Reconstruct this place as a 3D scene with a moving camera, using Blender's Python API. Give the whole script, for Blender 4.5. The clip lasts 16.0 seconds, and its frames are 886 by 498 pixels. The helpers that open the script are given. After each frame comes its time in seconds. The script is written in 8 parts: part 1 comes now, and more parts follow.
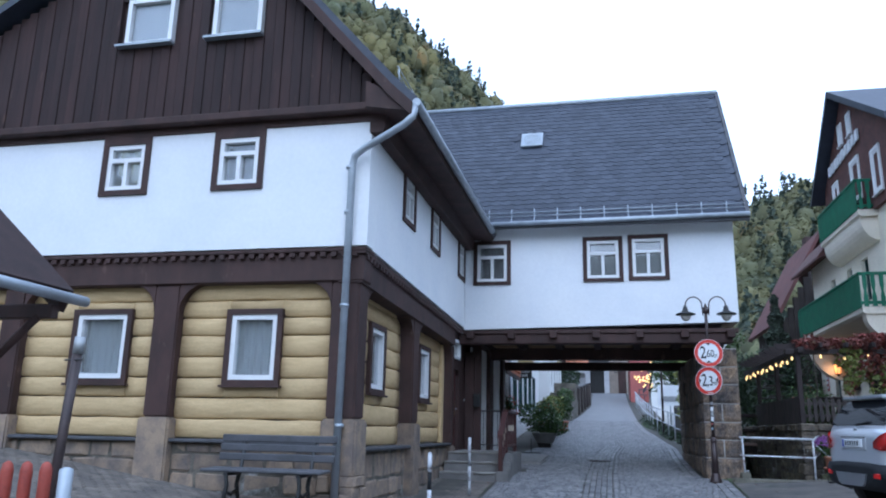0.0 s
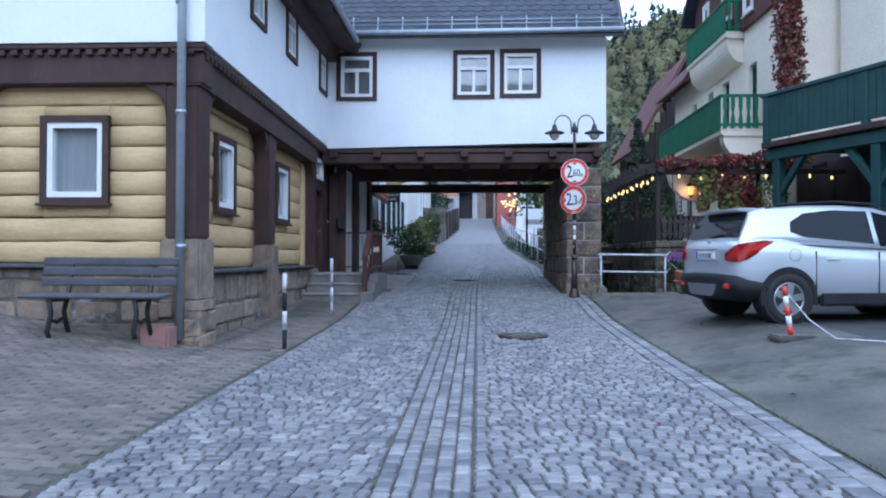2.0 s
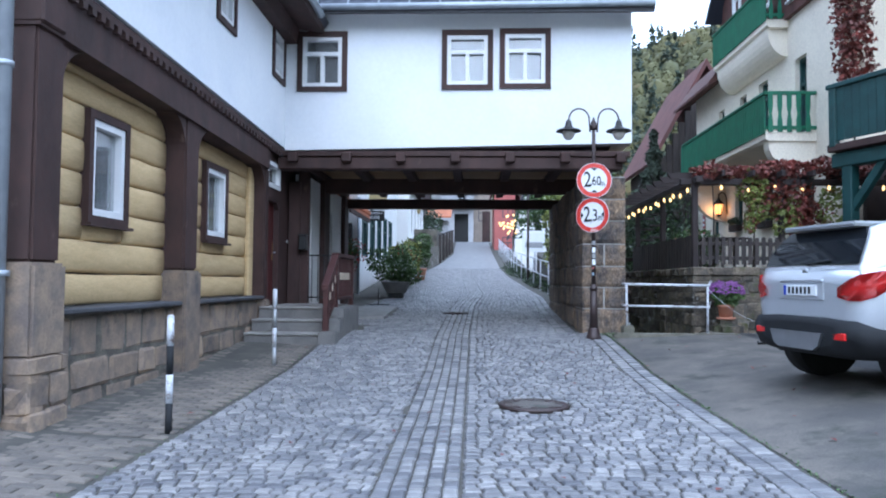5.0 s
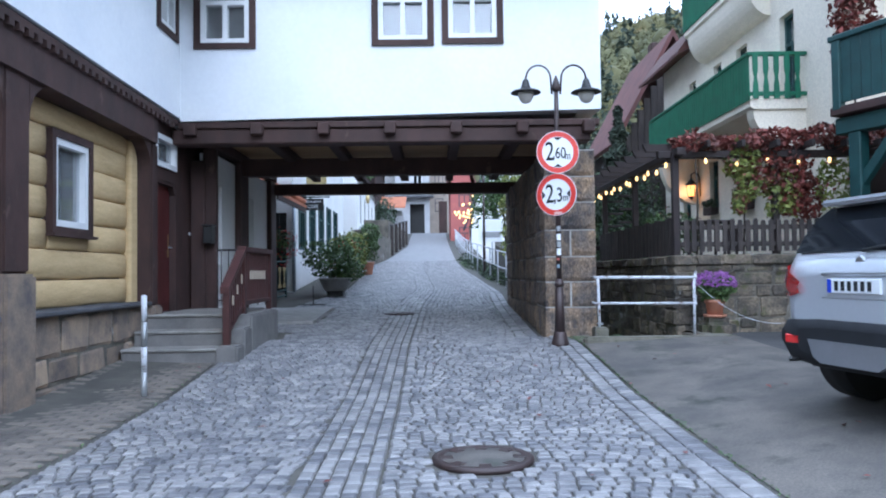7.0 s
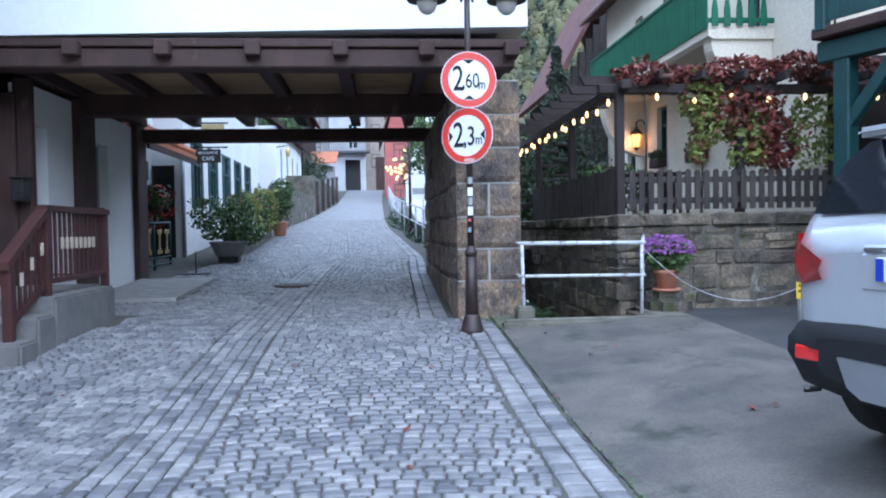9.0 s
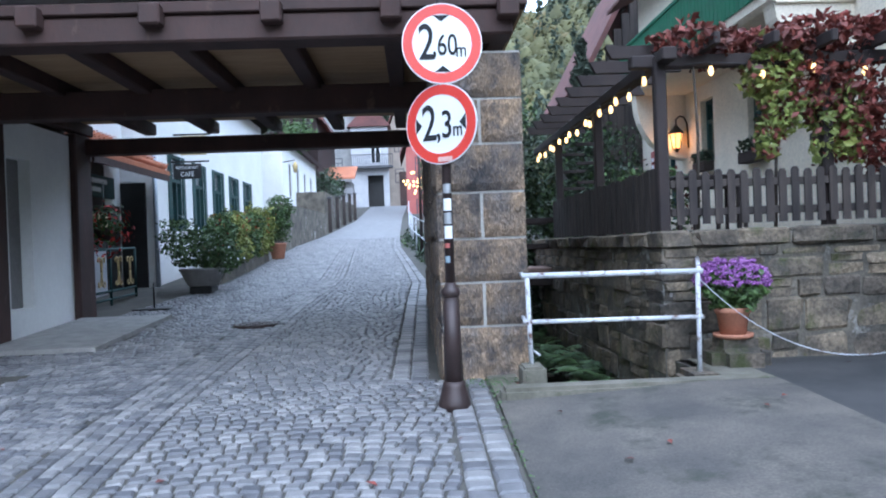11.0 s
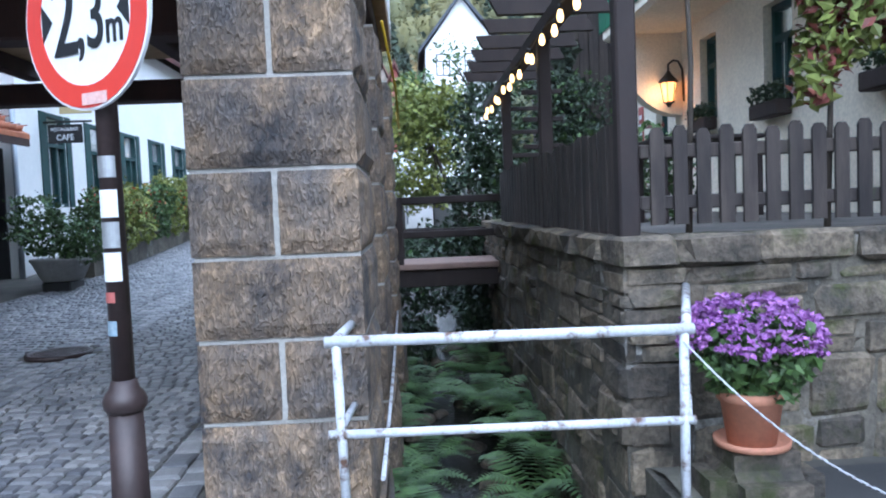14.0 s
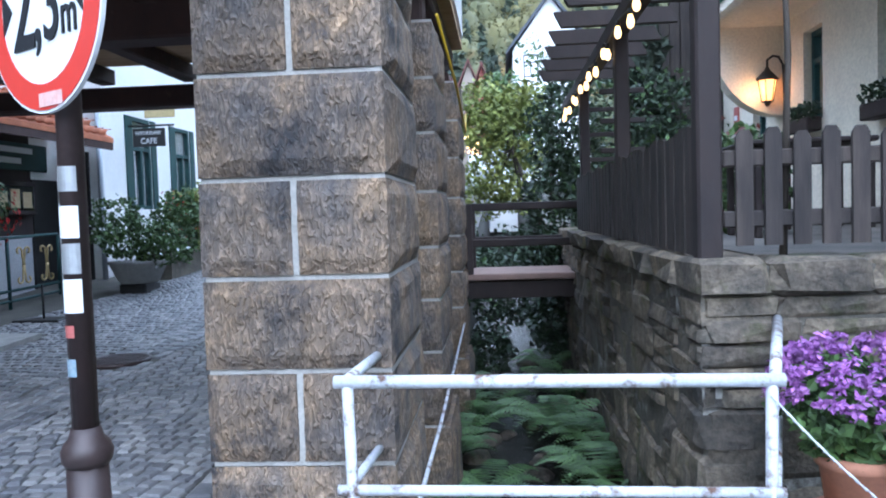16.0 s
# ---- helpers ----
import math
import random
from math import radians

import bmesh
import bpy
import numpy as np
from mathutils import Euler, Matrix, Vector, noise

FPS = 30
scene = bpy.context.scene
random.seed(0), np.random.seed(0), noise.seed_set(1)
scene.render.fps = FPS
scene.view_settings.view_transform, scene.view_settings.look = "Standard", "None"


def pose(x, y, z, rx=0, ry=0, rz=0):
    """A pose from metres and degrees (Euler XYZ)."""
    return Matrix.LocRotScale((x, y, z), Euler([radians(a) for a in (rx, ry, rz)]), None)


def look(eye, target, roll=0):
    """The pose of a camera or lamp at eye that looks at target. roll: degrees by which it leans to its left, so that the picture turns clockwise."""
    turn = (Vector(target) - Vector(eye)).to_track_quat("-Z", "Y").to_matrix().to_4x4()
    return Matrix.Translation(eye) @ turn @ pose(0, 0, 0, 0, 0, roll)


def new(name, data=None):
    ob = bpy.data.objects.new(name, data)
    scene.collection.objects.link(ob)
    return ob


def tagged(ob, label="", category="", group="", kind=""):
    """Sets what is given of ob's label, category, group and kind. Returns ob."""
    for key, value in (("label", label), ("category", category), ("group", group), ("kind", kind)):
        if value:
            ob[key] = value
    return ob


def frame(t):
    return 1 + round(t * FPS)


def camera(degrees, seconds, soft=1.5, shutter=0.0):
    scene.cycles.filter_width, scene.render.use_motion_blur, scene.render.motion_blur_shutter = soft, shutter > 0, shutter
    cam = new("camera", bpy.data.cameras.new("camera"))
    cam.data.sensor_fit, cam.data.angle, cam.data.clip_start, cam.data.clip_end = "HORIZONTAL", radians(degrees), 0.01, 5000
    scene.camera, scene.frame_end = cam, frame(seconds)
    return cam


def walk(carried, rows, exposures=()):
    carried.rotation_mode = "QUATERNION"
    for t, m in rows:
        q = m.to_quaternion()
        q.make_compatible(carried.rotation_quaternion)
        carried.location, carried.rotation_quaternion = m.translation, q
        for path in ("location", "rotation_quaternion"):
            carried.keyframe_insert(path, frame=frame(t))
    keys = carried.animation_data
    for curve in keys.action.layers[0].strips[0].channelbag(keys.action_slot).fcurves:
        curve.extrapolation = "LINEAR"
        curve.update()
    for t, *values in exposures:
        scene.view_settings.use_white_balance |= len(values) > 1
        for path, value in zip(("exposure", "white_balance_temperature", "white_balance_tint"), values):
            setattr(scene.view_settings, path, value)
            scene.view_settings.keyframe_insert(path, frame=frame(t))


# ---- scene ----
cam = camera(60.9, 16.0, 2.0)
METRES, EYE, TILT, LEAN, TURN = 16.0, 1.5, 0.0, 0.0, 12.5
ROWS = [
    (0.0, 0.0, 0.0, 0.0, -0.28, 13.48, -1.15),
    (0.5, 0.0017, 0.0003, 0.0005, 0.51, 16.26, -1.56),
    (1.0, 0.0032, 0.008, -0.0036, -2.07, 9.93, -0.36),
    (1.5, 0.0056, 0.0266, -0.0063, -7.79, 1.34, 0.46),
    (2.0, 0.0142, 0.0555, -0.0065, -9.88, 0.61, -0.17),
    (2.5, 0.0206, 0.0902, -0.0055, -10.21, 1.26, -0.16),
    (3.0, 0.0281, 0.1217, -0.0054, -11.33, 1.32, 1.0),
    (3.5, 0.0401, 0.1567, -0.0018, -9.07, 2.18, 0.39),
    (4.0, 0.0471, 0.1918, -0.001, -9.95, 3.34, -0.45),
    (6.5, 0.0992, 0.3776, 0.0024, -11.16, 0.79, 0.3),
    (7.0, 0.1148, 0.41, 0.0039, -13.16, 1.81, 0.69),
    (7.5, 0.1345, 0.4474, 0.0046, -11.42, 1.59, 0.85),
    (8.0, 0.1558, 0.4808, 0.0047, -13.67, 0.6, 1.43),
    (8.5, 0.1775, 0.5162, 0.0064, -12.7, -0.26, 1.55),
    (9.0, 0.1958, 0.5513, 0.0088, -17.3, -1.47, 0.99),
    (11.5, 0.294, 0.7233, 0.0182, -14.06, -0.15, 2.11),
    (12.0, 0.316, 0.7537, 0.0222, -13.31, -0.37, 1.79),
    (12.5, 0.3351, 0.7837, 0.0247, -12.15, -0.61, 1.29),
    (13.0, 0.3586, 0.8117, 0.0248, -11.92, -1.27, 0.72),
    (13.5, 0.3759, 0.8384, 0.0265, -12.34, -2.2, 0.77),
    (14.0, 0.3912, 0.8651, 0.0304, -14.86, -3.11, 2.33),
    (14.5, 0.4061, 0.8815, 0.0323, -11.19, -3.57, 1.86),
    (15.0, 0.4125, 0.8901, 0.0333, -9.69, -4.48, 1.8),
    (15.5, 0.4113, 0.8915, 0.0338, -8.99, -3.93, 1.93),
    (16.0, 0.4109, 0.8919, 0.0335, -8.14, -2.71, 1.83),
]
walk(cam, [(t, pose(0, 0, EYE, TILT, LEAN, TURN) @ pose(METRES * x, METRES * y, METRES * z, 90 + pitch, roll, yaw)) for t, x, y, z, yaw, pitch, roll in ROWS],
     [(0.0, 0.35, 5150, 9), (0.5, 0.1, 5250, 9), (1.0, -0.15, 5000, 9), (1.5, 0.28, 5000, 9), (2.5, 0.65, 5200, 9), (3.5, 0.85, 5300, 9), (7.0, 1.05, 5350, 9), (9.0, 1.23, 5250, 9), (12.0, 1.38, 5400, 8), (14.0, 1.54, 5300, 8), (16.0, 1.68, 5250, 8)])

# ---- world and sun ----
SUN_EL, SUN_AZ = 38.0, 172.0
world = bpy.data.worlds.new("sky")
scene.world = world
world.use_nodes = True
wn = world.node_tree
sky = wn.nodes.new("ShaderNodeTexSky")
sky.sky_type = "NISHITA"
sky.sun_disc = False
sky.sun_elevation, sky.sun_rotation = radians(SUN_EL), radians(SUN_AZ)
sky.air_density, sky.dust_density, sky.ozone_density = 1.0, 0.6, 1.5
veil = wn.nodes.new("ShaderNodeMix")  # even cloud veil over the clear sky
veil.data_type = "RGBA"
veil.inputs[0].default_value = 0.75
veil.inputs[7].default_value = (9.6, 10.5, 12.0, 1.0)
wn.links.new(sky.outputs[0], veil.inputs[6])
wn.nodes["Background"].inputs["Strength"].default_value = 0.15
wn.links.new(veil.outputs[2], wn.nodes["Background"].inputs["Color"])
sun_data = bpy.data.lights.new("sun", "SUN")
sun_data.energy, sun_data.angle, sun_data.color = 0.9, radians(60), (1.0, 0.97, 0.94)
sun = new("sun", sun_data)
sun.matrix_world = look((0, 0, 60), (-math.sin(radians(SUN_AZ)) * 60, -math.cos(radians(SUN_AZ)) * 60, 60 - 60 * math.tan(radians(SUN_EL))))


# ---- materials ----
def mat(name, a, b, scale=4.0, rough=0.8, bump=0.25, fine=40.0, metal=0.0, vary=0.0, island=0.0, stretch=(1, 1, 1), stain=None, sharp=0.0, trans=0.0, coat=0.0, speck=0.55, relief=0.01, tone=(0.7, 1.2), spec=0.5, strokes=0.0, world=False):
    """Two-tone noise material: a/b broad tones, fine grain with relief, optional stain (colour, scale, threshold)."""
    m = bpy.data.materials.new(name)
    m.use_nodes = True
    t = m.node_tree
    p = t.nodes["Principled BSDF"]
    tc = t.nodes.new("ShaderNodeTexCoord")
    mp = t.nodes.new("ShaderNodeMapping")
    mp.inputs["Scale"].default_value = stretch
    place = t.nodes.new("ShaderNodeNewGeometry").outputs["Position"] if world else tc.outputs["Object"]
    t.links.new(place, mp.inputs["Vector"])

    def nz(s, detail=6.0, rgh=0.6):
        n = t.nodes.new("ShaderNodeTexNoise")
        n.inputs["Scale"].default_value, n.inputs["Detail"].default_value, n.inputs["Roughness"].default_value = s, detail, rgh
        t.links.new(mp.outputs[0], n.inputs["Vector"])
        return n.outputs[0]

    def mix(kind, fac, c1, c2):
        n = t.nodes.new("ShaderNodeMix")
        n.data_type, n.blend_type = "RGBA", kind
        for sock, v in ((n.inputs[0], fac), (n.inputs[6], c1), (n.inputs[7], c2)):
            if isinstance(v, bpy.types.NodeSocket):
                t.links.new(v, sock)
            else:
                sock.default_value = v if isinstance(v, float) else (*v, 1.0)
        return n.outputs[2]

    def span(v, lo, hi, to0=0.0, to1=1.0):
        n = t.nodes.new("ShaderNodeMapRange")
        for i, q in enumerate((lo, hi, to0, to1)):
            n.inputs[i + 1].default_value = q
        t.links.new(v, n.inputs[0])
        return n.outputs[0]
    broad, grain = nz(scale), nz(fine, 4.0)
    col = mix("MIX", span(broad, 0.35 + sharp, 0.65 - sharp), a, b)
    col = mix("MULTIPLY", speck, col, mix("MIX", span(grain, 0.3, 0.7), (tone[0],) * 3, (tone[1],) * 3))
    if strokes:  # slanting tool marks
        mp2 = t.nodes.new("ShaderNodeMapping")
        mp2.inputs["Rotation"].default_value, mp2.inputs["Scale"].default_value = (0.0, 0.42, 0.0), (62, 62, 25)
        t.links.new(place, mp2.inputs["Vector"])
        marks = t.nodes.new("ShaderNodeTexNoise")
        marks.inputs["Scale"].default_value, marks.inputs["Detail"].default_value, marks.inputs["Distortion"].default_value = 1.0, 1.5, 0.7
        t.links.new(mp2.outputs[0], marks.inputs["Vector"])
        chips = span(marks.outputs[0], 0.42, 0.66)
        col = mix("MULTIPLY", strokes, col, mix("MIX", chips, (0.62, 0.62, 0.62), (1.5, 1.46, 1.4)))
    if stain:
        col = mix("MIX", span(nz(stain[1], 7.0, 0.7), stain[2], stain[2] + 0.12), col, stain[0])
    if vary or island:
        src = t.nodes.new("ShaderNodeObjectInfo").outputs["Random"] if vary else t.nodes.new("ShaderNodeNewGeometry").outputs["Random Per Island"]
        w = vary or island
        col = mix("MULTIPLY", 1.0, col, mix("MIX", src, (1 - w, 1 - w, 1 - w * 0.9), (1 + w * 0.7, 1 + w * 0.6, 1 + w * 0.5)))
    t.links.new(col, p.inputs["Base Color"])
    p.inputs["Metallic"].default_value = metal
    p.inputs["Specular IOR Level"].default_value = spec
    t.links.new(span(grain, 0.2, 0.8, max(rough - 0.18 * speck, 0.02), min(rough + 0.18 * speck, 1.0)), p.inputs["Roughness"])
    if coat:
        p.inputs["Coat Weight"].default_value = coat
    if trans:
        p.inputs["Transmission Weight"].default_value = trans
    if bump:
        bn = t.nodes.new("ShaderNodeBump")
        bn.inputs["Strength"].default_value, bn.inputs["Distance"].default_value = bump, relief
        t.links.new(mix("MIX", 0.6, mix("MIX", 0.5, broad, grain), chips) if strokes else mix("MIX", 0.5, broad, grain), bn.inputs["Height"])
        t.links.new(bn.outputs[0], p.inputs["Normal"])
    return m


def glow(name, col, power):
    m = bpy.data.materials.new(name)
    m.use_nodes = True
    p = m.node_tree.nodes["Principled BSDF"]
    p.inputs["Base Color"].default_value = (*col, 1)
    p.inputs["Emission Color"].default_value = (*col, 1)
    p.inputs["Emission Strength"].default_value = power
    return m


PLASTER = mat("white_plaster", (0.80, 0.81, 0.82), (0.74, 0.76, 0.79), 0.8, 0.9, 0.12, 14, stain=((0.70, 0.72, 0.75), 1.2, 0.64), speck=0.1)
CREAM = mat("cream_plaster", (0.80, 0.73, 0.60), (0.74, 0.67, 0.55), 1.5, 0.9, 0.25, 30, stain=((0.52, 0.48, 0.40), 2.0, 0.64))
PALEWALL = mat("pale_wall", (0.82, 0.82, 0.80), (0.76, 0.76, 0.75), 1.0, 0.9, 0.12, 14, speck=0.12)
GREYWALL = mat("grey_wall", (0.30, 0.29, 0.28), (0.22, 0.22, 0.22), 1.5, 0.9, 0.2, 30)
PALEGREY = mat("pale_grey_wall", (0.46, 0.46, 0.47), (0.38, 0.38, 0.40), 1.5, 0.9, 0.2, 30)
BEIGE = mat("beige_wall", (0.36, 0.30, 0.25), (0.28, 0.235, 0.2), 1.5, 0.9, 0.2, 30)
PINKWALL = mat("red_wall", (0.45, 0.14, 0.12), (0.38, 0.12, 0.11), 1.5, 0.9, 0.2, 30)
OCHRE = mat("ochre_log", (0.62, 0.46, 0.24), (0.53, 0.38, 0.19), 3.0, 0.75, 0.35, 25, stretch=(1, 1, 6), vary=0.08, stain=((0.44, 0.28, 0.11), 5.0, 0.68))
BEAM = mat("dark_oak_beam", (0.062, 0.031, 0.026), (0.036, 0.019, 0.016), 3.0, 0.75, 0.45, 35, stretch=(1, 1, 0.5), stain=((0.12, 0.075, 0.06), 4.0, 0.62))
BOARD = mat("dark_gable_board", (0.042, 0.020, 0.018), (0.024, 0.012, 0.011), 2.0, 0.8, 0.4, 30, vary=0.3, stretch=(3, 3, 0.4), stain=((0.11, 0.06, 0.045), 3.0, 0.63))
SOFFIT = mat("soffit_boards", (0.46, 0.31, 0.17), (0.36, 0.23, 0.12), 3.0, 0.8, 0.3, 30, stretch=(0.4, 4, 1))
WHITEWOOD = mat("white_window_paint", (0.80, 0.80, 0.80), (0.74, 0.75, 0.76), 3.0, 0.45, 0.08, 60, speck=0.08)
REDBROWN = mat("red_brown_paint", (0.065, 0.021, 0.018), (0.045, 0.015, 0.014), 3.0, 0.5, 0.2, 50)
SLATE = mat("slate", (0.046, 0.055, 0.078), (0.03, 0.037, 0.056), 3.0, 0.55, 0.3, 45, vary=0.3)
SLATE_J = mat("slate_joined", (0.046, 0.055, 0.078), (0.03, 0.037, 0.056), 3.0, 0.55, 0.3, 45, island=0.3)
SILL = mat("slate_sill", (0.09, 0.09, 0.10), (0.06, 0.06, 0.065), 4.0, 0.7, 0.3, 45)
ZINC = mat("zinc", (0.42, 0.46, 0.50), (0.33, 0.36, 0.40), 5.0, 0.5, 0.1, 40, metal=0.45, speck=0.2)
SANDSTONE = mat("sandstone", (0.33, 0.25, 0.175), (0.175, 0.145, 0.125), 4.0, 0.92, 0.8, 40, vary=0.32, stain=((0.10, 0.09, 0.09), 2.4, 0.58), world=True)
PIERSTONE = mat("pier_sandstone", (0.30, 0.215, 0.14), (0.14, 0.125, 0.118), 3.2, 0.92, 0.9, 26, vary=0.25, stretch=(1.1, 1.1, 0.75), stain=((0.052, 0.05, 0.054), 2.2, 0.53), relief=0.022, speck=0.9, tone=(0.6, 1.35), strokes=0.6, world=True)
WALLSTONE = mat("mossy_wall_stone", (0.22, 0.18, 0.13), (0.07, 0.063, 0.052), 3.6, 0.95, 1.0, 30, vary=0.45, stain=((0.06, 0.07, 0.022), 2.2, 0.55), relief=0.03, speck=1.0, tone=(0.5, 1.45), world=True)
PALESTONE = mat("pale_tub_stone", (0.36, 0.35, 0.33), (0.26, 0.255, 0.245), 5, 0.9, 0.4, 50)
MORTAR = mat("pale_mortar", (0.46, 0.44, 0.41), (0.36, 0.345, 0.32), 6.0, 0.95, 0.5, 60)
MORTAR_D = mat("dark_mortar", (0.17, 0.15, 0.12), (0.07, 0.064, 0.054), 3.0, 0.95, 0.8, 40, stain=((0.40, 0.39, 0.37), 1.8, 0.58), relief=0.03, tone=(0.5, 1.4))
COBBLE = mat("granite_cobble", (0.245, 0.245, 0.25), (0.135, 0.138, 0.146), 4.0, 0.46, 0.5, 60, island=0.42)
COBBLE_P = mat("granite_cobble_piece", (0.245, 0.245, 0.25), (0.135, 0.138, 0.146), 4.0, 0.46, 0.5, 60, vary=0.42, world=True)
PAVER = mat("paver", (0.18, 0.158, 0.135), (0.115, 0.104, 0.092), 2.0, 0.85, 0.4, 60, island=0.25)
PAVER_P = mat("paver_piece", (0.18, 0.158, 0.135), (0.115, 0.104, 0.092), 2.0, 0.85, 0.4, 60, vary=0.25, world=True)
SOIL = mat("joint_sand_and_soil", (0.10, 0.093, 0.08), (0.065, 0.062, 0.055), 3.0, 0.95, 0.4, 30, stain=((0.05, 0.065, 0.02), 1.3, 0.62))
CONCRETE = mat("concrete_pad", (0.14, 0.124, 0.108), (0.07, 0.066, 0.062), 1.4, 0.85, 0.5, 60, stain=((0.045, 0.048, 0.038), 1.7, 0.54), tone=(0.4, 1.45))
MOSSCONCRETE = mat("mossy_concrete", (0.20, 0.185, 0.15), (0.11, 0.105, 0.08), 3.0, 0.9, 0.6, 45, stain=((0.055, 0.07, 0.025), 2.6, 0.54), relief=0.02)
ASPHALT = mat("asphalt", (0.06, 0.058, 0.058), (0.038, 0.038, 0.039), 1.5, 0.85, 0.4, 90)
STEPSTONE = mat("step_concrete", (0.20, 0.19, 0.18), (0.14, 0.135, 0.13), 3.0, 0.85, 0.35, 60)
TREAD = mat("worn_step_tread", (0.30, 0.285, 0.26), (0.20, 0.19, 0.18), 2.5, 0.85, 0.4, 60, stain=((0.14, 0.14, 0.12), 2.2, 0.58))
INLAY = mat("pale_inlay", (0.62, 0.54, 0.42), (0.5, 0.42, 0.32), 9, 0.6, 0.1, 60)
IRON = mat("dark_brown_iron", (0.055, 0.036, 0.034), (0.04, 0.028, 0.027), 6.0, 0.45, 0.15, 50, metal=0.2)
BLACK = mat("black_iron", (0.02, 0.02, 0.02), (0.013, 0.013, 0.013), 6.0, 0.5, 0.15, 50)
WHITEPIPE = mat("white_painted_pipe", (0.62, 0.64, 0.68), (0.52, 0.54, 0.58), 6.0, 0.55, 0.2, 60, stain=((0.13, 0.07, 0.045), 11.0, 0.52))
RED = mat("red_sign_paint", (0.62, 0.05, 0.035), (0.55, 0.04, 0.03), 4.0, 0.4, 0.03, 40, speck=0.08)
SIGNWHITE = mat("white_sign_sheet", (0.78, 0.80, 0.82), (0.74, 0.76, 0.78), 4.0, 0.4, 0.03, 40, speck=0.08)
SIGNGREY = mat("galvanised_back", (0.40, 0.41, 0.42), (0.34, 0.35, 0.36), 5.0, 0.5, 0.05, 40, metal=0.6)
GREEN = mat("green_balcony_paint", (0.012, 0.15, 0.075), (0.008, 0.105, 0.055), 3.0, 0.6, 0.2, 40)
TEAL = mat("teal_wood_paint", (0.012, 0.058, 0.056), (0.008, 0.04, 0.04), 3.0, 0.6, 0.2, 40)
DARKWOOD = mat("dark_pergola_wood", (0.034, 0.023, 0.021), (0.02, 0.014, 0.014), 4.0, 0.8, 0.4, 40, stretch=(1, 1, 0.4))
FENCE = mat("weathered_picket", (0.068, 0.054, 0.047), (0.028, 0.023, 0.022), 4.0, 0.85, 0.5, 40, vary=0.25, stretch=(3, 3, 0.4), stain=((0.06, 0.07, 0.035), 3.0, 0.64))
SHINGLE = mat("brown_shingle", (0.12, 0.05, 0.04), (0.075, 0.034, 0.03), 5.0, 0.8, 0.4, 40)
REDTILE = mat("red_brown_roof", (0.16, 0.062, 0.055), (0.10, 0.045, 0.042), 2.0, 0.85, 0.4, 30)
TERRACOTTA = mat("terracotta", (0.52, 0.24, 0.15), (0.43, 0.19, 0.12), 5.0, 0.8, 0.2, 40, stain=((0.55, 0.35, 0.25), 4.0, 0.66))
ORANGETILE = mat("orange_roof_tile", (0.52, 0.19, 0.09), (0.40, 0.14, 0.07), 3.0, 0.8, 0.3, 40, vary=0.2)
LEAF = mat("green_leaf", (0.085, 0.15, 0.04), (0.05, 0.095, 0.03), 4.0, 0.6, 0.1, 40, island=0.5)
LEAF_Y = mat("yellow_green_leaf", (0.27, 0.29, 0.065), (0.15, 0.20, 0.05), 2.0, 0.6, 0.1, 40, island=0.45)
LEAF_R = mat("red_vine_leaf", (0.22, 0.04, 0.03), (0.11, 0.04, 0.028), 2.0, 0.6, 0.1, 40, island=0.5)
IVY = mat("dark_ivy_leaf", (0.035, 0.065, 0.026), (0.02, 0.04, 0.018), 4.0, 0.5, 0.1, 40, island=0.5)
FERN = mat("fern_frond", (0.10, 0.18, 0.055), (0.06, 0.12, 0.04), 3.0, 0.6, 0.1, 40, island=0.4)
PURPLE = mat("purple_petal", (0.42, 0.19, 0.48), (0.28, 0.10, 0.36), 9.0, 0.7, 0.1, 60, island=0.4)
REDFLOWER = mat("red_petal", (0.55, 0.03, 0.02), (0.42, 0.02, 0.02), 9.0, 0.7, 0.1, 60, island=0.4)
FOREST = mat("autumn_forest", (0.145, 0.13, 0.05), (0.085, 0.095, 0.048), 0.06, 0.9, 0.0, 2.0, island=0.3, stain=((0.20, 0.125, 0.045), 0.09, 0.57))
CONIFER = mat("conifer", (0.06, 0.08, 0.055), (0.045, 0.062, 0.045), 0.2, 0.9, 0.0, 2.0, island=0.4)
HILLSIDE = mat("hillside_floor", (0.12, 0.12, 0.055), (0.08, 0.09, 0.045), 0.08, 0.95, 0.0, 2.0)
BARK = mat("bark", (0.07, 0.055, 0.042), (0.045, 0.036, 0.03), 6.0, 0.9, 0.6, 30, stretch=(1, 1, 0.3))
SILVER = mat("silver_car_paint", (0.60, 0.63, 0.68), (0.58, 0.61, 0.66), 1.0, 0.3, 0.0, 30, metal=0.45, coat=0.8, speck=0.08)
PLASTIC = mat("dark_plastic", (0.018, 0.019, 0.022), (0.013, 0.014, 0.016), 6.0, 0.7, 0.15, 90, speck=0.08, spec=0.3)
RUBBER = mat("rubber", (0.018, 0.018, 0.019), (0.012, 0.012, 0.013), 6.0, 0.8, 0.2, 60)
ALLOY = mat("alloy_rim", (0.52, 0.54, 0.58), (0.45, 0.47, 0.5), 4.0, 0.3, 0.0, 40, metal=0.9, speck=0.08)
CARGLASS = mat("tinted_car_glass", (0.012, 0.014, 0.018), (0.01, 0.012, 0.015), 1.0, 0.05, 0.0, 30, speck=0.08, spec=0.22)
REDLENS = mat("red_lamp_lens", (0.75, 0.02, 0.018), (0.65, 0.015, 0.014), 3.0, 0.15, 0.0, 30, coat=0.8, speck=0.08)
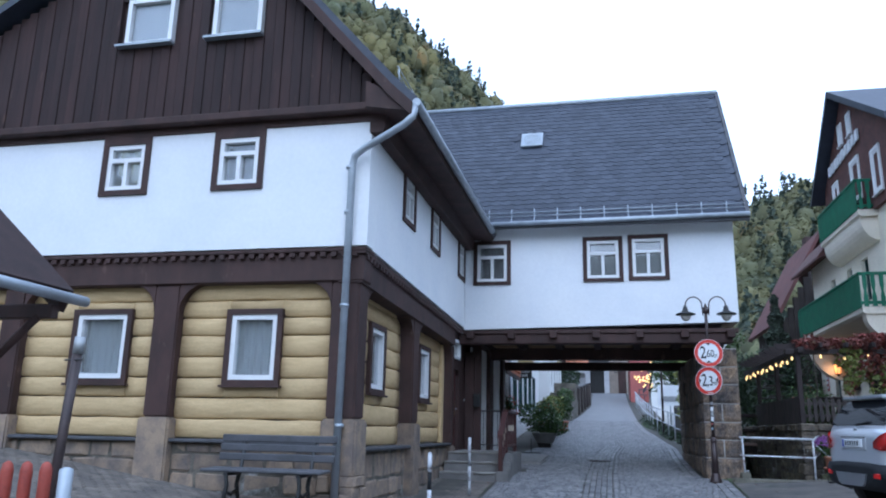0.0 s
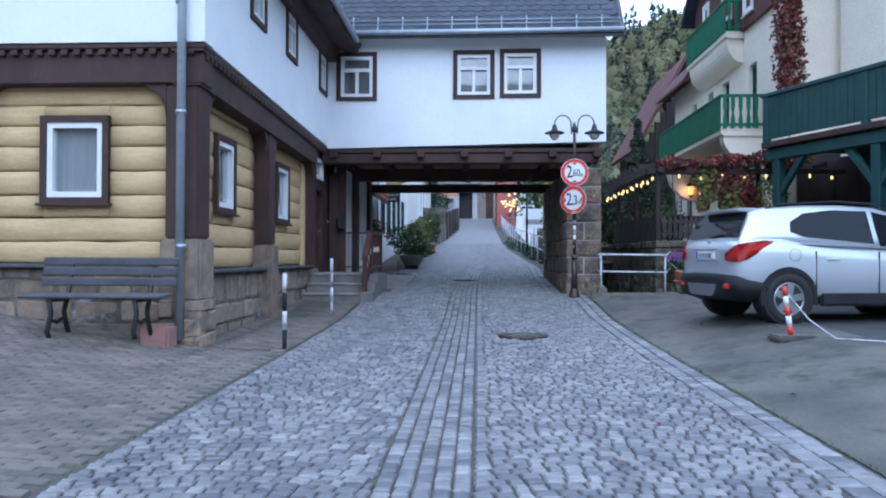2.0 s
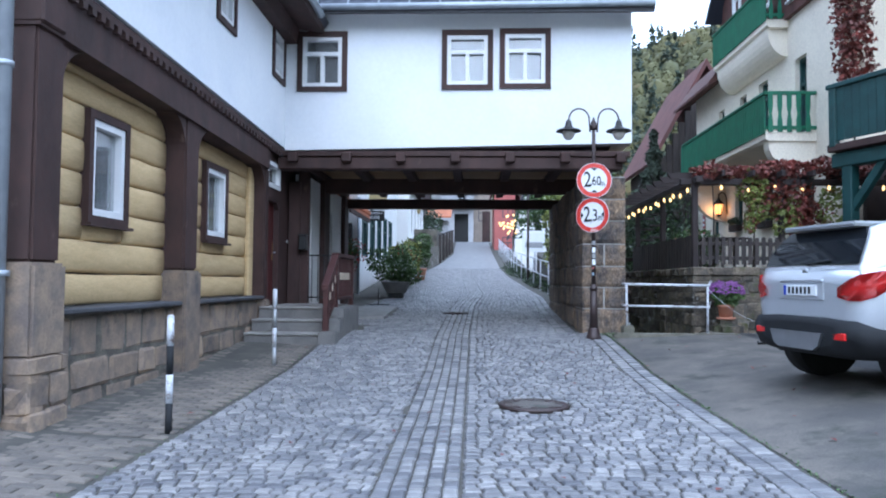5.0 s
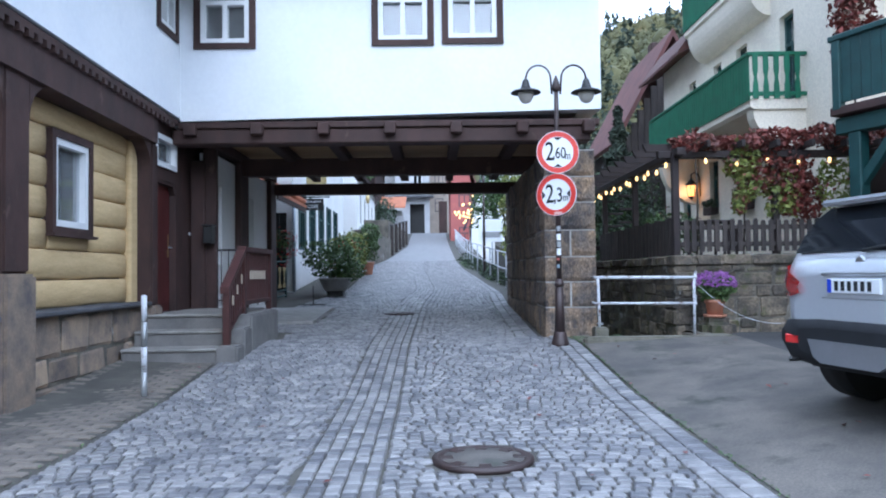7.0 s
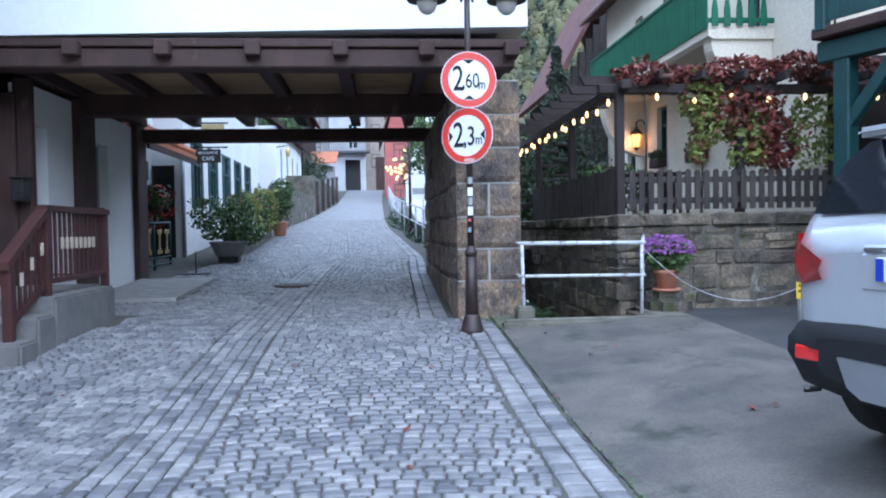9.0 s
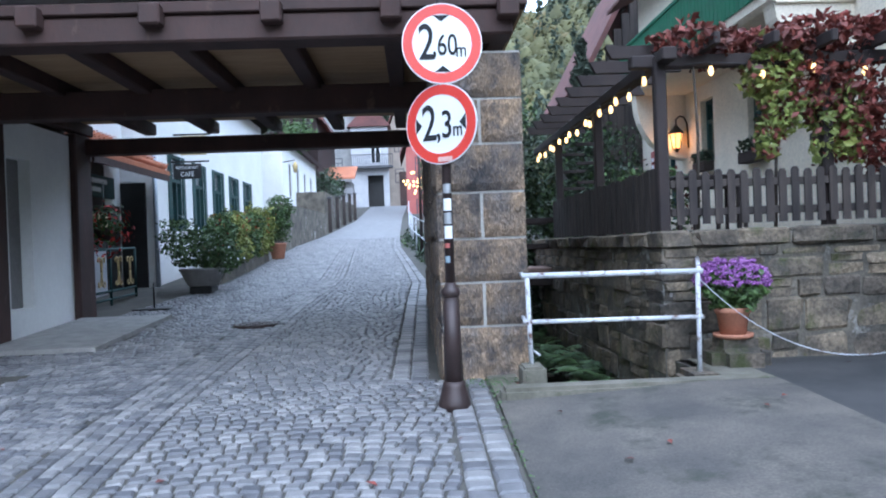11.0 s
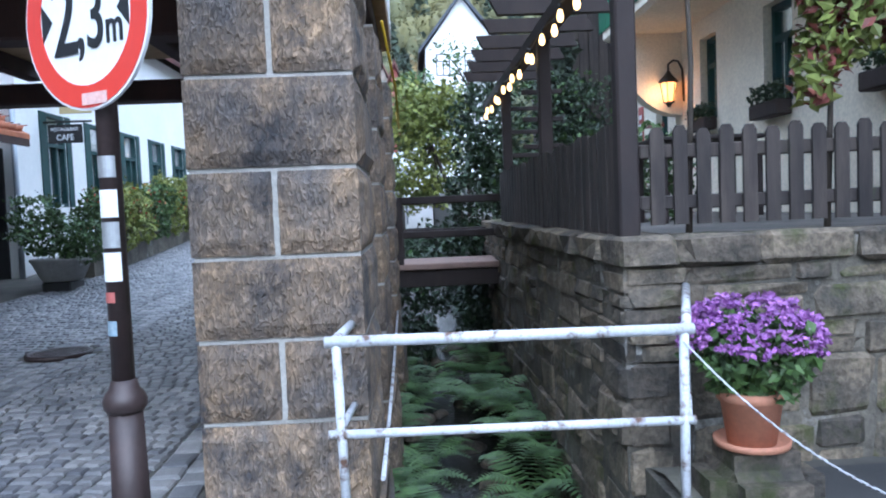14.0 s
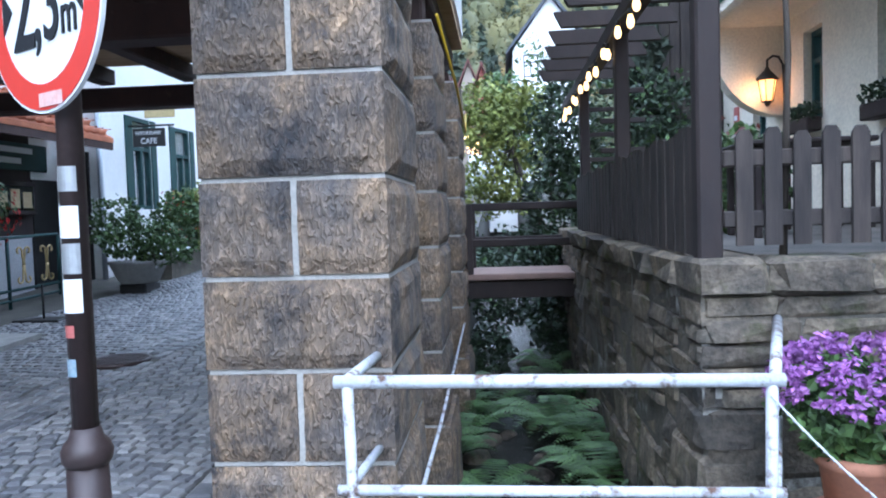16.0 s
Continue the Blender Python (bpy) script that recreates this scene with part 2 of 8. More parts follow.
GLASS = mat("window_glass", (0.80, 0.84, 0.86), (0.76, 0.80, 0.83), 1.5, 0.03, 0.02, 5, coat=0.6, trans=0.9, speck=0.08)
CURTAIN = mat("net_curtain", (0.30, 0.33, 0.36), (0.20, 0.22, 0.25), 6.0, 0.9, 0.2, 40, stretch=(6, 6, 0.3))
WATER = mat("stream_water", (0.02, 0.022, 0.02), (0.045, 0.042, 0.036), 5.0, 0.2, 1.0, 14, relief=0.03)
BLUE = mat("plate_blue", (0.02, 0.06, 0.5), (0.02, 0.05, 0.45), 4.0, 0.4, 0.0, 40, speck=0.08)
YELLOW = mat("yellow_sign", (0.75, 0.5, 0.03), (0.7, 0.45, 0.03), 4.0, 0.5, 0.0, 40, speck=0.08)
DOOR_RED = mat("dark_red_door", (0.095, 0.02, 0.018), (0.065, 0.014, 0.013), 3.0, 0.5, 0.2, 50)
DECKTILE = mat("dull_deck_tile", (0.30, 0.20, 0.165), (0.24, 0.165, 0.14), 4.0, 0.85, 0.3, 50)
PALEPINK = mat("pale_pink_paper", (0.62, 0.34, 0.30), (0.7, 0.5, 0.46), 20, 0.6, 0.0, 60)
ROADTOP = mat("far_cobbles", (0.22, 0.22, 0.225), (0.15, 0.15, 0.156), 3.0, 0.5, 0.6, 9)
FADED_RED = mat("faded_red", (0.42, 0.12, 0.1), (0.36, 0.1, 0.09), 20, 0.6, 0.0, 60)
FADED_BLUE = mat("faded_blue", (0.16, 0.27, 0.36), (0.3, 0.34, 0.36), 30, 0.6, 0.0, 60)
STRAW = mat("straw_paper", (0.62, 0.5, 0.30), (0.52, 0.42, 0.24), 14, 0.6, 0.1, 40)
BULB = glow("warm_bulb", (1.0, 0.6, 0.2), 1.6)
LANTERN = glow("lantern_flame", (1.0, 0.36, 0.09), 1.5)
GOLDTONE = mat("aged_brass", (0.42, 0.30, 0.14), (0.32, 0.22, 0.10), 8, 0.4, 0.1, 50, metal=0.7)
MILKGLASS = mat("milk_glass", (0.55, 0.52, 0.47), (0.5, 0.47, 0.43), 4.0, 0.3, 0.0, 30, speck=0.08)


# ---- building helpers ----
ROOTS = {}


def box(bm, x0, x1, y0, y1, z0, z1, m=None):
    """An axis box, optionally moved by m."""
    c = [(x0, y0, z0), (x1, y0, z0), (x1, y1, z0), (x0, y1, z0), (x0, y0, z1), (x1, y0, z1), (x1, y1, z1), (x0, y1, z1)]
    vs = [bm.verts.new(m @ Vector(p) if m else p) for p in c]
    for f in ((0, 3, 2, 1), (4, 5, 6, 7), (0, 1, 5, 4), (1, 2, 6, 5), (2, 3, 7, 6), (3, 0, 4, 7)):
        bm.faces.new([vs[i] for i in f])
    return bm


def soft_box(x0, x1, y0, y1, z0, z1, r=0.012, seg=1, bm=None):
    """A box with bevelled edges."""
    b = box(bmesh.new(), x0, x1, y0, y1, z0, z1)
    bmesh.ops.bevel(b, geom=b.edges[:], offset=min(r, 0.45 * min(abs(x1 - x0), abs(y1 - y0), abs(z1 - z0))), segments=seg, affect="EDGES")
    if bm is None:
        return b
    me = bpy.data.meshes.new("t")
    b.to_mesh(me)
    b.free()
    bm.from_mesh(me)
    bpy.data.meshes.remove(me)
    return bm


def prism(poly, axis, a, b, bm=None):
    """A polygon in the two other axes, drawn out along axis from a to b."""
    bm = bm or bmesh.new()

    def at(p, q):
        return {"x": (q, p[0], p[1]), "y": (p[0], q, p[1]), "z": (p[0], p[1], q)}[axis]
    lo, hi = [bm.verts.new(at(p, a)) for p in poly], [bm.verts.new(at(p, b)) for p in poly]
    n = len(poly)
    bm.faces.new(lo)
    bm.faces.new(hi[::-1])
    for i in range(n):
        bm.faces.new((lo[i], hi[i], hi[(i + 1) % n], lo[(i + 1) % n]))
    bmesh.ops.recalc_face_normals(bm, faces=bm.faces[:])
    return bm


def tube(pts, r, sides=10, bm=None, r1=None):
    """A round bar through points, its radius going from r to r1."""
    bm = bm or bmesh.new()
    pts = [Vector(p) for p in pts]
    rings, last = [], None
    for i, p in enumerate(pts):
        d = (pts[min(i + 1, len(pts) - 1)] - pts[max(i - 1, 0)]).normalized()
        u = d.cross(Vector((0, 0, 1)) if abs(d.z) < 0.9 else Vector((1, 0, 0))).normalized() if last is None else (last - d * last.dot(d)).normalized()
        last = u
        v = d.cross(u)
        q = r if r1 is None else r + (r1 - r) * i / (len(pts) - 1)
        rings.append([bm.verts.new(p + (u * math.cos(k * math.tau / sides) + v * math.sin(k * math.tau / sides)) * q) for k in range(sides)])
    for a, b in zip(rings, rings[1:]):
        for k in range(sides):
            bm.faces.new((a[k], a[(k + 1) % sides], b[(k + 1) % sides], b[k])).smooth = True
    bm.faces.new(rings[0][::-1])
    bm.faces.new(rings[-1])
    return bm


def lathe(prof, sides=20, bm=None, at=(0, 0, 0)):
    """A profile of (radius, z) turned round z."""
    bm = bm or bmesh.new()
    rings = [[bm.verts.new((at[0] + r * math.cos(k * math.tau / sides), at[1] + r * math.sin(k * math.tau / sides), at[2] + z)) for k in range(sides)] for r, z in prof]
    for a, b in zip(rings, rings[1:]):
        for k in range(sides):
            bm.faces.new((a[k], a[(k + 1) % sides], b[(k + 1) % sides], b[k])).smooth = True
    bm.faces.new(rings[0][::-1])
    bm.faces.new(rings[-1])
    return bm


def mesh_of(name, bm):
    me = bpy.data.meshes.new(name)
    bm.to_mesh(me)
    bm.free()
    return me


def thing(name, at, label, category, group="", kind="", rz=0.0):
    """An Empty at a thing's base; its parts are given in world places by part()."""
    ob = new(name)
    ob.empty_display_size = 0.2
    ob.matrix_basis = pose(*at, 0, 0, rz)
    ROOTS[ob] = ob.matrix_basis.copy()
    return tagged(ob, label, category, group, kind)


def part(name, bm, material, parent, label="", local=False):
    """Links a bmesh as one mesh object under a thing or a part."""
    root = ROOTS[parent]
    if not local:
        bm.transform(root.inverted())
    ob = new(name, mesh_of(name, bm))
    ob.data.materials.append(material)
    ob.parent = parent
    ROOTS[ob] = root
    return tagged(ob, label)


def solid(name, bm, material, label, category, kind="structure", group=""):
    """A top-level mesh in world places."""
    ob = new(name, mesh_of(name, bm))
    ob.data.materials.append(material)
    ROOTS[ob] = Matrix.Identity(4)
    return tagged(ob, label, category, group, kind)


def pieces(name, mesh, material, parent, places):
    """Alike pieces on one mesh, each an object of its own under parent; places are matrices in the parent's thing's space."""
    if not mesh.materials:
        mesh.materials.append(material)
    for m in places:
        ob = new(name, mesh)
        ob.parent = parent
        ob.matrix_basis = m


def wall_cells(axis, face, thick, u0, u1, z0, z1, holes, z0b=None, bm=None):
    """A wall at face (x or y = face, thickness going inwards by thick), with through openings (ua, ub, za, zb). z0b: the foot's height at u1."""
    bm = bm or bmesh.new()
    us = sorted({u0, u1, *[h[0] for h in holes], *[h[1] for h in holes]})
    zs = sorted({z0, z1, *[h[2] for h in holes], *[h[3] for h in holes]})

    def full(i, j):
        if not (0 <= i < len(us) - 1 and 0 <= j < len(zs) - 1):
            return False
        a, b = (us[i] + us[i + 1]) / 2, (zs[j] + zs[j + 1]) / 2
        return not any(h[0] < a < h[1] and h[2] < b < h[3] for h in holes)
    made = {}

    def vert(i, j, side):
        if (i, j, side) not in made:
            q, z = face + thick * side, zs[j]
            if z0b is not None and j == 0:
                z = z0 + (z0b - z0) * (us[i] - u0) / (u1 - u0)
            made[i, j, side] = bm.verts.new((q, us[i], z) if axis == "x" else (us[i], q, z))
        return made[i, j, side]
    for i in range(len(us) - 1):
        for j in range(len(zs) - 1):
            if not full(i, j):
                continue
            for side in (0, 1):
                bm.faces.new([vert(a, b, side) for a, b in ((i, j), (i + 1, j), (i + 1, j + 1), (i, j + 1))])
            for (di, dj), (p, q) in (((-1, 0), ((i, j), (i, j + 1))), ((1, 0), ((i + 1, j), (i + 1, j + 1))), ((0, -1), ((i, j), (i + 1, j))), ((0, 1), ((i, j + 1), (i + 1, j + 1)))):
                if not full(i + di, j + dj):
                    bm.faces.new((vert(*p, 0), vert(*q, 0), vert(*q, 1), vert(*p, 1)))
    bmesh.ops.recalc_face_normals(bm, faces=bm.faces[:])
    return bm


def ground_z(x, y):
    """Height of the ground: the lane climbs, the yard before the house rises away from it."""
    z = float(np.interp(y, [-80, 0, 5, 10, 12.7, 14.6, 17.4, 18.5, 23.6, 30, 41, 55, 70, 79, 90, 200], [-1.5, 0, 0.08, 0.16, 0.22, 0.29, 0.53, 0.57, 0.8, 1.25, 2.1, 3.35, 4.6, 5.4, 5.8, 7]))
    if x < -2.45 and y < 17:
        z += 0.05 * min((-2.45 - x) / 0.8, 1.0) * max(0.0, min(1.0, (16.4 - y) / 3))
        z += 0.15 * max(0.0, min(-3.4 - x, 8.0)) * max(0.0, min(1.0, (y - 3) / 7))
    if x > 2.5 and y < 18.6:
        z += float(np.interp(y, [0, 6, 12.5, 18], [0.1, 0.26, 0.30, 0.06])) * min((x - 2.5) / 1.6, 1.0)
    return z


def lane_edges(y):
    """Where the cobbles begin and end: straight before the bridge house, narrowing and bending up the hill."""
    xl = np.interp(y, [18.2, 18.4, 24, 26, 28, 33, 38, 44, 54, 72, 80], [-2.43, -2.85, -2.8, -2.5, -2.1, -2.15, -2.2, -1.72, -1.28, -1.6, -1.6])
    xr = np.interp(y, [18.2, 18.4, 24.5, 26.7, 30.5, 36, 42, 55, 80], [2.47, 1.98, 2.1, 2.15, 1.9, 1.5, 1.36, 1.32, 1.5])
    return float(xl), float(xr)


# ---- ground ----
RIDGE = ([-180, -120, -60, -25, -14.6, -9, -5, 6, 17, 30, 60, 120, 180], [16, 18, 20.5, 17.4, 15.0, 13.3, 14.6, 20.8, 28.8, 32.5, 30, 20, 16])


def land_z(x, y):
    """The ground with the wooded valley sides far off."""
    r, az = math.hypot(x, y), math.degrees(math.atan2(-x, y))
    k = max(0.0, min(1.0, (r - 85) / 85))
    k = k * k * (3 - 2 * k)
    return ground_z(x, y) * (1 - k) + k * 170 * math.tan(radians(float(np.interp(az, *RIDGE)))) * (1 + 0.06 * noise.noise((x / 40, y / 40, 0)))


def channel(x, y):
    return 2.72 < x < 4.3 and 17.65 < y < 60


gx = sorted({*np.linspace(-600, -120, 9), *np.linspace(-110, -24, 18), *np.linspace(-20, 20, 41), 2.72, 2.721, 4.299, 4.3, *np.linspace(24, 110, 18), *np.linspace(120, 600, 9)})
gy = sorted({*np.linspace(-600, -120, 9), *np.linspace(-110, -10, 15), *np.linspace(-8, 60, 69), 17.65, 17.651, *np.linspace(64, 120, 15), *np.linspace(130, 240, 16), *np.linspace(260, 600, 8)})
gv, gf = [], []
for y in gy:
    for x in gx:
        gv.append((x, y, (-0.62 + 0.02 * (y - 18)) if channel(x, y) else land_z(x, y) - 0.03))
nx = len(gx)
for j in range(len(gy) - 1):
    for i in range(nx - 1):
        gf.append((j * nx + i, j * nx + i + 1, (j + 1) * nx + i + 1, (j + 1) * nx + i))
gm = bpy.data.meshes.new("ground")
gm.from_pydata(gv, [], gf)
gm.materials.append(SOIL)
gm.materials.append(HILLSIDE)
for p in gm.polygons:
    p.material_index = 1 if math.hypot(p.center.x, p.center.y) > 85 or abs(p.center.x) > 30 else 0
ground = tagged(new("ground", gm), "sandy ground and wooded valley sides around the lane", "ground", "", "structure")


def sheet(name, x0, x1, y0, y1, up, material, label, category, step=0.7, bent=False):
    """A paved sheet a little above the ground, following it; bent: between the lane's edges."""
    xs, ys = np.linspace(x0, x1, max(2, int((x1 - x0) / step) + 1)), np.linspace(y0, y1, max(2, int((y1 - y0) / step) + 1))
    v = []
    for y in ys:
        a, b = lane_edges(y) if bent else (x0, x1)
        for x in xs:
            q = a + (b - a) * (x - x0) / (x1 - x0)
            v.append((q, y, ground_z(q, y) + up))
    n = len(xs)
    f = [(j * n + i, j * n + i + 1, (j + 1) * n + i + 1, (j + 1) * n + i) for j in range(len(ys) - 1) for i in range(n - 1)]
    me = bpy.data.meshes.new(name)
    me.from_pydata(v, [], f)
    me.materials.append(material)
    ob = tagged(new(name, me), label, category, "", "structure")
    ROOTS[ob] = Matrix.Identity(4)
    return ob


road = sheet("road", -2.43, 2.46, 2.5, 18.3, -0.012, SOIL, "sandy bed under the cobbled lane", "road")
road_top = sheet("road_top", -2.6, 2.0, 41, 80, -0.006, ROADTOP, "grey cobbled lane climbing to the houses", "road", bent=True)
road_head = sheet("road_head", -9, 3, 77.5, 83, -0.012, ROADTOP, "grey cobbled turn at the head of the lane", "road")
road_back = sheet("road_behind", -2.43, 2.46, -30, 2.6, 0.0, COBBLE, "grey cobbled lane", "road")
road_far = sheet("road_under_bridge", -2.9, 2.0, 18.3, 41.2, -0.012, SOIL, "sandy bed under the climbing cobbled lane", "road")
pad = sheet("pavement_concrete", 2.47, 4.66, 2, 17.5, 0.004, CONCRETE, "brownish concrete apron beside the lane with a straight seam", "pavement", 0.5)
pad2 = sheet("pavement_parking", 4.69, 12, 2, 18.66, -0.01, ASPHALT, "dark worn asphalt of the small parking place", "pavement", 0.5)
yard = sheet("pavement_yard", -14, -2.45, -8, 10.6, -0.012, SOIL, "sandy bed under the yard pavers", "pavement")
footway = sheet("pavement_footway", -3.7, -2.45, 10.6, 18.3, -0.012, SOIL, "sandy bed under the footway pavers", "pavement")
front_curb = solid("edging", soft_box(2.5, 4.62, 17.46, 17.68, -0.65, 0.625, 0.03, 2), MOSSCONCRETE, "mossy concrete edge of the stream opening", "edging")
sheet("pavement_corner", 2.47, 2.72, 17.5, 18.4, 0.006, MOSSCONCRETE, "mossy concrete corner at the pier foot", "pavement", 0.2)
sheet("pavement_strip", 4.3, 4.66, 17.5, 18.7, 0.006, MOSSCONCRETE, "mossy concrete strip beside the stream opening", "pavement", 0.2)
solid("wall_stream_side", box(bmesh.new(), 2.6, 2.725, 17.68, 18.42, -0.65, 0.56), MORTAR_D, "dark stone side of the stream opening", "wall")
solid("wall_stream_edge", box(bmesh.new(), 4.28, 4.42, 17.68, 18.73, -0.65, 0.58), MORTAR_D, "dark stone side of the stream opening", "wall")


# ---- windows ----
def window(parent, axis, face, u0, u1, z0, z1, out=-1, band=0.1, style="cross", dark=BEAM, curtain=True, white=WHITEWOOD, glass=GLASS):
    """A window in a wall at face: dark surround board, white frame and sashes, panes, curtain behind. out: side to which the wall looks."""
    def bx(bm, a, b, d0, d1, za, zb):
        lo, hi = sorted((face + out * d0, face + out * d1))
        return box(bm, lo, hi, a, b, za, zb) if axis == "x" else box(bm, a, b, lo, hi, za, zb)
    def ring(a, b, c, d, w, wz, d0, d1):
        return wall_cells(axis, face + out * d1, out * (d0 - d1), a, b, c, d, [(a + w, b - w, c + wz, d - w)])
    if band:
        win = part("window", ring(u0, u1, z0, z1, band, band * 0.9, -0.06, 0.035), dark, parent, "dark brown board surround")
    a, b, c, d = u0 + band, u1 - band, z0 + band * 0.9, z1 - band
    fw = 0.075
    mid, tr = (a + b) / 2, c + (d - c) * 0.66
    fr_ = ring(a, b, c, d, fw, fw, -0.1, 0.012)
    if not band:
        win = part("window", fr_, white, parent, "painted wooden window")
    else:
        part("frame", fr_, white, win, "white painted frame")
    if style == "cross":
        part("transom", bx(bmesh.new(), a + fw, b - fw, -0.1, 0.016, tr - 0.035, tr + 0.035), white, win)
        part("mullion", bx(bmesh.new(), mid - 0.035, mid + 0.035, -0.1, 0.014, c + fw, tr - 0.035), white, win)
    holes = [(a + fw, b - fw, c + fw, d - fw)]
    if style == "cross":
        holes = [(a + fw, mid - 0.035, c + fw, tr - 0.035), (mid + 0.035, b - fw, c + fw, tr - 0.035), (a + fw, b - fw, tr + 0.035, d - fw)]
    for h in holes:
        part("pane", bx(bmesh.new(), h[0] - 0.01, h[1] + 0.01, -0.07, -0.062, h[2] - 0.01, h[3] + 0.01), glass, win).visible_shadow = False
    if style != "cross" and band:
        part("sill", bx(bmesh.new(), u0 - 0.03, u1 + 0.03, -0.02, 0.08, z0 - 0.035, z0 - 0.003), dark, win)
    return win


# ---- half-timbered house ----
HX, HY = -3.45, 10.35
house = thing("timber_house", (-7, 14, 0.5), "old house, white upper storey over ochre logs, brown gable", "house")
front_w = [(-8.1, -7.22, 5.1, 6.07), (-6.08, -5.2, 5.1, 6.07)]
side_w = [(12.24, 13.08, 5.05, 6.0), (14.38, 15.2, 5.05, 6.0), (17.22, 18.06, 5.05, 6.0)]


def inset(h, e=0.09):
    return (h[0] + e, h[1] - e, h[2] + e, h[3] - e)


upper = part("upper_wall", wall_cells("y", HY, 0.3, -10.3, HX, 4.14, 6.45, [inset(h) for h in front_w]), PLASTER, house, "white plastered upper storey")
part("upper_wall", wall_cells("x", HX, -0.3, HY + 0.3, 24, 4.12, 6.6, [inset(h) for h in side_w], 3.8), PLASTER, house, "white plastered side wall")
part("upper_wall", box(bmesh.new(), -10.9, -10.3, 9.9, 24, 0.3, 6.75), PLASTER, house, "white plastered end wall")
part("back_wall", box(bmesh.new(), -10.3, HX - 0.3, 23.7, 24, 1, 6.6), PLASTER, house)
part("floor_slab", box(bmesh.new(), -10.3, HX - 0.31, HY + 0.31, 23.7, 4.2, 4.4), BEAM, house)
for h in front_w:
    window(house, "y", HY, *h, out=-1)
for h in side_w:
    window(house, "x", HX, *h, out=1)

# ground floor: beams, posts, braces
beam = part("beam", soft_box(-10.3, -3.5, 10.42, 10.8, 3.62, 4.06, 0.02), BEAM, house, "dark timber beam")
part("moulding", soft_box(-10.3, -3.46, 10.36, 10.8, 4.06, 4.13, 0.015), BEAM, house)
sb = bmesh.new()
prism([(10.43, 3.6), (17.5, 3.44), (17.5, 3.86), (10.43, 4.03)], "x", -3.9, -3.53, sb)
part("beam", sb, BEAM, house, "dark timber beam")
sb = bmesh.new()
prism([(10.37, 4.03), (18.2, 3.84), (18.2, 3.91), (10.37, 4.1)], "x", -3.9, -3.475, sb)
part("moulding", sb, BEAM, house)
# dentils under the plaster
for k in range(46):
    y = 10.5 + k * 0.166
    z = 4.075 - (y - 10.43) * 0.0242
    part("dentil", box(bmesh.new(), -3.535, -3.475, y, y + 0.085, z - 0.115, z - 0.045), BEAM, house)
for k in range(40):
    x = -3.6 - k * 0.166
    part("dentil", box(bmesh.new(), x - 0.085, x, 10.362, 10.425, 3.99, 4.058), BEAM, house)


def knee(u, z, sgn, w, axis, f0, f1):
    """A curved bracket under a beam beside a post."""
    pts = [(u, z + 0.02), (u + sgn * w, z + 0.02)] + [(u + sgn * w * (1 - math.sin(math.pi / 2 * i / 8)), z - w * (1 - math.cos(math.pi / 2 * i / 8)) ) for i in range(9)]
    pts = [p for i, p in enumerate(pts) if i == 0 or (abs(p[0] - pts[i - 1][0]) + abs(p[1] - pts[i - 1][1])) > 1e-4]
    return prism(pts, axis, f0, f1)


def post(u0, u1, axis, f0, f1, foot, top, ped):
    lo, hi = min(f0, f1), max(f0, f1)
    if axis == "x":
        part("post", soft_box(lo, hi, u0, u1, ped, top, 0.025, 2), BEAM, house, "dark timber post")
        part("pedestal", soft_box(lo - 0.04, hi + 0.05, u0 - 0.05, u1 + 0.05, foot, ped, 0.03, 2), SANDSTONE, house, "sandstone pedestal")
    else:
        part("post", soft_box(u0, u1, lo, hi, ped, top, 0.025, 2), BEAM, house, "dark timber post")
        part("pedestal", soft_box(u0 - 0.05, u1 + 0.05, lo - 0.05, hi + 0.04, foot, ped, 0.03, 2), SANDSTONE, house, "sandstone pedestal")


post(-4.0, -3.56, "y", 10.45, 10.88, 0.82, 3.62, 1.62)
corner = part("plinth", box(bmesh.new(), -4.04, -3.53, 10.42, 10.95, -0.1, 0.82), MORTAR_D, house, "sandstone corner plinth")
post(-6.93, -6.5, "y", 10.45, 10.8, 0.3, 3.62, 1.6)
post(-9.7, -9.3, "y", 10.45, 10.8, 0.5, 3.62, 1.6)
post(13.75, 14.2, "x", -3.9, -3.57, 0.1, 3.55, 1.6)
post(17.38, 17.62, "x", -3.9, -3.57, 0.3, 3.45, 1.15)
for u, s in ((-4.0, -1), (-6.5, 1), (-6.93, -1), (-9.3, 1)):
    part("bracket", knee(u, 3.63, s, 0.42, "y", 10.46, 10.74), BEAM, house)
for u, s, z in ((10.88, 1, 3.6), (13.75, -1, 3.53), (14.2, 1, 3.52), (17.38, -1, 3.45)):
    part("bracket", knee(u, z, s, 0.42, "x", -3.86, -3.58), BEAM, house)


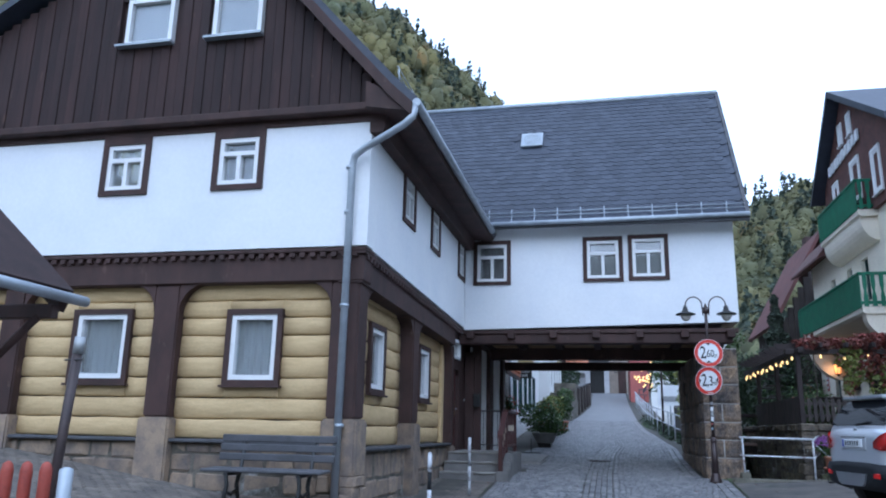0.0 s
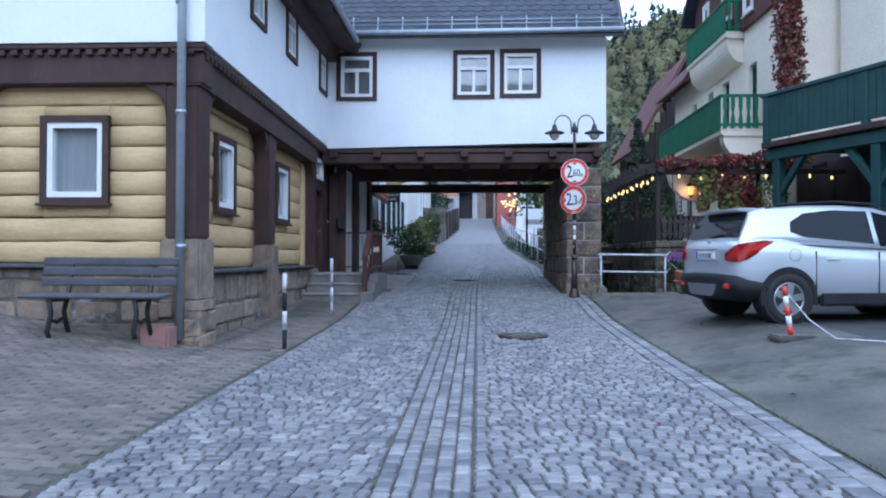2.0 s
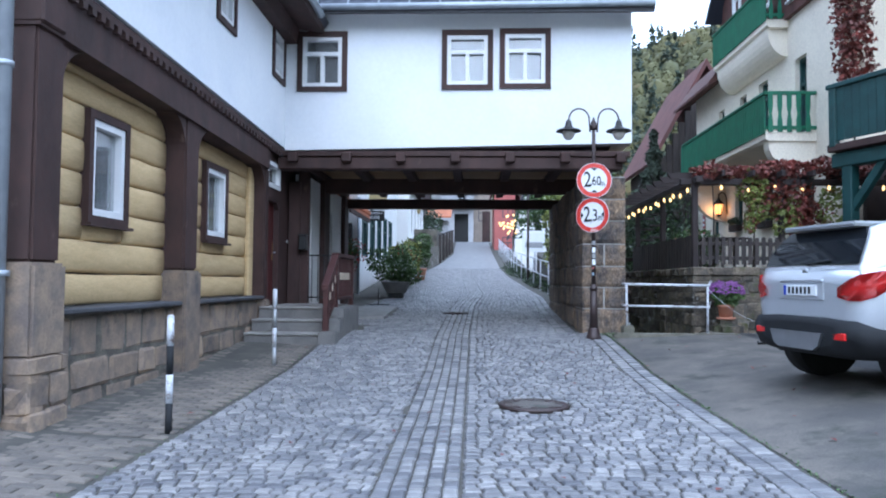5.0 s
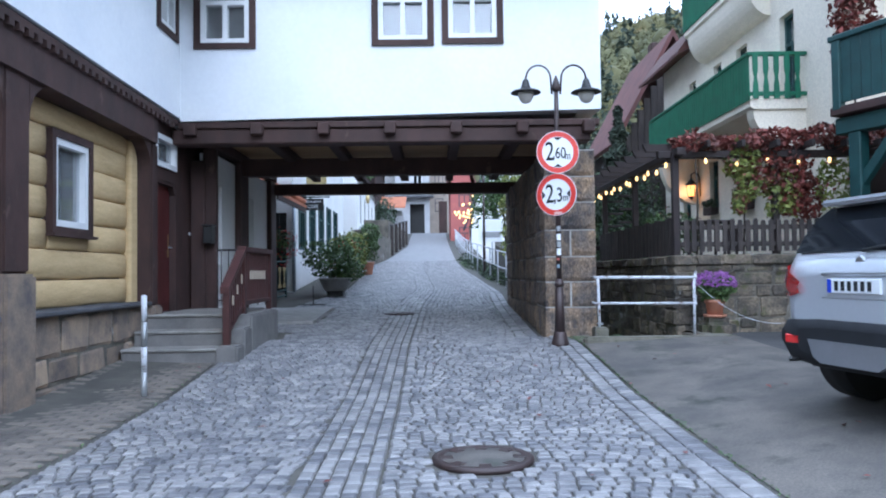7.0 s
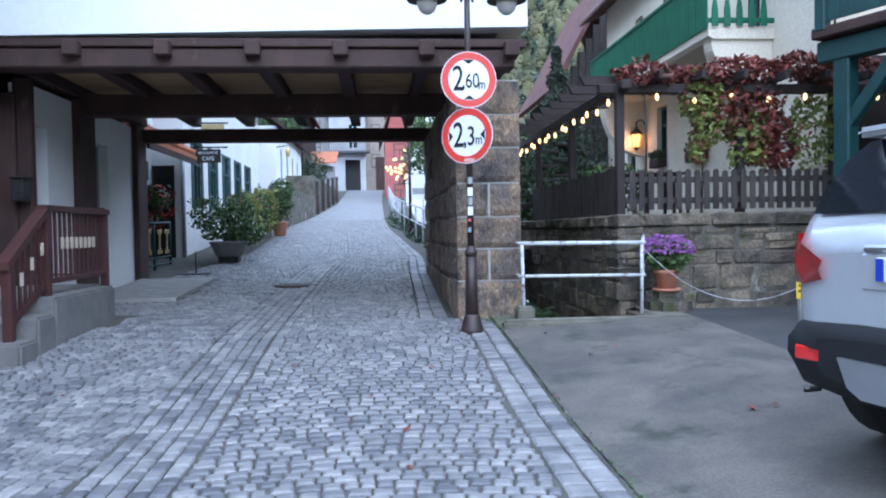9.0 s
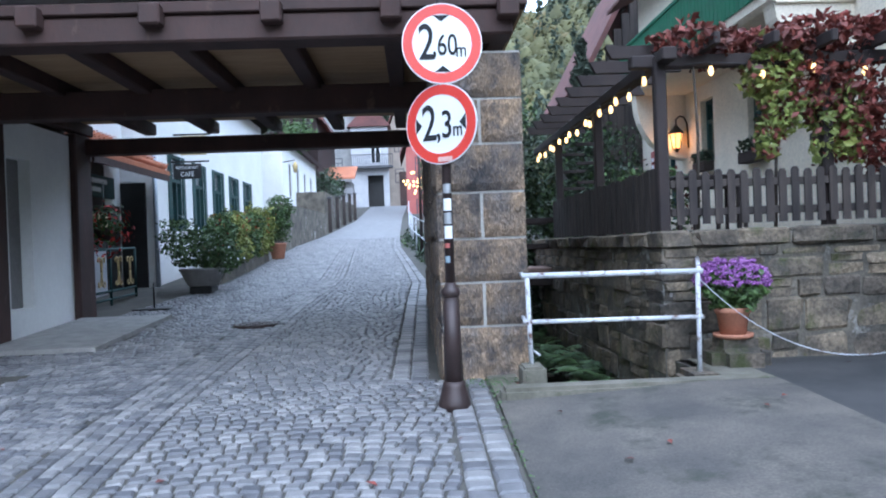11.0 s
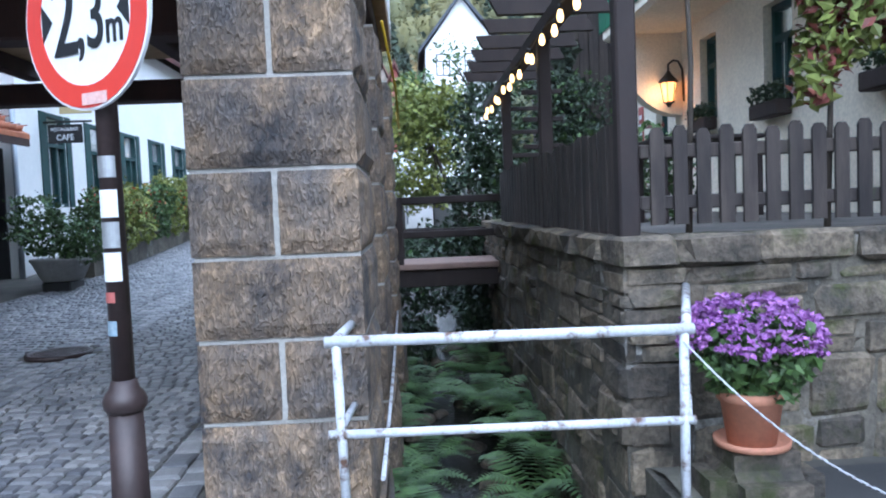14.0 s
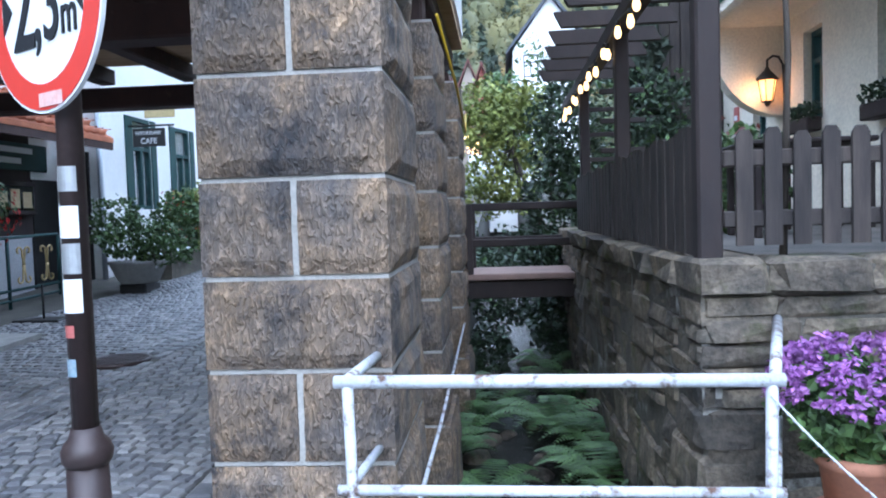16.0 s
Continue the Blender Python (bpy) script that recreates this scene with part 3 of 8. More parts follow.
# log walls: each course of logs, cut round the windows
def log_bm(a, b, z0, z1, axis, face, seed):
    """One hewn log: bulged section, uneven along its length."""
    rng = random.Random(seed)
    n = max(2, int((b - a) / 0.45) + 1)
    bm, rings = bmesh.new(), []
    for i in range(n + 1):
        u = a + (b - a) * i / n
        w0, w1, d = rng.uniform(-0.009, 0.009), rng.uniform(-0.009, 0.009), rng.uniform(0, 0.018)
        ring = [(0.10, z0 + 0.004 + w0), (0.012 + d, z0 + 0.005 + w0), (-0.012 + d, z0 + 0.03 + w0), (-0.02 + d, (z0 + z1) / 2), (-0.014 + d, z1 - 0.03 + w1), (0.006 + d, z1 - 0.007 + w1), (0.10, z1 - 0.006 + w1)]
        rings.append([bm.verts.new((u, face + q, z) if axis == "y" else (face - q, u, z)) for q, z in ring])
    for r, s in zip(rings, rings[1:]):
        for k in range(7):
            bm.faces.new((r[k], r[(k + 1) % 7], s[(k + 1) % 7], s[k])).smooth = True
    bm.faces.new(rings[0][::-1])
    bm.faces.new(rings[-1])
    bmesh.ops.recalc_face_normals(bm, faces=bm.faces[:])
    return bm


def log_wall(axis, face, spans, wins, z0, z1, seed):
    bm = bmesh.new()
    lo, hi = spans[0][0], spans[-1][1]
    wall_cells(axis, face + (0.09 if axis == "y" else -0.09), 0.2 if axis == "y" else -0.2, lo, hi, z0, z1, [inset(h, 0.08) for h in wins], None, bm)
    w = part("log_wall", bm, MORTAR_D, house, "ochre painted log wall")
    rng = random.Random(seed)
    z, k = z0, 0
    while z < z1 - 0.1:
        h = min(rng.uniform(0.27, 0.35), z1 - z)
        for a, b in spans:
            cuts = [(a, b)]
            for v in wins:
                if v[2] < z + h - 0.02 and v[3] > z + 0.02:
                    for za, zb in ((z, v[2] + 0.03), (v[3] - 0.03, z + h)):
                        if zb - za > 0.06 and a < v[0] < b:
                            part("log", log_bm(v[0] + 0.02, v[1] - 0.02, za, zb, axis, face, seed * 100 + k), OCHRE, w)
                    cuts = [c for p, q in cuts for c in ((p, min(q, v[0] + 0.02)), (max(p, v[1] - 0.02), q)) if c[1] - c[0] > 0.1]
            for p, q in cuts:
                part("log", log_bm(p, q, z, z + h, axis, face, seed * 100 + k), OCHRE, w)
                k += 1
        z += h
    return w


front_g = [(-8.42, -7.36, 2.1, 3.27), (-5.72, -4.8, 2.09, 3.24)]
side_g = [(11.72, 12.6, 2.05, 3.2), (15.0, 15.98, 2.05, 3.2)]
log_wall("y", 10.62, [(-10.3, -9.7), (-9.3, -6.93), (-6.5, -4.0)], front_g, 1.3, 3.75, 3)
log_wall("x", -3.83, [(10.88, 13.75), (14.2, 17.3)], side_g, 1.22, 3.6, 5)
part("end_board", soft_box(-3.95, -3.76, 17.12, 17.36, 1.2, 3.5, 0.02), OCHRE, house, "ochre corner board")
for h in front_g:
    window(house, "y", 10.58, *h, out=-1, band=0.085, style="plain")
for h in side_g:
    window(house, "x", -3.79, *h, out=1, band=0.085, style="plain")
# curtains
for h in front_g:
    bm = bmesh.new()
    n = 24
    for i in range(n):
        xa, xb = (h[0] + 0.1 + (h[1] - h[0] - 0.2) * j / n for j in (i, i + 1))
        q = [bm.verts.new((x, 10.8 + 0.025 * math.sin(x * 55), z)) for x, z in ((xa, h[2] + 0.1), (xb, h[2] + 0.1), (xb, h[3] - 0.1), (xa, h[3] - 0.1))]
        bm.faces.new(q)
    part("curtain", bm, CURTAIN, house, "pale net curtain")

# plinth
plinth_f = part("plinth", prism([(-10.3, 0.3), (-3.6, 0.0), (-3.6, 1.24), (-10.3, 1.24)], "y", 10.56, 10.9), MORTAR_D, house, "sandstone plinth")
plinth_s = part("plinth", box(bmesh.new(), -4.0, -3.68, 10.9, 17.6, 0.0, 1.15), MORTAR_D, house, "sandstone plinth")
for a, b in ((-10.3, -9.75), (-9.25, -6.98), (-6.45, -4.05)):
    part("ledge", soft_box(a, b, 10.44, 10.68, 1.24, 1.295, 0.012), SILL, house, "slate ledge")
for a, b in ((10.94, 13.7), (14.25, 17.35)):
    part("ledge", soft_box(-3.85, -3.55, a, b, 1.16, 1.215, 0.012), SILL, house, "slate ledge")

# brown gable
GP = [(-10.75, 6.35), (-10.75, 8.15), (-9.6, 8.79), (-6.9, 10.95), (-4.59, 8.23), (-4.02, 7.57), (-3.2, 6.6), (-3.0, 6.35)]
gw = [(-7.92, -7.03, 7.74, 8.62), (-6.28, -5.4, 7.74, 8.62)]
part("gable_wall", prism(GP, "y", 10.36, 10.55), BOARD, house, "dark brown gable")
part("gable_beam", soft_box(-10.3, -3.1, 10.16, 10.36, 6.22, 6.36, 0.02), BEAM, house)
part("gable_beam", soft_box(-10.3, HX, 10.32, 10.4, 6.1, 6.22, 0.01), BEAM, house)
for h in front_w:
    part("window_apron", box(bmesh.new(), h[0], h[1], 10.315, 10.35, h[3], 6.12), BEAM, house)


def gable_top(x):
    return float(np.interp(x, [p[0] for p in GP[1:]], [p[1] for p in GP[1:]]))


x, k = -10.6, 0
while x < -3.1:
    w = 0.17
    segs = [(6.36, min(gable_top(x), gable_top(x + w)) - 0.02)]
    for h in gw:
        if h[0] < x + w and x < h[1]:
            segs = [(a, b) for s in segs for a, b in ((s[0], h[2]), (h[3], s[1])) if b > a]
    for a, b in segs:
        if b - a > 0.05:
            part("board", box(bmesh.new(), x, x + w - 0.012, 10.27 + 0.012 * (k % 2), 10.36, a, b), BOARD, house)
    x += w
    k += 1
for h in gw:
    window(house, "y", 10.26, *h, out=-1, band=0.0, style="plain")
    part("sill", box(bmesh.new(), h[0] - 0.1, h[1] + 0.05, 10.14, 10.27, h[2] - 0.04, h[2]), ZINC, house)
    part("curtain", box(bmesh.new(), h[0] + 0.08, h[1] - 0.08, 10.344, 10.35, h[2] + 0.07, h[3] - 0.07), CURTAIN, house)

# roof of the house: right slope with bell-cast foot, left slope
rs = [(-2.72, 6.18), (-3.05, 6.5), (-4.02, 7.6), (-4.59, 8.27), (-6.9, 11.05), (-6.9, 11.2), (-4.6, 8.45), (-4.0, 7.76), (-3.0, 6.64), (-2.66, 6.3)]
part("roof", prism(rs, "y", 10.0, 26), SLATE_J, house, "dark slate roof")
ls = [(-6.9, 11.05), (-9.6, 8.9), (-11.0, 8.05), (-11.0, 8.22), (-9.6, 9.05), (-6.9, 11.2)]
part("roof", prism(ls, "y", 10.0, 26), SLATE_J, house, "dark slate roof")
part("bargeboard", prism([(p[0], p[1] - 0.2) for p in rs[:5]] + [(p[0], p[1] + 0.02) for p in rs[:5]][::-1], "y", 9.95, 10.02), BEAM, house)
part("eave_soffit", prism([(-3.46, 6.2), (-2.75, 6.08), (-2.72, 6.2), (-3.46, 6.62)], "y", 10.0, 18.15), BEAM, house, "dark boarded eave")
part("eave_board", prism([(-3.47, 5.9), (-3.25, 5.9), (-3.2, 6.22), (-3.47, 6.22)], "y", 10.3, 18.2), BEAM, house)
part("gutter", tube([(-2.66, 9.98, 6.2), (-2.66, 17.5, 6.2)], 0.065, 10), ZINC, house, "zinc gutter")
for z in (6.76, 6.86):
    part("snow_guard", tube([(-3.0, 10.1, z), (-3.0, 17.4, z)], 0.01, 6), ZINC, house, "snow guard bar")
for y in np.arange(10.15, 17.4, 0.8):
    part("guard_hook", tube([(-2.98, y, 6.6), (-3.0, y, 6.88)], 0.012, 6), ZINC, house)
part("downpipe", tube([(-2.68, 10.03, 6.18), (-2.72, 10.0, 5.98), (-2.85, 10.0, 5.86), (-3.5, 10.18, 5.6), (-3.66, 10.22, 5.5), (-3.7, 10.24, 5.35), (-3.76, 10.34, 0.33)], 0.055, 12), ZINC, house, "zinc downpipe")
for z in (1.5, 3.2, 4.6, 5.3):
    part("pipe_band", tube([(-3.73 - 0.0, 10.25 + (5.35 - z) * 0.018, z), (-3.73, 10.25 + (5.35 - z) * 0.018, z + 0.05)], 0.068, 12), ZINC, house)

# entrance bay of the house under the bridge
part("bay_wall", wall_cells("x", -3.62, -0.2, 17.5, 24.0, 0.3, 3.84, [(17.66, 18.5, 1.03, 2.98), (17.64, 18.44, 3.21, 3.6)]), BEAM, house, "dark brown boarded bay")
part("porch_wall", wall_cells("x", -3.3, -0.2, 19.3, 23.9, 0.5, 3.6, [(19.38, 19.9, 1.75, 3.1), (21.6, 22.2, 1.1, 3.1)]), PALEWALL, house, "white porch wall")
for ya, yb in ((19.2, 19.34), (20.75, 21.4), (23.4, 23.95)):
    part("post", soft_box(-3.42, -3.2, ya, yb, 0.55, 3.65, 0.02), BEAM, house, "dark timber post")
# Grey backs for window niche and doorway; the recess shade is in their colour.
for ya, yb, za in ((19.38, 19.9, 1.75), (21.6, 22.2, 1.1)):
    part("window", box(bmesh.new(), -3.47, -3.46, ya, yb, za, 3.1), GREYWALL, house, "grey recess back, shade put into its colour")
mail = thing("letter_box", (-3.27, 19.0, 2.1), "small dark metal letter box on the porch post", "letter box")
part("body", soft_box(-3.34, -3.2, 18.94, 19.16, 2.08, 2.36, 0.012), BLACK, mail)
part("flap", soft_box(-3.36, -3.18, 18.92, 19.18, 2.36, 2.39, 0.008), BLACK, mail)
dr = part("door", soft_box(-3.78, -3.72, 17.66, 18.5, 1.03, 2.98, 0.01), DOOR_RED, house, "dark red wooden door")
for za, zb in ((1.15, 1.8), (1.95, 2.85)):
    part("door_panel", soft_box(-3.725, -3.705, 17.78, 18.38, za, zb, 0.008), DOOR_RED, dr)
part("door_handle", tube([(-3.71, 18.42, 2.0), (-3.66, 18.42, 2.0), (-3.66, 18.32, 2.0)], 0.012, 8), ZINC, dr)
part("handle_plate", soft_box(-3.722, -3.712, 18.39, 18.45, 1.85, 2.2, 0.004), GOLDTONE, dr, "brass handle plate")
part("door_head", prism([(17.66, 2.98), (17.66, 2.8), (17.76, 2.93), (18.4, 2.93), (18.5, 2.8), (18.5, 2.98)], "x", -3.715, -3.63), BEAM, dr)
window(house, "x", -3.60, 17.6, 18.48, 3.17, 3.64, out=1, band=0.0, style="plain")
part("house_number", box(bmesh.new(), -3.615, -3.60, 19.08, 19.25, 2.22, 2.27), WHITEWOOD, house)

# ---- bridge house ----
BY, BX1 = 18.2, 2.95
bridge = thing("bridge_house", (0, 21, 0.6), "white house wing on timber beams spanning the lane, slate roof", "house")
bw = [(-3.24, -2.3, 5.0, 6.13), (-0.54, 0.41, 5.03, 6.15), (0.53, 1.47, 5.05, 6.17)]
part("wall", wall_cells("y", BY, 0.3, HX, BX1, 3.9, 6.75, [inset(h) for h in bw], 4.04), PLASTER, bridge, "white plastered wall")
part("wall", box(bmesh.new(), BX1 - 0.3, BX1, BY + 0.3, 24.2, 4.05, 6.75), PLASTER, bridge, "white plastered gable end")
part("wall", box(bmesh.new(), HX, BX1 - 0.3, 23.9, 24.2, 3.95, 6.75), PLASTER, bridge, "white plastered back wall")
part("gable_end", prism([(18.2, 6.75), (24.2, 6.75), (21.2, 10.7)], "x", BX1 - 0.3, BX1), PLASTER, bridge, "white plastered gable end")
for h in bw:
    window(bridge, "y", BY, *h, out=-1)
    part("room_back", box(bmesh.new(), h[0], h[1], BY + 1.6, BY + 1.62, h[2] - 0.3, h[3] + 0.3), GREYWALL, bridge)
part("soffit", box(bmesh.new(), HX, BX1, BY + 0.3, 23.9, 3.86, 3.92), SOFFIT, bridge, "brown boarded underside")
part("beam", soft_box(-3.6, 2.8, 18.26, 18.58, 3.56, 3.79, 0.02), BEAM, bridge, "heavy dark timber beam")
part("plate", soft_box(-3.5, 2.93, 18.23, 18.4, 3.8, 3.9, 0.01), BEAM, bridge)
part("beam", soft_box(-3.5, 2.8, 20.9, 21.2, 3.42, 3.74, 0.02), BEAM, bridge, "heavy dark timber beam")
part("beam", soft_box(-3.5, 2.8, 23.75, 24.05, 3.36, 3.6, 0.02), BEAM, bridge, "heavy dark timber beam")
for x in np.linspace(-3.3, 2.75, 7):
    part("joist", soft_box(x - 0.09, x + 0.09, 18.12, 24.1, 3.68, 3.86, 0.015), BEAM, bridge, "dark floor joist")
part("wall_post", soft_box(-3.6, -3.36, 19.12, 19.38, 0.6, 3.45, 0.02), BEAM, bridge, "dark timber post")

# roof
EV, RG = (17.8, 6.38), (21.2, 10.95)
part("roof_deck", prism([EV, RG, (24.6, 6.38), (24.6, 6.46), (RG[0], RG[1] + 0.1), (EV[0], EV[1] + 0.1)], "x", -6.0, 3.25), SLATE_J, bridge, "slate roof")
part("fascia", soft_box(-3.0, 3.27, 17.76, 17.82, 6.32, 6.5, 0.01), SILL, bridge)
part("eave_boards", prism([(17.82, 6.36), (18.21, 6.62), (18.21, 6.72), (17.82, 6.42)], "x", -3.0, 3.2), PALEWALL, bridge)
part("gutter", tube([(-3.0, 17.72, 6.42), (3.27, 17.72, 6.46)], 0.06, 10), ZINC, bridge, "dark zinc gutter")
part("ridge_cap", tube([(-5.9, 21.2, 11.07), (3.25, 21.2, 11.07)], 0.09, 8), ZINC, bridge)
part("verge", prism([EV, RG, (RG[0], RG[1] + 0.16), (EV[0], EV[1] + 0.16)], "x", 3.2, 3.29), SILL, bridge)

# right-hand piers and wall under the bridge
abut = part("abutment", box(bmesh.new(), 2.1, 2.68, 18.6, 24.3, -0.6, 3.42), MORTAR_D, bridge, "sandstone abutment")
pier_mesh = []
for ya, yb, xb in ((18.41, 19.5, 2.865), (20.885, 21.9, 2.865), (23.485, 24.4, 2.895)):
    pier_mesh.append(part("pier", box(bmesh.new(), 2.095, xb, ya, yb, -0.6, 3.45), MORTAR, bridge, "coursed sandstone pier"))


# ---- terrace wall beside the stream ----
terrace_wall = solid("wall_terrace", prism([(4.2, 18.74), (9.0, 18.74), (9.0, 19.1), (4.6, 19.1), (4.6, 32.0), (4.2, 32.0)], "z", -0.65, 1.76), MORTAR_D, "mossy rubble stone wall of the raised terrace", "wall")
terrace = solid("terrace_floor", box(bmesh.new(), 4.6, 14, 19.1, 33, 1.2, 1.78), CONCRETE, "paved terrace behind the picket fence", "terrace")

# ---- house with green balconies ----
guest = thing("guest_house", (10, 25, 1.7), "cream house with green balconies and a brown shingled gable", "house")
FX = 7.45
gwin = [(21.0, 21.7, 3.05, 4.2), (23.25, 23.95, 3.05, 4.25), (25.35, 25.95, 3.1, 4.3), (27.4, 28.0, 2.1, 4.2), (21.3, 21.9, 4.9, 6.65), (23.5, 24.1, 5.4, 6.65), (25.0, 25.5, 5.6, 6.65), (26.8, 27.3, 5.7, 6.65)]
part("wall", wall_cells("x", FX, 0.3, 19.6, 29.6, 1.7, 7.7, gwin), CREAM, guest, "cream plastered wall")
part("wall", box(bmesh.new(), FX + 0.3, 14, 19.6, 19.9, 1.7, 7.7), CREAM, guest)
part("wall", box(bmesh.new(), FX + 0.3, 14, 29.3, 29.6, 1.7, 7.7), CREAM, guest)
for a, b, c, d in gwin:
    window(guest, "x", FX + 0.12, a, b, c, d, out=-1, band=0.0, style="cross", white=TEAL)
part("lean_to", box(bmesh.new(), FX + 0.32, 14, 19.45, 19.58, 1.7, 4.0), DARKWOOD, guest, "dark boarded lean-to wall")
part("upper_storey", prism([(20.0, 7.7), (26.9, 7.7), (26.5, 9.6), (24.0, 11.85), (20.0, 9.6)], "x", FX - 0.12, 14), SHINGLE, guest, "brown shingled gable")
part("roof", prism([(26.9, 9.2), (24.0, 11.9), (19.5, 9.3), (19.5, 9.5), (24.0, 12.12), (27.05, 9.25)], "x", FX - 0.5, 14.5), SLATE_J, guest, "grey roof")
part("roof_skirt", prism([(FX - 0.6, 7.25), (FX - 0.6, 7.33), (FX + 0.1, 8.25), (FX + 0.1, 7.6)], "y", 26.35, 30.2), SHINGLE, guest, "brown skirt roof")
for a, b, c, d in ((21.2, 21.9, 8.0, 9.3), (22.9, 23.7, 8.3, 9.6), (25.0, 25.6, 8.4, 9.5), (23.2, 23.6, 10.4, 11.1), (24.1, 24.5, 10.4, 11.1)):
    window(guest, "x", FX - 0.13, a, b, c, d, out=-1, band=0.1, style="plain", dark=WHITEWOOD)
for i in range(9):
    part("letter", box(bmesh.new(), FX - 0.2, FX - 0.15, 25.7 - i * 0.36 - 0.22, 25.7 - i * 0.36, 9.8 + i * 0.02, 10.12 + i * 0.02), SIGNWHITE, guest)


def balcony(y0, y1, x0, z0, z1, slab):
    b = part("balcony", prism([(x0, z0 - slab), (x0 + 0.08, z0 - slab - 0.05), (FX, z0 - slab - 0.05), (FX, z0), (x0, z0)], "y", y0, y1), CREAM, guest, "cream balcony slab on arched brackets")
    part("top_rail", soft_box(x0 - 0.05, x0 + 0.06, y0 - 0.04, y1, z1 - 0.07, z1, 0.01), GREEN, b, "green painted rail")
    part("top_rail", soft_box(x0 + 0.06, FX, y0 - 0.05, y0 + 0.06, z1 - 0.07, z1, 0.01), GREEN, b, "green painted rail")
    part("bottom_rail", soft_box(x0 - 0.02, x0 + 0.03, y0, y1, z0 + 0.06, z0 + 0.14, 0.01), GREEN, b, "green painted rail")
    part("bottom_rail", soft_box(x0 + 0.03, FX, y0 - 0.02, y0 + 0.03, z0 + 0.06, z0 + 0.14, 0.01), GREEN, b, "green painted rail")
    y = y0
    while y < y1:
        part("slat", box(bmesh.new(), x0 - 0.03, x0 - 0.005, y, y + 0.125, z0 - 0.02, z1 - 0.06), GREEN, b)
        y += 0.14
    x = x0 + 0.04
    while x < FX - 0.08:
        part("slat", prism([(x, z0), (x + 0.1, z0), (x + 0.1, z0 + 0.25), (x + 0.075, z0 + 0.4), (x + 0.1, z0 + 0.55), (x + 0.1, z1 - 0.06), (x, z1 - 0.06), (x, z0 + 0.55), (x + 0.025, z0 + 0.4), (x, z0 + 0.25)], "y", y0 - 0.05, y0 - 0.025), GREEN, b)
        x += 0.2
    return b


balcony(20.85, 27.3, 6.37, 4.77, 5.66, 0.14)
balcony(22.2, 26.1, 6.93, 7.72, 8.6, 0.14)


def arch_bracket(y0, y1, x0, zt, r):
    pts = [(x0, zt), (FX, zt), (FX, zt - r)]
    for i in range(1, 9):
        a = math.pi / 2 * i / 8
        pts.append((FX - (FX - x0) * math.sin(a) * 0.98, zt - r + r * (1 - math.cos(a)) * 0.93))
    return prism([p for p in pts], "y", y0, y1)


for ya, r in ((20.9, 0.75), (26.7, 1.3)):
    part("bracket", arch_bracket(ya, ya + 0.3, 6.42, 4.6, r), CREAM, guest, "cream arched bracket")
part("bracket", arch_bracket(22.3, 26.0, 6.98, 7.56, 0.7), CREAM, guest, "cream arched bracket")
barn = thing("red_roofed_barn", (8.2, 31, 1.7), "weathered barn with a red-brown tiled roof", "barn")
part("wall", box(bmesh.new(), 6.6, 9.8, 31.2, 36, 1.5, 5.8), FENCE, barn, "grey weathered plank wall")
for k in range(15):
    x = 6.62 + k * 0.215
    part("plank", box(bmesh.new(), x, x + 0.2, 31.05 + 0.02 * (k % 2), 31.2, 2.0, 5.75 + 1.85 * min(x - 6.5, 9.7 - x)), FENCE, barn)
part("roof", prism([(6.3, 5.62), (8.2, 9.15), (10.1, 5.62), (10.1, 5.85), (8.2, 9.4), (6.2, 5.7)], "y", 30.9, 36.4), REDTILE, barn, "red-brown tiled roof")
part("chimney", soft_box(8.4, 8.8, 34, 34.5, 8.6, 9.9, 0.02), BEAM, barn)

# ---- teal veranda ----
veranda = thing("veranda", (7.4, 15.5, 0.5), "teal painted timber veranda over the parking place", "veranda")
VD = Vector((0.4, -1.0, 0)).normalized()


def along(s, off=0.0):
    p = Vector((6.5, 17.8, 0)) + VD * s + Vector((1.0, 0.4, 0)).normalized() * off
    return p


def vbox(s0, s1, o0, o1, z0, z1, r=0.015):
    b = soft_box(s0, s1, o0, o1, z0, z1, r)
    b.transform(Matrix.Translation((6.5, 17.8, 0)) @ Matrix(((VD.x, -VD.y, 0, 0), (VD.y, VD.x, 0, 0), (0, 0, 1, 0), (0, 0, 0, 1))))
    return b


for s in (0.0, 2.5, 5.2, 8.0):
    part("post", vbox(s, s + 0.2, 0.0, 0.2, 0.3, 3.75), TEAL, veranda, "teal post")
    for sg in ((1,) if s == 0 else (-1, 1)):
        b = soft_box(-0.07, 0.07, 0.04, 0.16, 0, 1.15, 0.01)
        b.transform(Matrix.Translation((6.5, 17.8, 0)) @ Matrix(((VD.x, -VD.y, 0, 0), (VD.y, VD.x, 0, 0), (0, 0, 1, 0), (0, 0, 0, 1))) @ pose(s + 0.1, 0, 2.75, 0, sg * 40, 0))
        part("brace", b, TEAL, veranda, "teal brace")
part("beam", vbox(-0.2, 9, -0.02, 0.22, 3.55, 3.8), TEAL, veranda, "teal beam")
part("floor_edge", vbox(-0.2, 9, -0.12, 3, 3.82, 3.95), BEAM, veranda)
for s in np.arange(-0.15, 8.8, 0.16):
    part("board", vbox(s, s + 0.15, -0.1, -0.07, 4.0, 4.95, 0.004), TEAL, veranda)
part("rail", vbox(-0.2, 9, -0.14, -0.02, 4.93, 5.02), TEAL, veranda, "teal rail")
for s in (-0.15, 2.4, 5.1, 8.0):
    part("rail_post", vbox(s, s + 0.14, -0.13, 0.0, 3.9, 5.0), TEAL, veranda)
neighbour = thing("cream_house", (11, 16, 0.5), "cream plastered house behind the teal veranda", "house")
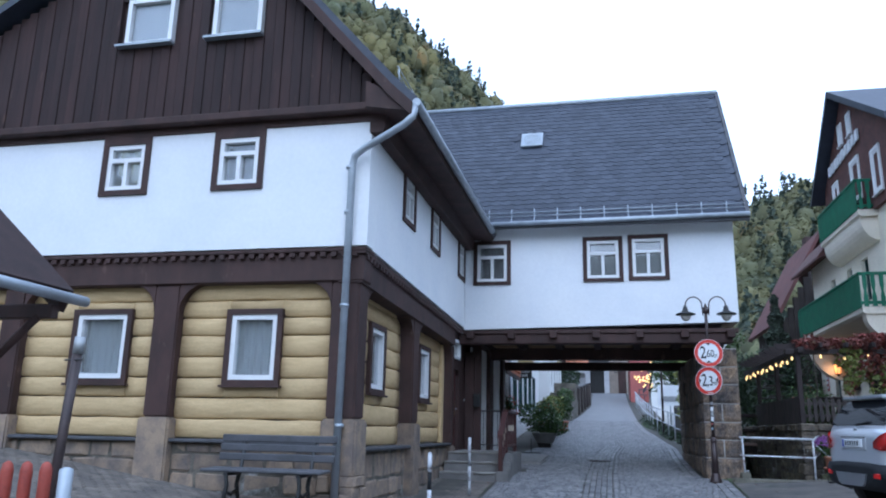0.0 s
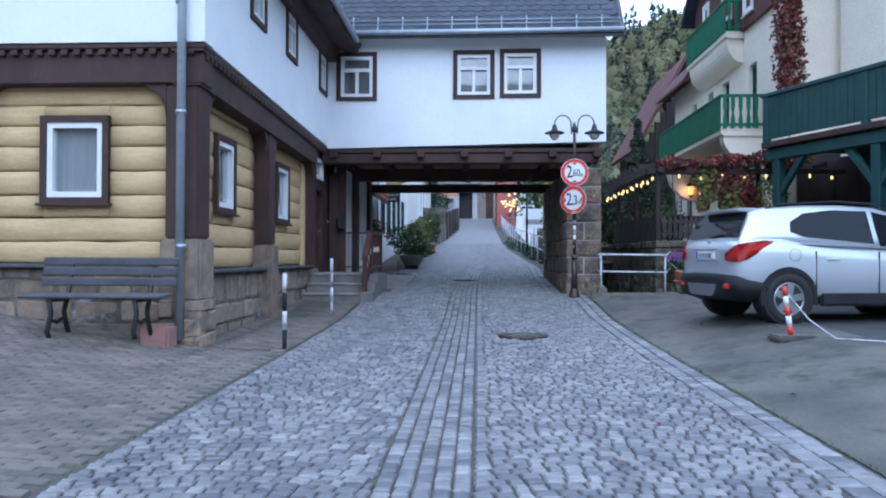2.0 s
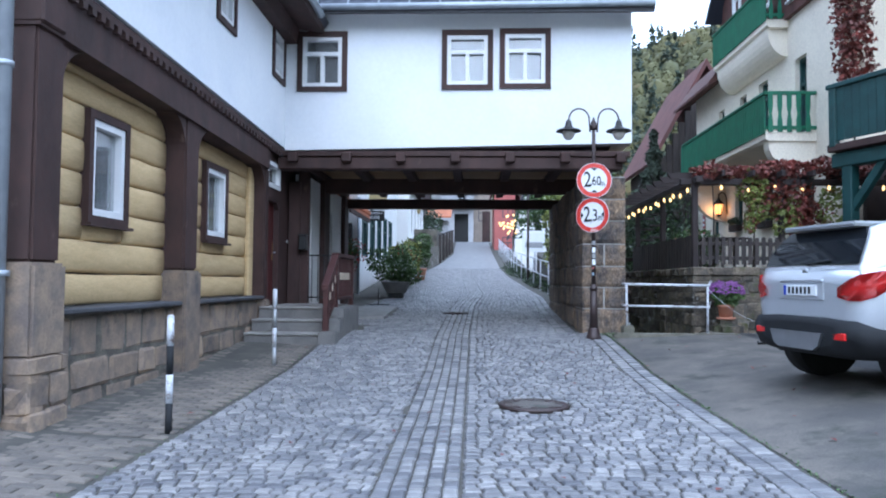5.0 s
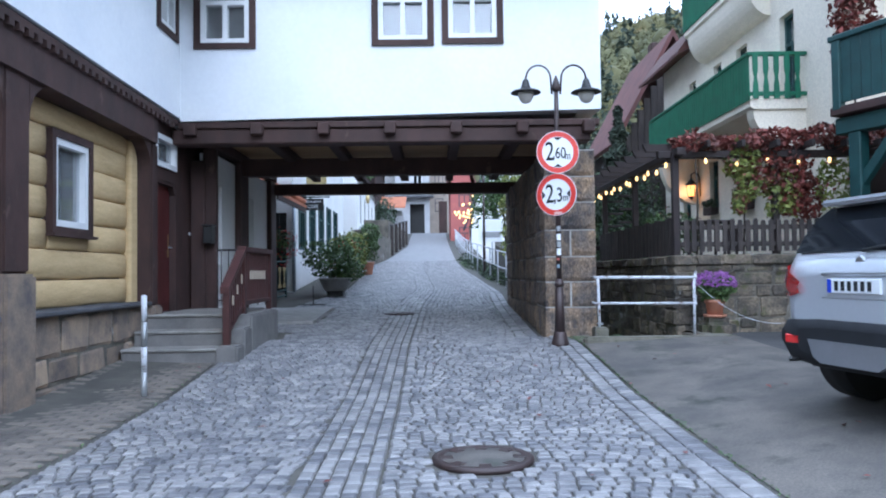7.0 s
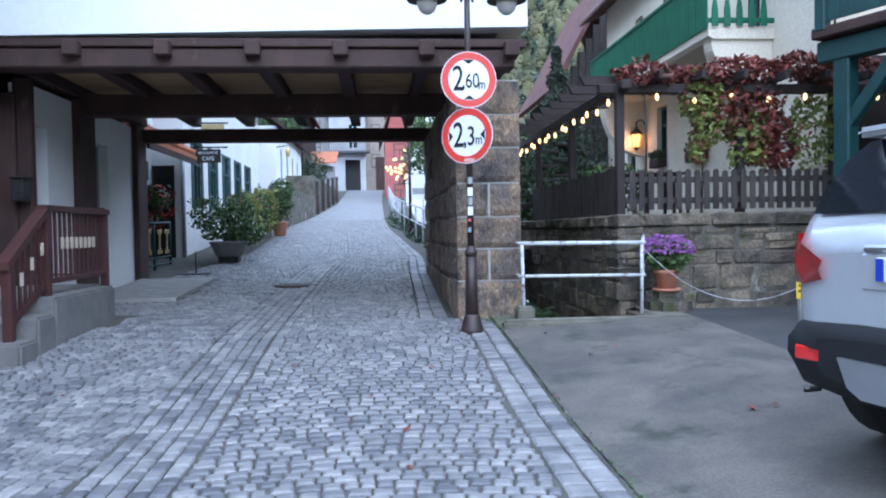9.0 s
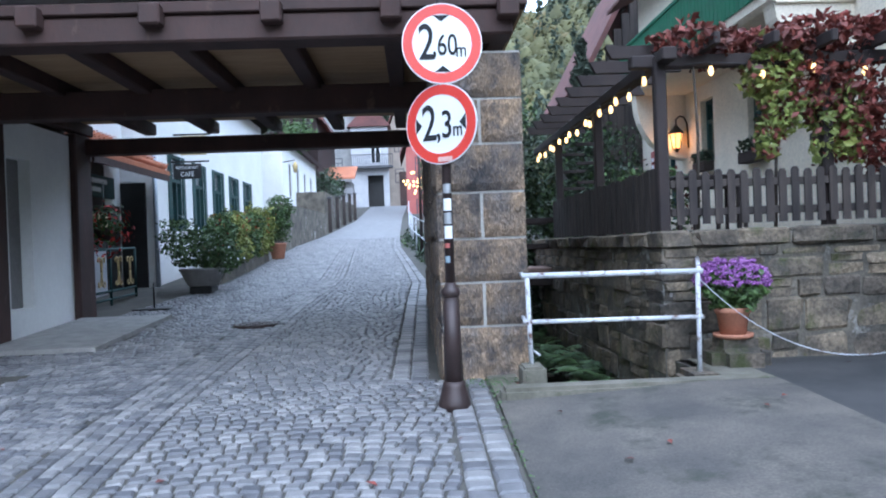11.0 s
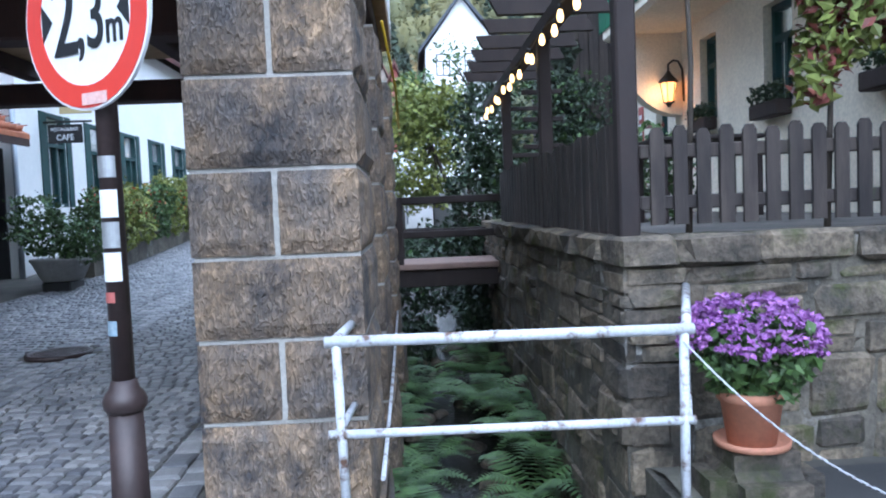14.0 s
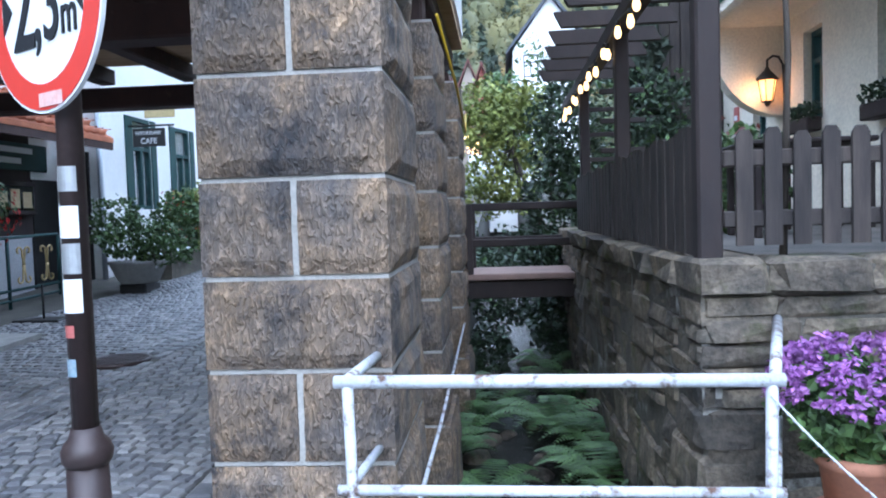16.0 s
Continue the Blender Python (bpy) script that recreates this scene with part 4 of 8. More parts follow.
part("wall", vbox(-0.6, 10, 2.6, 2.9, 0.3, 9.5, 0.01), CREAM, neighbour, "cream plastered wall")
part("roof", vbox(-1, 10.5, 2.0, 6, 9.5, 9.8, 0.01), SHINGLE, neighbour)
part("lower_boarding", vbox(-0.6, 10, 2.48, 2.57, 0.3, 3.8, 0.01), DARKWOOD, neighbour, "dark boarded ground floor")
part("shutter", vbox(3.4, 4.4, 2.5, 2.62, 5.6, 6.9, 0.01), BEAM, neighbour)
part("garage_door", vbox(1.0, 4.5, 2.42, 2.475, 0.4, 2.9, 0.01), BEAM, neighbour)

# ---- lane further up, left side ----
shop = thing("shop_front", (-4, 26, 0.9), "small dark shop front under a tiled canopy", "shop")
part("wall", box(bmesh.new(), -4.6, -4.3, 24.3, 28.2, 0.6, 4.6), PALEWALL, shop)
part("side_wall", box(bmesh.new(), -4.3, -3.6, 28.0, 28.2, 0.6, 4.2), PALEWALL, shop)
part("side_door", soft_box(-4.28, -3.76, 27.95, 28.0, 0.85, 3.3, 0.01), BLACK, shop, "nearly black side door")
# Dark panel added on the wall for the dark look of the interior.
part("boarding", box(bmesh.new(), -4.3, -4.255, 24.35, 27.08, 1.9, 3.6), DARKWOOD, shop, "dark panel standing in for the shop interior")
part("canopy", prism([(-3.15, 3.4), (-3.15, 3.48), (-4.6, 4.32), (-4.6, 4.22)], "y", 23.98, 27.7), ORANGETILE, shop, "orange tiled canopy")
tm = bmesh.new()
for k in range(7):
    a = math.pi * k / 6
    for s_ in (0, 1):
        tm.verts.new((-0.10 * math.cos(a), -0.18 + 0.36 * s_, 0.045 * math.sin(a)))
tm.verts.ensure_lookup_table()
for k in range(6):
    tm.faces.new([tm.verts[i] for i in (2 * k, 2 * k + 2, 2 * k + 3, 2 * k + 1)]).smooth = True
tile_mesh = mesh_of("tile", tm)
can = [o for o in shop.children if o.name.startswith("canopy")][0]
sl_ = Vector((-1.45, 0, 0.82)).normalized()
tr_ = Matrix(((0, sl_.x, -sl_.z, 0), (1, 0, 0, 0), (0, sl_.z, -sl_.x, 0), (0, 0, 0, 1)))
pieces("tile", tile_mesh, ORANGETILE, can, [ROOTS[can].inverted() @ Matrix.Translation(Vector((-3.15, 24.1 + 0.21 * i, 3.48 + 0.012 * (j % 2))) + sl_ * (0.15 + 0.31 * j)) @ tr_ for i in range(17) for j in range(5)])
part("fascia", box(bmesh.new(), -3.2, -3.16, 23.98, 27.7, 3.28, 3.41), BEAM, shop)
part("sign_board", soft_box(-4.3, -4.22, 24.9, 27.5, 2.93, 3.36, 0.01), TEAL, shop, "dark sign board with pale lettering")
part("door", box(bmesh.new(), -4.3, -4.25, 27.1, 27.8, 0.9, 2.8), BLACK, shop)
part("display_case", soft_box(-4.3, -4.12, 25.6, 27.0, 2.22, 2.74, 0.015), DARKWOOD, shop, "dark menu case")
part("case_glass", box(bmesh.new(), -4.118, -4.112, 25.68, 26.92, 2.29, 2.67), CARGLASS, shop)
for k in range(4):
    part("menu_sheet", box(bmesh.new(), -4.111, -4.106, 25.74 + 0.3 * k, 25.96 + 0.3 * k, 2.33, 2.62 - 0.04 * (k % 2)), STRAW, shop, "pale menu sheet")
part("dado", box(bmesh.new(), -4.3, -4.235, 24.35, 27.0, 0.85, 1.88), PALEGREY, shop, "pale grey dado")
part("drain_pipe", tube([(-3.55, 27.95, 0.9), (-3.55, 27.95, 4.1)], 0.045, 10), ZINC, shop, "zinc pipe")
cafe = thing("white_cafe", (-5, 33, 1.2), "white house with tall teal-framed windows along the lane", "house")
cw = [(29.2 + i * 1.9, 29.98 + i * 1.9, 2.3, 4.06) for i in range(5)]
part("wall", wall_cells("x", -3.6, -0.3, 28.2, 39.9, 0.8, 6.3, cw), PALEWALL, cafe, "white plastered wall")
part("end_wall", box(bmesh.new(), -9, -3.9, 39.6, 39.9, 0.8, 6.3), PALEWALL, cafe)
part("end_wall", box(bmesh.new(), -9, -3.9, 28.2, 28.5, 0.8, 6.3), PALEWALL, cafe)
for h in cw:
    window(cafe, "x", -3.61, *h, out=1, band=0.0, style="cross", white=TEAL)
    for ya, yb in ((h[0] - 0.24, h[0] - 0.02), (h[1] + 0.02, h[1] + 0.24)):
        part("shutter", soft_box(-3.6, -3.575, ya, yb, h[2], h[3], 0.006), TEAL, cafe, "dark green shutter")
part("roof", prism([(-3.2, 6.2), (-6.5, 9.5), (-9.8, 6.2), (-9.8, 6.4), (-6.5, 9.75), (-3.15, 6.35)], "y", 28, 40.1), REDTILE, cafe)
white2 = thing("white_cottage", (-5, 46, 2.6), "low white cottage further up the lane", "house")
cw2 = [(43.5 + i * 2.2, 44.2 + i * 2.2, 4.0, 5.4) for i in range(4)]
part("wall", wall_cells("x", -3.2, -0.3, 42, 52.5, 2, 6.2, cw2), PALEWALL, white2, "white plastered wall")
part("end_wall", box(bmesh.new(), -8, -3.5, 42, 42.3, 2, 6.2), PALEWALL, white2)
for h in cw2:
    window(white2, "x", -3.25, *h, out=1, band=0.0, style="plain", white=GREYWALL)
part("roof", prism([(-2.9, 6.1), (-5.6, 8.4), (-8.3, 6.1), (-8.3, 6.3), (-5.6, 8.6), (-2.85, 6.25)], "y", 41.7, 52.8), BOARD, white2)
for n, (x0, x1, y0, y1, z1, m, lab) in enumerate(((-12, -3.45, 56, 66, 12.5, BOARD, "dark boarded house up the lane"), (-9.0, -2.0, 80, 88, 16, GREYWALL, "tall grey house closing the lane"), (-0.1, 1.9, 81, 89, 15, BEIGE, "dull beige house at the head of the lane"), (1.62, 3.2, 62, 68, 11, PINKWALL, "red house at the head of the lane"), (4.3, 8.7, 60, 70, 14.4, PALEWALL, "white gabled house beyond the stream"), (2.75, 4.2, 54, 57, 7.6, PALEWALL, "low white house beside the upper lane"))):
    h = thing("far_house", ((x0 + x1) / 2, y0, 2), lab, "house")
    z0 = 1.0
    part("wall", box(bmesh.new(), x0, x1, y0, y1, z0, z1 - 3), m, h)
    xm = (x0 + x1) / 2
    part("gable", prism([(x0, z1 - 3), (x1, z1 - 3), (xm, z1)], "y", y0, y1), m, h)
    part("roof", prism([(x0 - 0.4, z1 - 3.3), (xm, z1), (x1 + 0.4, z1 - 3.3), (x1 + 0.4, z1 - 3.1), (xm, z1 + 0.25), (x0 - 0.4, z1 - 3.1)], "y", y0 - 0.4, y1 + 0.4), SLATE_J if n > 3 else REDTILE, h)
    for i in range(max(2, int((x1 - x0) / 1.7))):
        for z in (z1 - 4.6, z1 - 7.4):
            xa = x0 + 0.6 + i * 1.7
            if xa + 0.9 < x1:
                window(h, "y", y0, xa, xa + 0.85, z, z + 1.3, out=-1, band=0.0, style="cross", white=SILL)

# ---- car ----
car = thing("car", (5.5, 12.6, 0.49), "silver compact SUV parked with its tail to the lane", "car", rz=11)


def loft(rings, caps=True, smooth=True):
    bm = bmesh.new()
    vs = [[bm.verts.new(p) for p in r] for r in rings]
    n = len(vs[0])
    for a, b in zip(vs, vs[1:]):
        for k in range(n):
            bm.faces.new((a[k], a[(k + 1) % n], b[(k + 1) % n], b[k])).smooth = smooth
    if caps:
        bm.faces.new(vs[0][::-1])
        bm.faces.new(vs[-1])
    bmesh.ops.recalc_face_normals(bm, faces=bm.faces[:])
    return bm


def body_ring(x, zb, hw, zm, zt, crown=0.02):
    half = [(0.55 * hw, zb), (0.86 * hw, zb + 0.03), (0.975 * hw, zb + 0.14), (hw, zm), (0.995 * hw, (zm + zt) / 2), (0.965 * hw, zt - 0.06), (0.90 * hw, zt), (0.45 * hw, zt + crown)]
    return [(x, y, z) for y, z in half] + [(x, -y, z) for y, z in half[::-1]]


part("body", loft([body_ring(*r) for r in ((-2.14, 0.5, 0.66, 0.78, 1.0), (-2.115, 0.44, 0.76, 0.78, 1.08), (-2.06, 0.36, 0.83, 0.78, 1.13), (-1.95, 0.32, 0.868, 0.78, 1.16), (-1.75, 0.3, 0.888, 0.78, 1.175), (-1.4, 0.27, 0.895, 0.76, 1.165), (-1.0, 0.26, 0.885, 0.74, 1.11), (-0.6, 0.25, 0.88, 0.72, 1.07), (0.3, 0.25, 0.885, 0.7, 1.03), (1.0, 0.25, 0.885, 0.7, 1.01), (1.4, 0.27, 0.875, 0.68, 0.98, 0.05), (1.8, 0.3, 0.84, 0.64, 0.88, 0.05), (2.05, 0.35, 0.75, 0.58, 0.74, 0.04), (2.15, 0.42, 0.6, 0.55, 0.62, 0.02))]), SILVER, car, "silver painted body", True)
CAB = [(-2.085, 1.00, 1.06), (-2.05, 1.05, 1.18), (-1.98, 1.07, 1.32), (-1.89, 1.08, 1.46), (-1.81, 1.08, 1.55), (-1.7, 1.08, 1.59), (-1.4, 1.08, 1.63), (-0.9, 1.07, 1.66), (-0.4, 1.05, 1.67), (0.1, 1.03, 1.645), (0.5, 1.02, 1.54), (0.9, 1.01, 1.28), (1.25, 1.0, 1.02)]


def cab_at(x, f):
    """Point on the cabin's side at x, f of the way from belt to roof."""
    zb, zt = (float(np.interp(x, [c[0] for c in CAB], [c[k] for c in CAB])) for k in (1, 2))
    low, top = 0.845 - 0.03 * max(0, -x - 1.2), 0.62 - 0.05 * max(0, x) - 0.03 * max(0, -x - 1.0)
    k = (zt - zb) / 0.6
    return low + (top - low) * f * k, zb + (zt - zb) * f


def cab_ring(x):
    half = [cab_at(x, f) for f in (0.0, 0.3, 0.6, 0.85)]
    y1, z1 = cab_at(x, 1.0)
    half += [(y1 * 0.94, z1 - 0.012), (y1 * 0.5, z1 + 0.012)]
    return [(x, y, z) for y, z in half] + [(x, -y, z) for y, z in half[::-1]]


part("cabin", loft([cab_ring(c[0]) for c in CAB]), SILVER, car, "silver roof and pillars", True)


def side_panel(pts, sg, off=0.006):
    bm = bmesh.new()
    n = len(pts) // 2
    vs = [bm.verts.new((x, sg * (cab_at(x, f)[0] + off), cab_at(x, f)[1])) for x, f in pts]
    for i in range(n - 1):
        bm.faces.new((vs[i], vs[i + 1], vs[-2 - i], vs[-1 - i])).smooth = True
    return bm


for sg in (1, -1):
    for lo, hi in (([(-1.3, 0.34), (-1.1, 0.22), (-0.6, 0.16), (-0.05, 0.12)], [(-0.05, 0.88), (-0.6, 0.87), (-1.05, 0.8), (-1.27, 0.6)]), ([(0.03, 0.07), (0.45, 0.06), (0.8, 0.05), (1.1, 0.1)], [(1.08, 0.3), (0.72, 0.78), (0.42, 0.86), (0.03, 0.88)])):
        part("side_window", side_panel(lo + hi, sg), CARGLASS, car, "tinted glass", True)
    part("window_trim", tube([(x, sg * (cab_at(x, 0.04)[0] + 0.01), cab_at(x, 0.04)[1]) for x in (-1.45, -1.0, -0.4, 0.2, 0.8, 1.15)], 0.010, 6), ALLOY, car, "chrome strip", True)
    part("roof_rail", tube([(x, sg * 0.57, z) for x, z in ((-1.55, 1.6), (-1.35, 1.665), (-0.5, 1.715), (0.2, 1.685), (0.4, 1.62))], 0.016, 6), PLASTIC, car, "", True)
    for x in (-0.72, 0.22):
        part("door_handle", soft_box(x - 0.1, x + 0.1, sg * 0.885 - 0.012, sg * 0.885 + 0.03, 0.87, 0.905, 0.01), SILVER, car, "silver handle", True)
    part("sill_cladding", soft_box(-0.92, 0.92, min(sg * 0.80, sg * 0.905), max(sg * 0.80, sg * 0.905), 0.24, 0.42, 0.03, 2), PLASTIC, car, "dark plastic", True)
    for x in (-0.02, 0.98, -0.98):
        part("door_gap", box(bmesh.new(), x - 0.004, x + 0.004, min(sg * 0.87, sg * 0.889), max(sg * 0.87, sg * 0.889), 0.42, 1.0), PLASTIC, car, "", True)
    part("mirror", soft_box(0.85, 1.02, min(sg * 0.86, sg * 1.03), max(sg * 0.86, sg * 1.03), 1.02, 1.18, 0.04, 2), SILVER, car, "", True)
    # tail lamp wrapping the corner
    lamp = bmesh.new()
    low_row = ((-2.15, 0.56, 0.88), (-2.138, 0.70, 0.85), (-2.09, 0.80, 0.85), (-1.98, 0.865, 0.89), (-1.85, 0.886, 0.97), (-1.76, 0.888, 1.05), (-1.62, 0.882, 1.12))
    top_row = ((-2.15, 0.56, 0.97), (-2.135, 0.71, 1.05), (-2.085, 0.79, 1.095), (-1.95, 0.83, 1.12), (-1.8, 0.856, 1.14), (-1.72, 0.862, 1.15), (-1.6, 0.876, 1.135))
    grid_ = []
    for p, q in zip(low_row, top_row):
        a, b = Vector(p), Vector(q)
        mid_ = (a + b) / 2 + Vector((-0.012, 0.014, 0))
        grid_.append([lamp.verts.new((v.x - 0.012, sg * (v.y + 0.014), v.z)) for v in (a, mid_, b)])
    for c0, c1 in zip(grid_, grid_[1:]):
        for k in range(2):
            quad = (c0[k], c1[k], c1[k + 1], c0[k + 1])
            lamp.faces.new(quad if sg < 0 else quad[::-1]).smooth = True
    bmesh.ops.solidify(lamp, geom=lamp.faces[:], thickness=0.02)
    part("fuel_flap", tube([(-1.3 + 0.085 * math.cos(a), sg * 0.893, 0.95 + 0.085 * math.sin(a)) for a in np.linspace(0, math.tau, 20)], 0.003, 4), PLASTIC, car, "", True)
    part("tail_lamp", lamp, REDLENS, car, "red tail lamp", True)
    part("reflector", soft_box(-2.2, -2.1, min(sg * 0.55, sg * 0.72), max(sg * 0.55, sg * 0.72), 0.48, 0.55, 0.008), REDLENS, car, "red reflector", True)
# tailgate glass, plate, bumper
bm = bmesh.new()
tg = [[bm.verts.new((x - 0.014, y * w, z + 0.012)) for y in (-1, -0.5, 0, 0.5, 1)] for x, z, w in ((-2.048, 1.185, 0.74), (-1.98, 1.32, 0.72), (-1.89, 1.46, 0.665), (-1.82, 1.54, 0.60))]
for a, b in zip(tg, tg[1:]):
    for k in range(4):
        bm.faces.new((a[k], a[k + 1], b[k + 1], b[k])).smooth = True
part("rear_window", bm, CARGLASS, car, "tinted rear window", True)
part("spoiler", soft_box(-1.97, -1.5, -0.57, 0.57, 1.56, 1.61, 0.022, 2), SILVER, car, "", True)
bm = bmesh.new()
rp = [[bm.verts.new((x, y, float(np.interp(x, [c[0] for c in CAB], [c[2] for c in CAB])) + 0.022)) for y in (-0.46, -0.2, 0.2, 0.46)] for x in np.linspace(-1.35, -0.1, 8)]
for a, b in zip(rp, rp[1:]):
    for k in range(3):
        bm.faces.new((a[k], a[k + 1], b[k + 1], b[k])).smooth = True
bmesh.ops.solidify(bm, geom=bm.faces[:], thickness=0.014)
part("roof_glass", bm, CARGLASS, car, "dark glass roof panel", True)
part("plate_recess", soft_box(-2.148, -2.12, -0.36, 0.36, 0.84, 1.015, 0.012), SILVER, car, "", True)
part("tow_hook", tube([(-2.2, 0.55, 0.36), (-2.28, 0.55, 0.36), (-2.3, 0.52, 0.38)], 0.014, 8), BLACK, car, "", True)
part("wiper", tube([(-2.07, 0.0, 1.2), (-2.055, -0.35, 1.24)], 0.014, 6), PLASTIC, car, "", True)
part("rear_bumper", loft([body_ring(*r) for r in ((-2.2, 0.4, 0.62, 0.52, 0.6), (-2.17, 0.34, 0.80, 0.5, 0.66), (-2.06, 0.3, 0.88, 0.49, 0.67), (-1.85, 0.28, 0.903, 0.48, 0.64), (-1.6, 0.27, 0.905, 0.46, 0.6))]), PLASTIC, car, "dark plastic bumper", True)
part("skid_plate", prism([(-0.42, 0.53), (0.42, 0.53), (0.36, 0.4), (0.28, 0.36), (-0.28, 0.36), (-0.36, 0.4)], "x", -2.225, -2.15), ALLOY, car, "silver skid plate", True)
pl = part("number_plate", soft_box(-2.165, -2.135, -0.26, 0.26, 0.885, 0.995, 0.006), SIGNWHITE, car, "white number plate", True)
part("plate_strip", box(bmesh.new(), -2.168, -2.164, 0.215, 0.256, 0.89, 0.99), BLUE, pl, "", True)
for k in range(6):
    part("plate_mark", box(bmesh.new(), -2.168, -2.164, 0.18 - k * 0.065 - 0.035, 0.18 - k * 0.065, 0.905, 0.975), PLASTIC, pl, "", True)
part("tailgate_strip", soft_box(-2.16, -2.09, -0.34, 0.34, 1.015, 1.05, 0.012), ALLOY, car, "chrome strip", True)
part("badge", lathe([(0.045, 0.0), (0.045, 0.012), (0.02, 0.014)], 16), ALLOY, car, "chrome badge", True).matrix_basis = pose(-2.085, 0, 1.12, 0, -90, 0)
for wx, wy, sg in ((-1.4, -0.80, -1), (-1.4, 0.80, 1), (1.2, -0.80, -1), (1.2, 0.80, 1)):
    turn = pose(wx, wy, 0.345, -90 * sg, 0, 0)
    arch = prism([(0.425 * math.cos(a), 0.425 * math.sin(a)) for a in np.linspace(-0.25, math.pi + 0.25, 20)] + [(0.37 * math.cos(a), 0.37 * math.sin(a)) for a in np.linspace(math.pi + 0.25, -0.25, 20)], "z", 0.02, 0.105)
    arch.transform(Matrix.Translation((wx, wy, 0.36)) @ pose(0, 0, 0, 90, 0, 0) @ Matrix.Diagonal((1, 1, -sg, 1)))
    part("wheel_arch", arch, PLASTIC, car, "dark plastic arch", True)
    well = lathe([(0.375, -0.2), (0.375, 0.094)], 28)
    well.transform(pose(wx, wy, 0.36, -90 * sg, 0, 0))
    part("wheel_well", well, RUBBER, car, "", True)
    w = lathe([(0.21, -0.10), (0.32, -0.105), (0.343, -0.085), (0.345, 0.085), (0.33, 0.108), (0.24, 0.112), (0.225, 0.09)], 32)
    w.transform(turn)
    wheel = part("wheel", w, RUBBER, car, "black tyre", True)
    r = lathe([(0.228, 0.06), (0.228, 0.1), (0.205, 0.1), (0.2, 0.055)], 28)
    r.transform(turn)
    part("rim", r, ALLOY, wheel, "silver alloy rim", True)
    r = lathe([(0.2, 0.052), (0.01, 0.05)], 20)
    r.transform(turn)
    part("brake", r, PLASTIC, wheel, "", True)
    for k in range(5):
        s = loft([[(0.03, -0.045, 0.06), (0.03, 0.045, 0.06), (0.03, 0.04, 0.105), (0.03, -0.04, 0.105)], [(0.21, -0.06, 0.06), (0.21, 0.06, 0.06), (0.21, 0.05, 0.1), (0.21, -0.05, 0.1)]], True, False)
        s.transform(turn @ pose(0, 0, 0, 0, 0, k * 72 + 10))
        part("spoke", s, ALLOY, wheel, "", True)
    s = lathe([(0.05, 0.06), (0.05, 0.11), (0.03, 0.114)], 14)
    s.transform(turn)
    part("hub_cap", s, ALLOY, wheel, "", True)


# ---- sign pole with twin lamps ----
PX, PY = 2.13, 17.4
lampost = thing("street_lamp", (PX, PY, 0.53), "brown iron lamp post with two hanging lamps", "street lamp")
part("foot", lathe([(0.125, 0.5), (0.125, 0.56), (0.11, 0.6), (0.09, 0.68), (0.08, 0.72)], 16, at=(PX, PY, 0)), IRON, lampost)
part("base_column", lathe([(0.074, 0.7), (0.058, 1.36)], 8, at=(PX, PY, 0)), IRON, lampost, "fluted cast base")
part("collar", lathe([(0.058, 1.35), (0.068, 1.365), (0.072, 1.39), (0.062, 1.415), (0.048, 1.43), (0.04, 1.46)], 18, at=(PX, PY, 0)), IRON, lampost)
part("shaft", tube([(PX, PY, 1.44), (PX, PY, 3.6), (PX, PY, 4.3)], 0.037, 14, r1=0.03), IRON, lampost)
part("finial", lathe([(0.05, 4.12), (0.06, 4.16), (0.05, 4.24), (0.02, 4.3), (0.012, 4.34)], 12, at=(PX, PY, 0)), IRON, lampost)
for sg in (-1, 1):
    pts = [(PX + sg * 0.06, PY, 4.08), (PX + sg * 0.075, PY, 4.3)] + [(PX + sg * (0.25 - 0.175 * math.cos(a)), PY, 4.3 + 0.19 * math.sin(a)) for a in np.linspace(0.2, math.pi - 0.15, 12)] + [(PX + sg * 0.43, PY, 4.26)]
    part("arm", tube(pts, 0.014, 8), IRON, lampost, "curved arm")
    lx = PX + sg * 0.43
    lamp = part("lamp_head", lathe([(0.02, 4.3), (0.045, 4.27), (0.06, 4.2), (0.075, 4.16), (0.2, 4.115), (0.215, 4.095), (0.2, 4.09), (0.1, 4.1)], 22, at=(lx, PY, 0)), BLACK, lampost, "dark flat lamp shade")
    part("glass_bowl", lathe([(0.115, 4.095), (0.11, 4.05), (0.085, 3.99), (0.045, 3.955), (0.01, 3.945)], 18, at=(lx, PY, 0)), MILKGLASS, lamp, "frosted glass bowl")
for z0, z1, m in ((2.0, 2.09, SIGNWHITE), (1.9, 1.985, SIGNGREY), (1.79, 1.885, SIGNWHITE), (2.13, 2.2, SIGNGREY), (1.72, 1.755, FADED_RED), (1.61, 1.66, FADED_BLUE)):
    bm = bmesh.new()
    arc = [(PX + 0.0385 * math.sin(a), PY - 0.0385 * math.cos(a)) for a in np.linspace(-0.95, 0.8 if m not in (FADED_RED, FADED_BLUE) else 0.1, 8)]
    vs = [(bm.verts.new((x, y, z0)), bm.verts.new((x, y, z1))) for x, y in arc]
    for p, q in zip(vs, vs[1:]):
        bm.faces.new((p[0], q[0], q[1], p[1]))
    part("sticker", bm, m, lampost, "faded paper sticker")


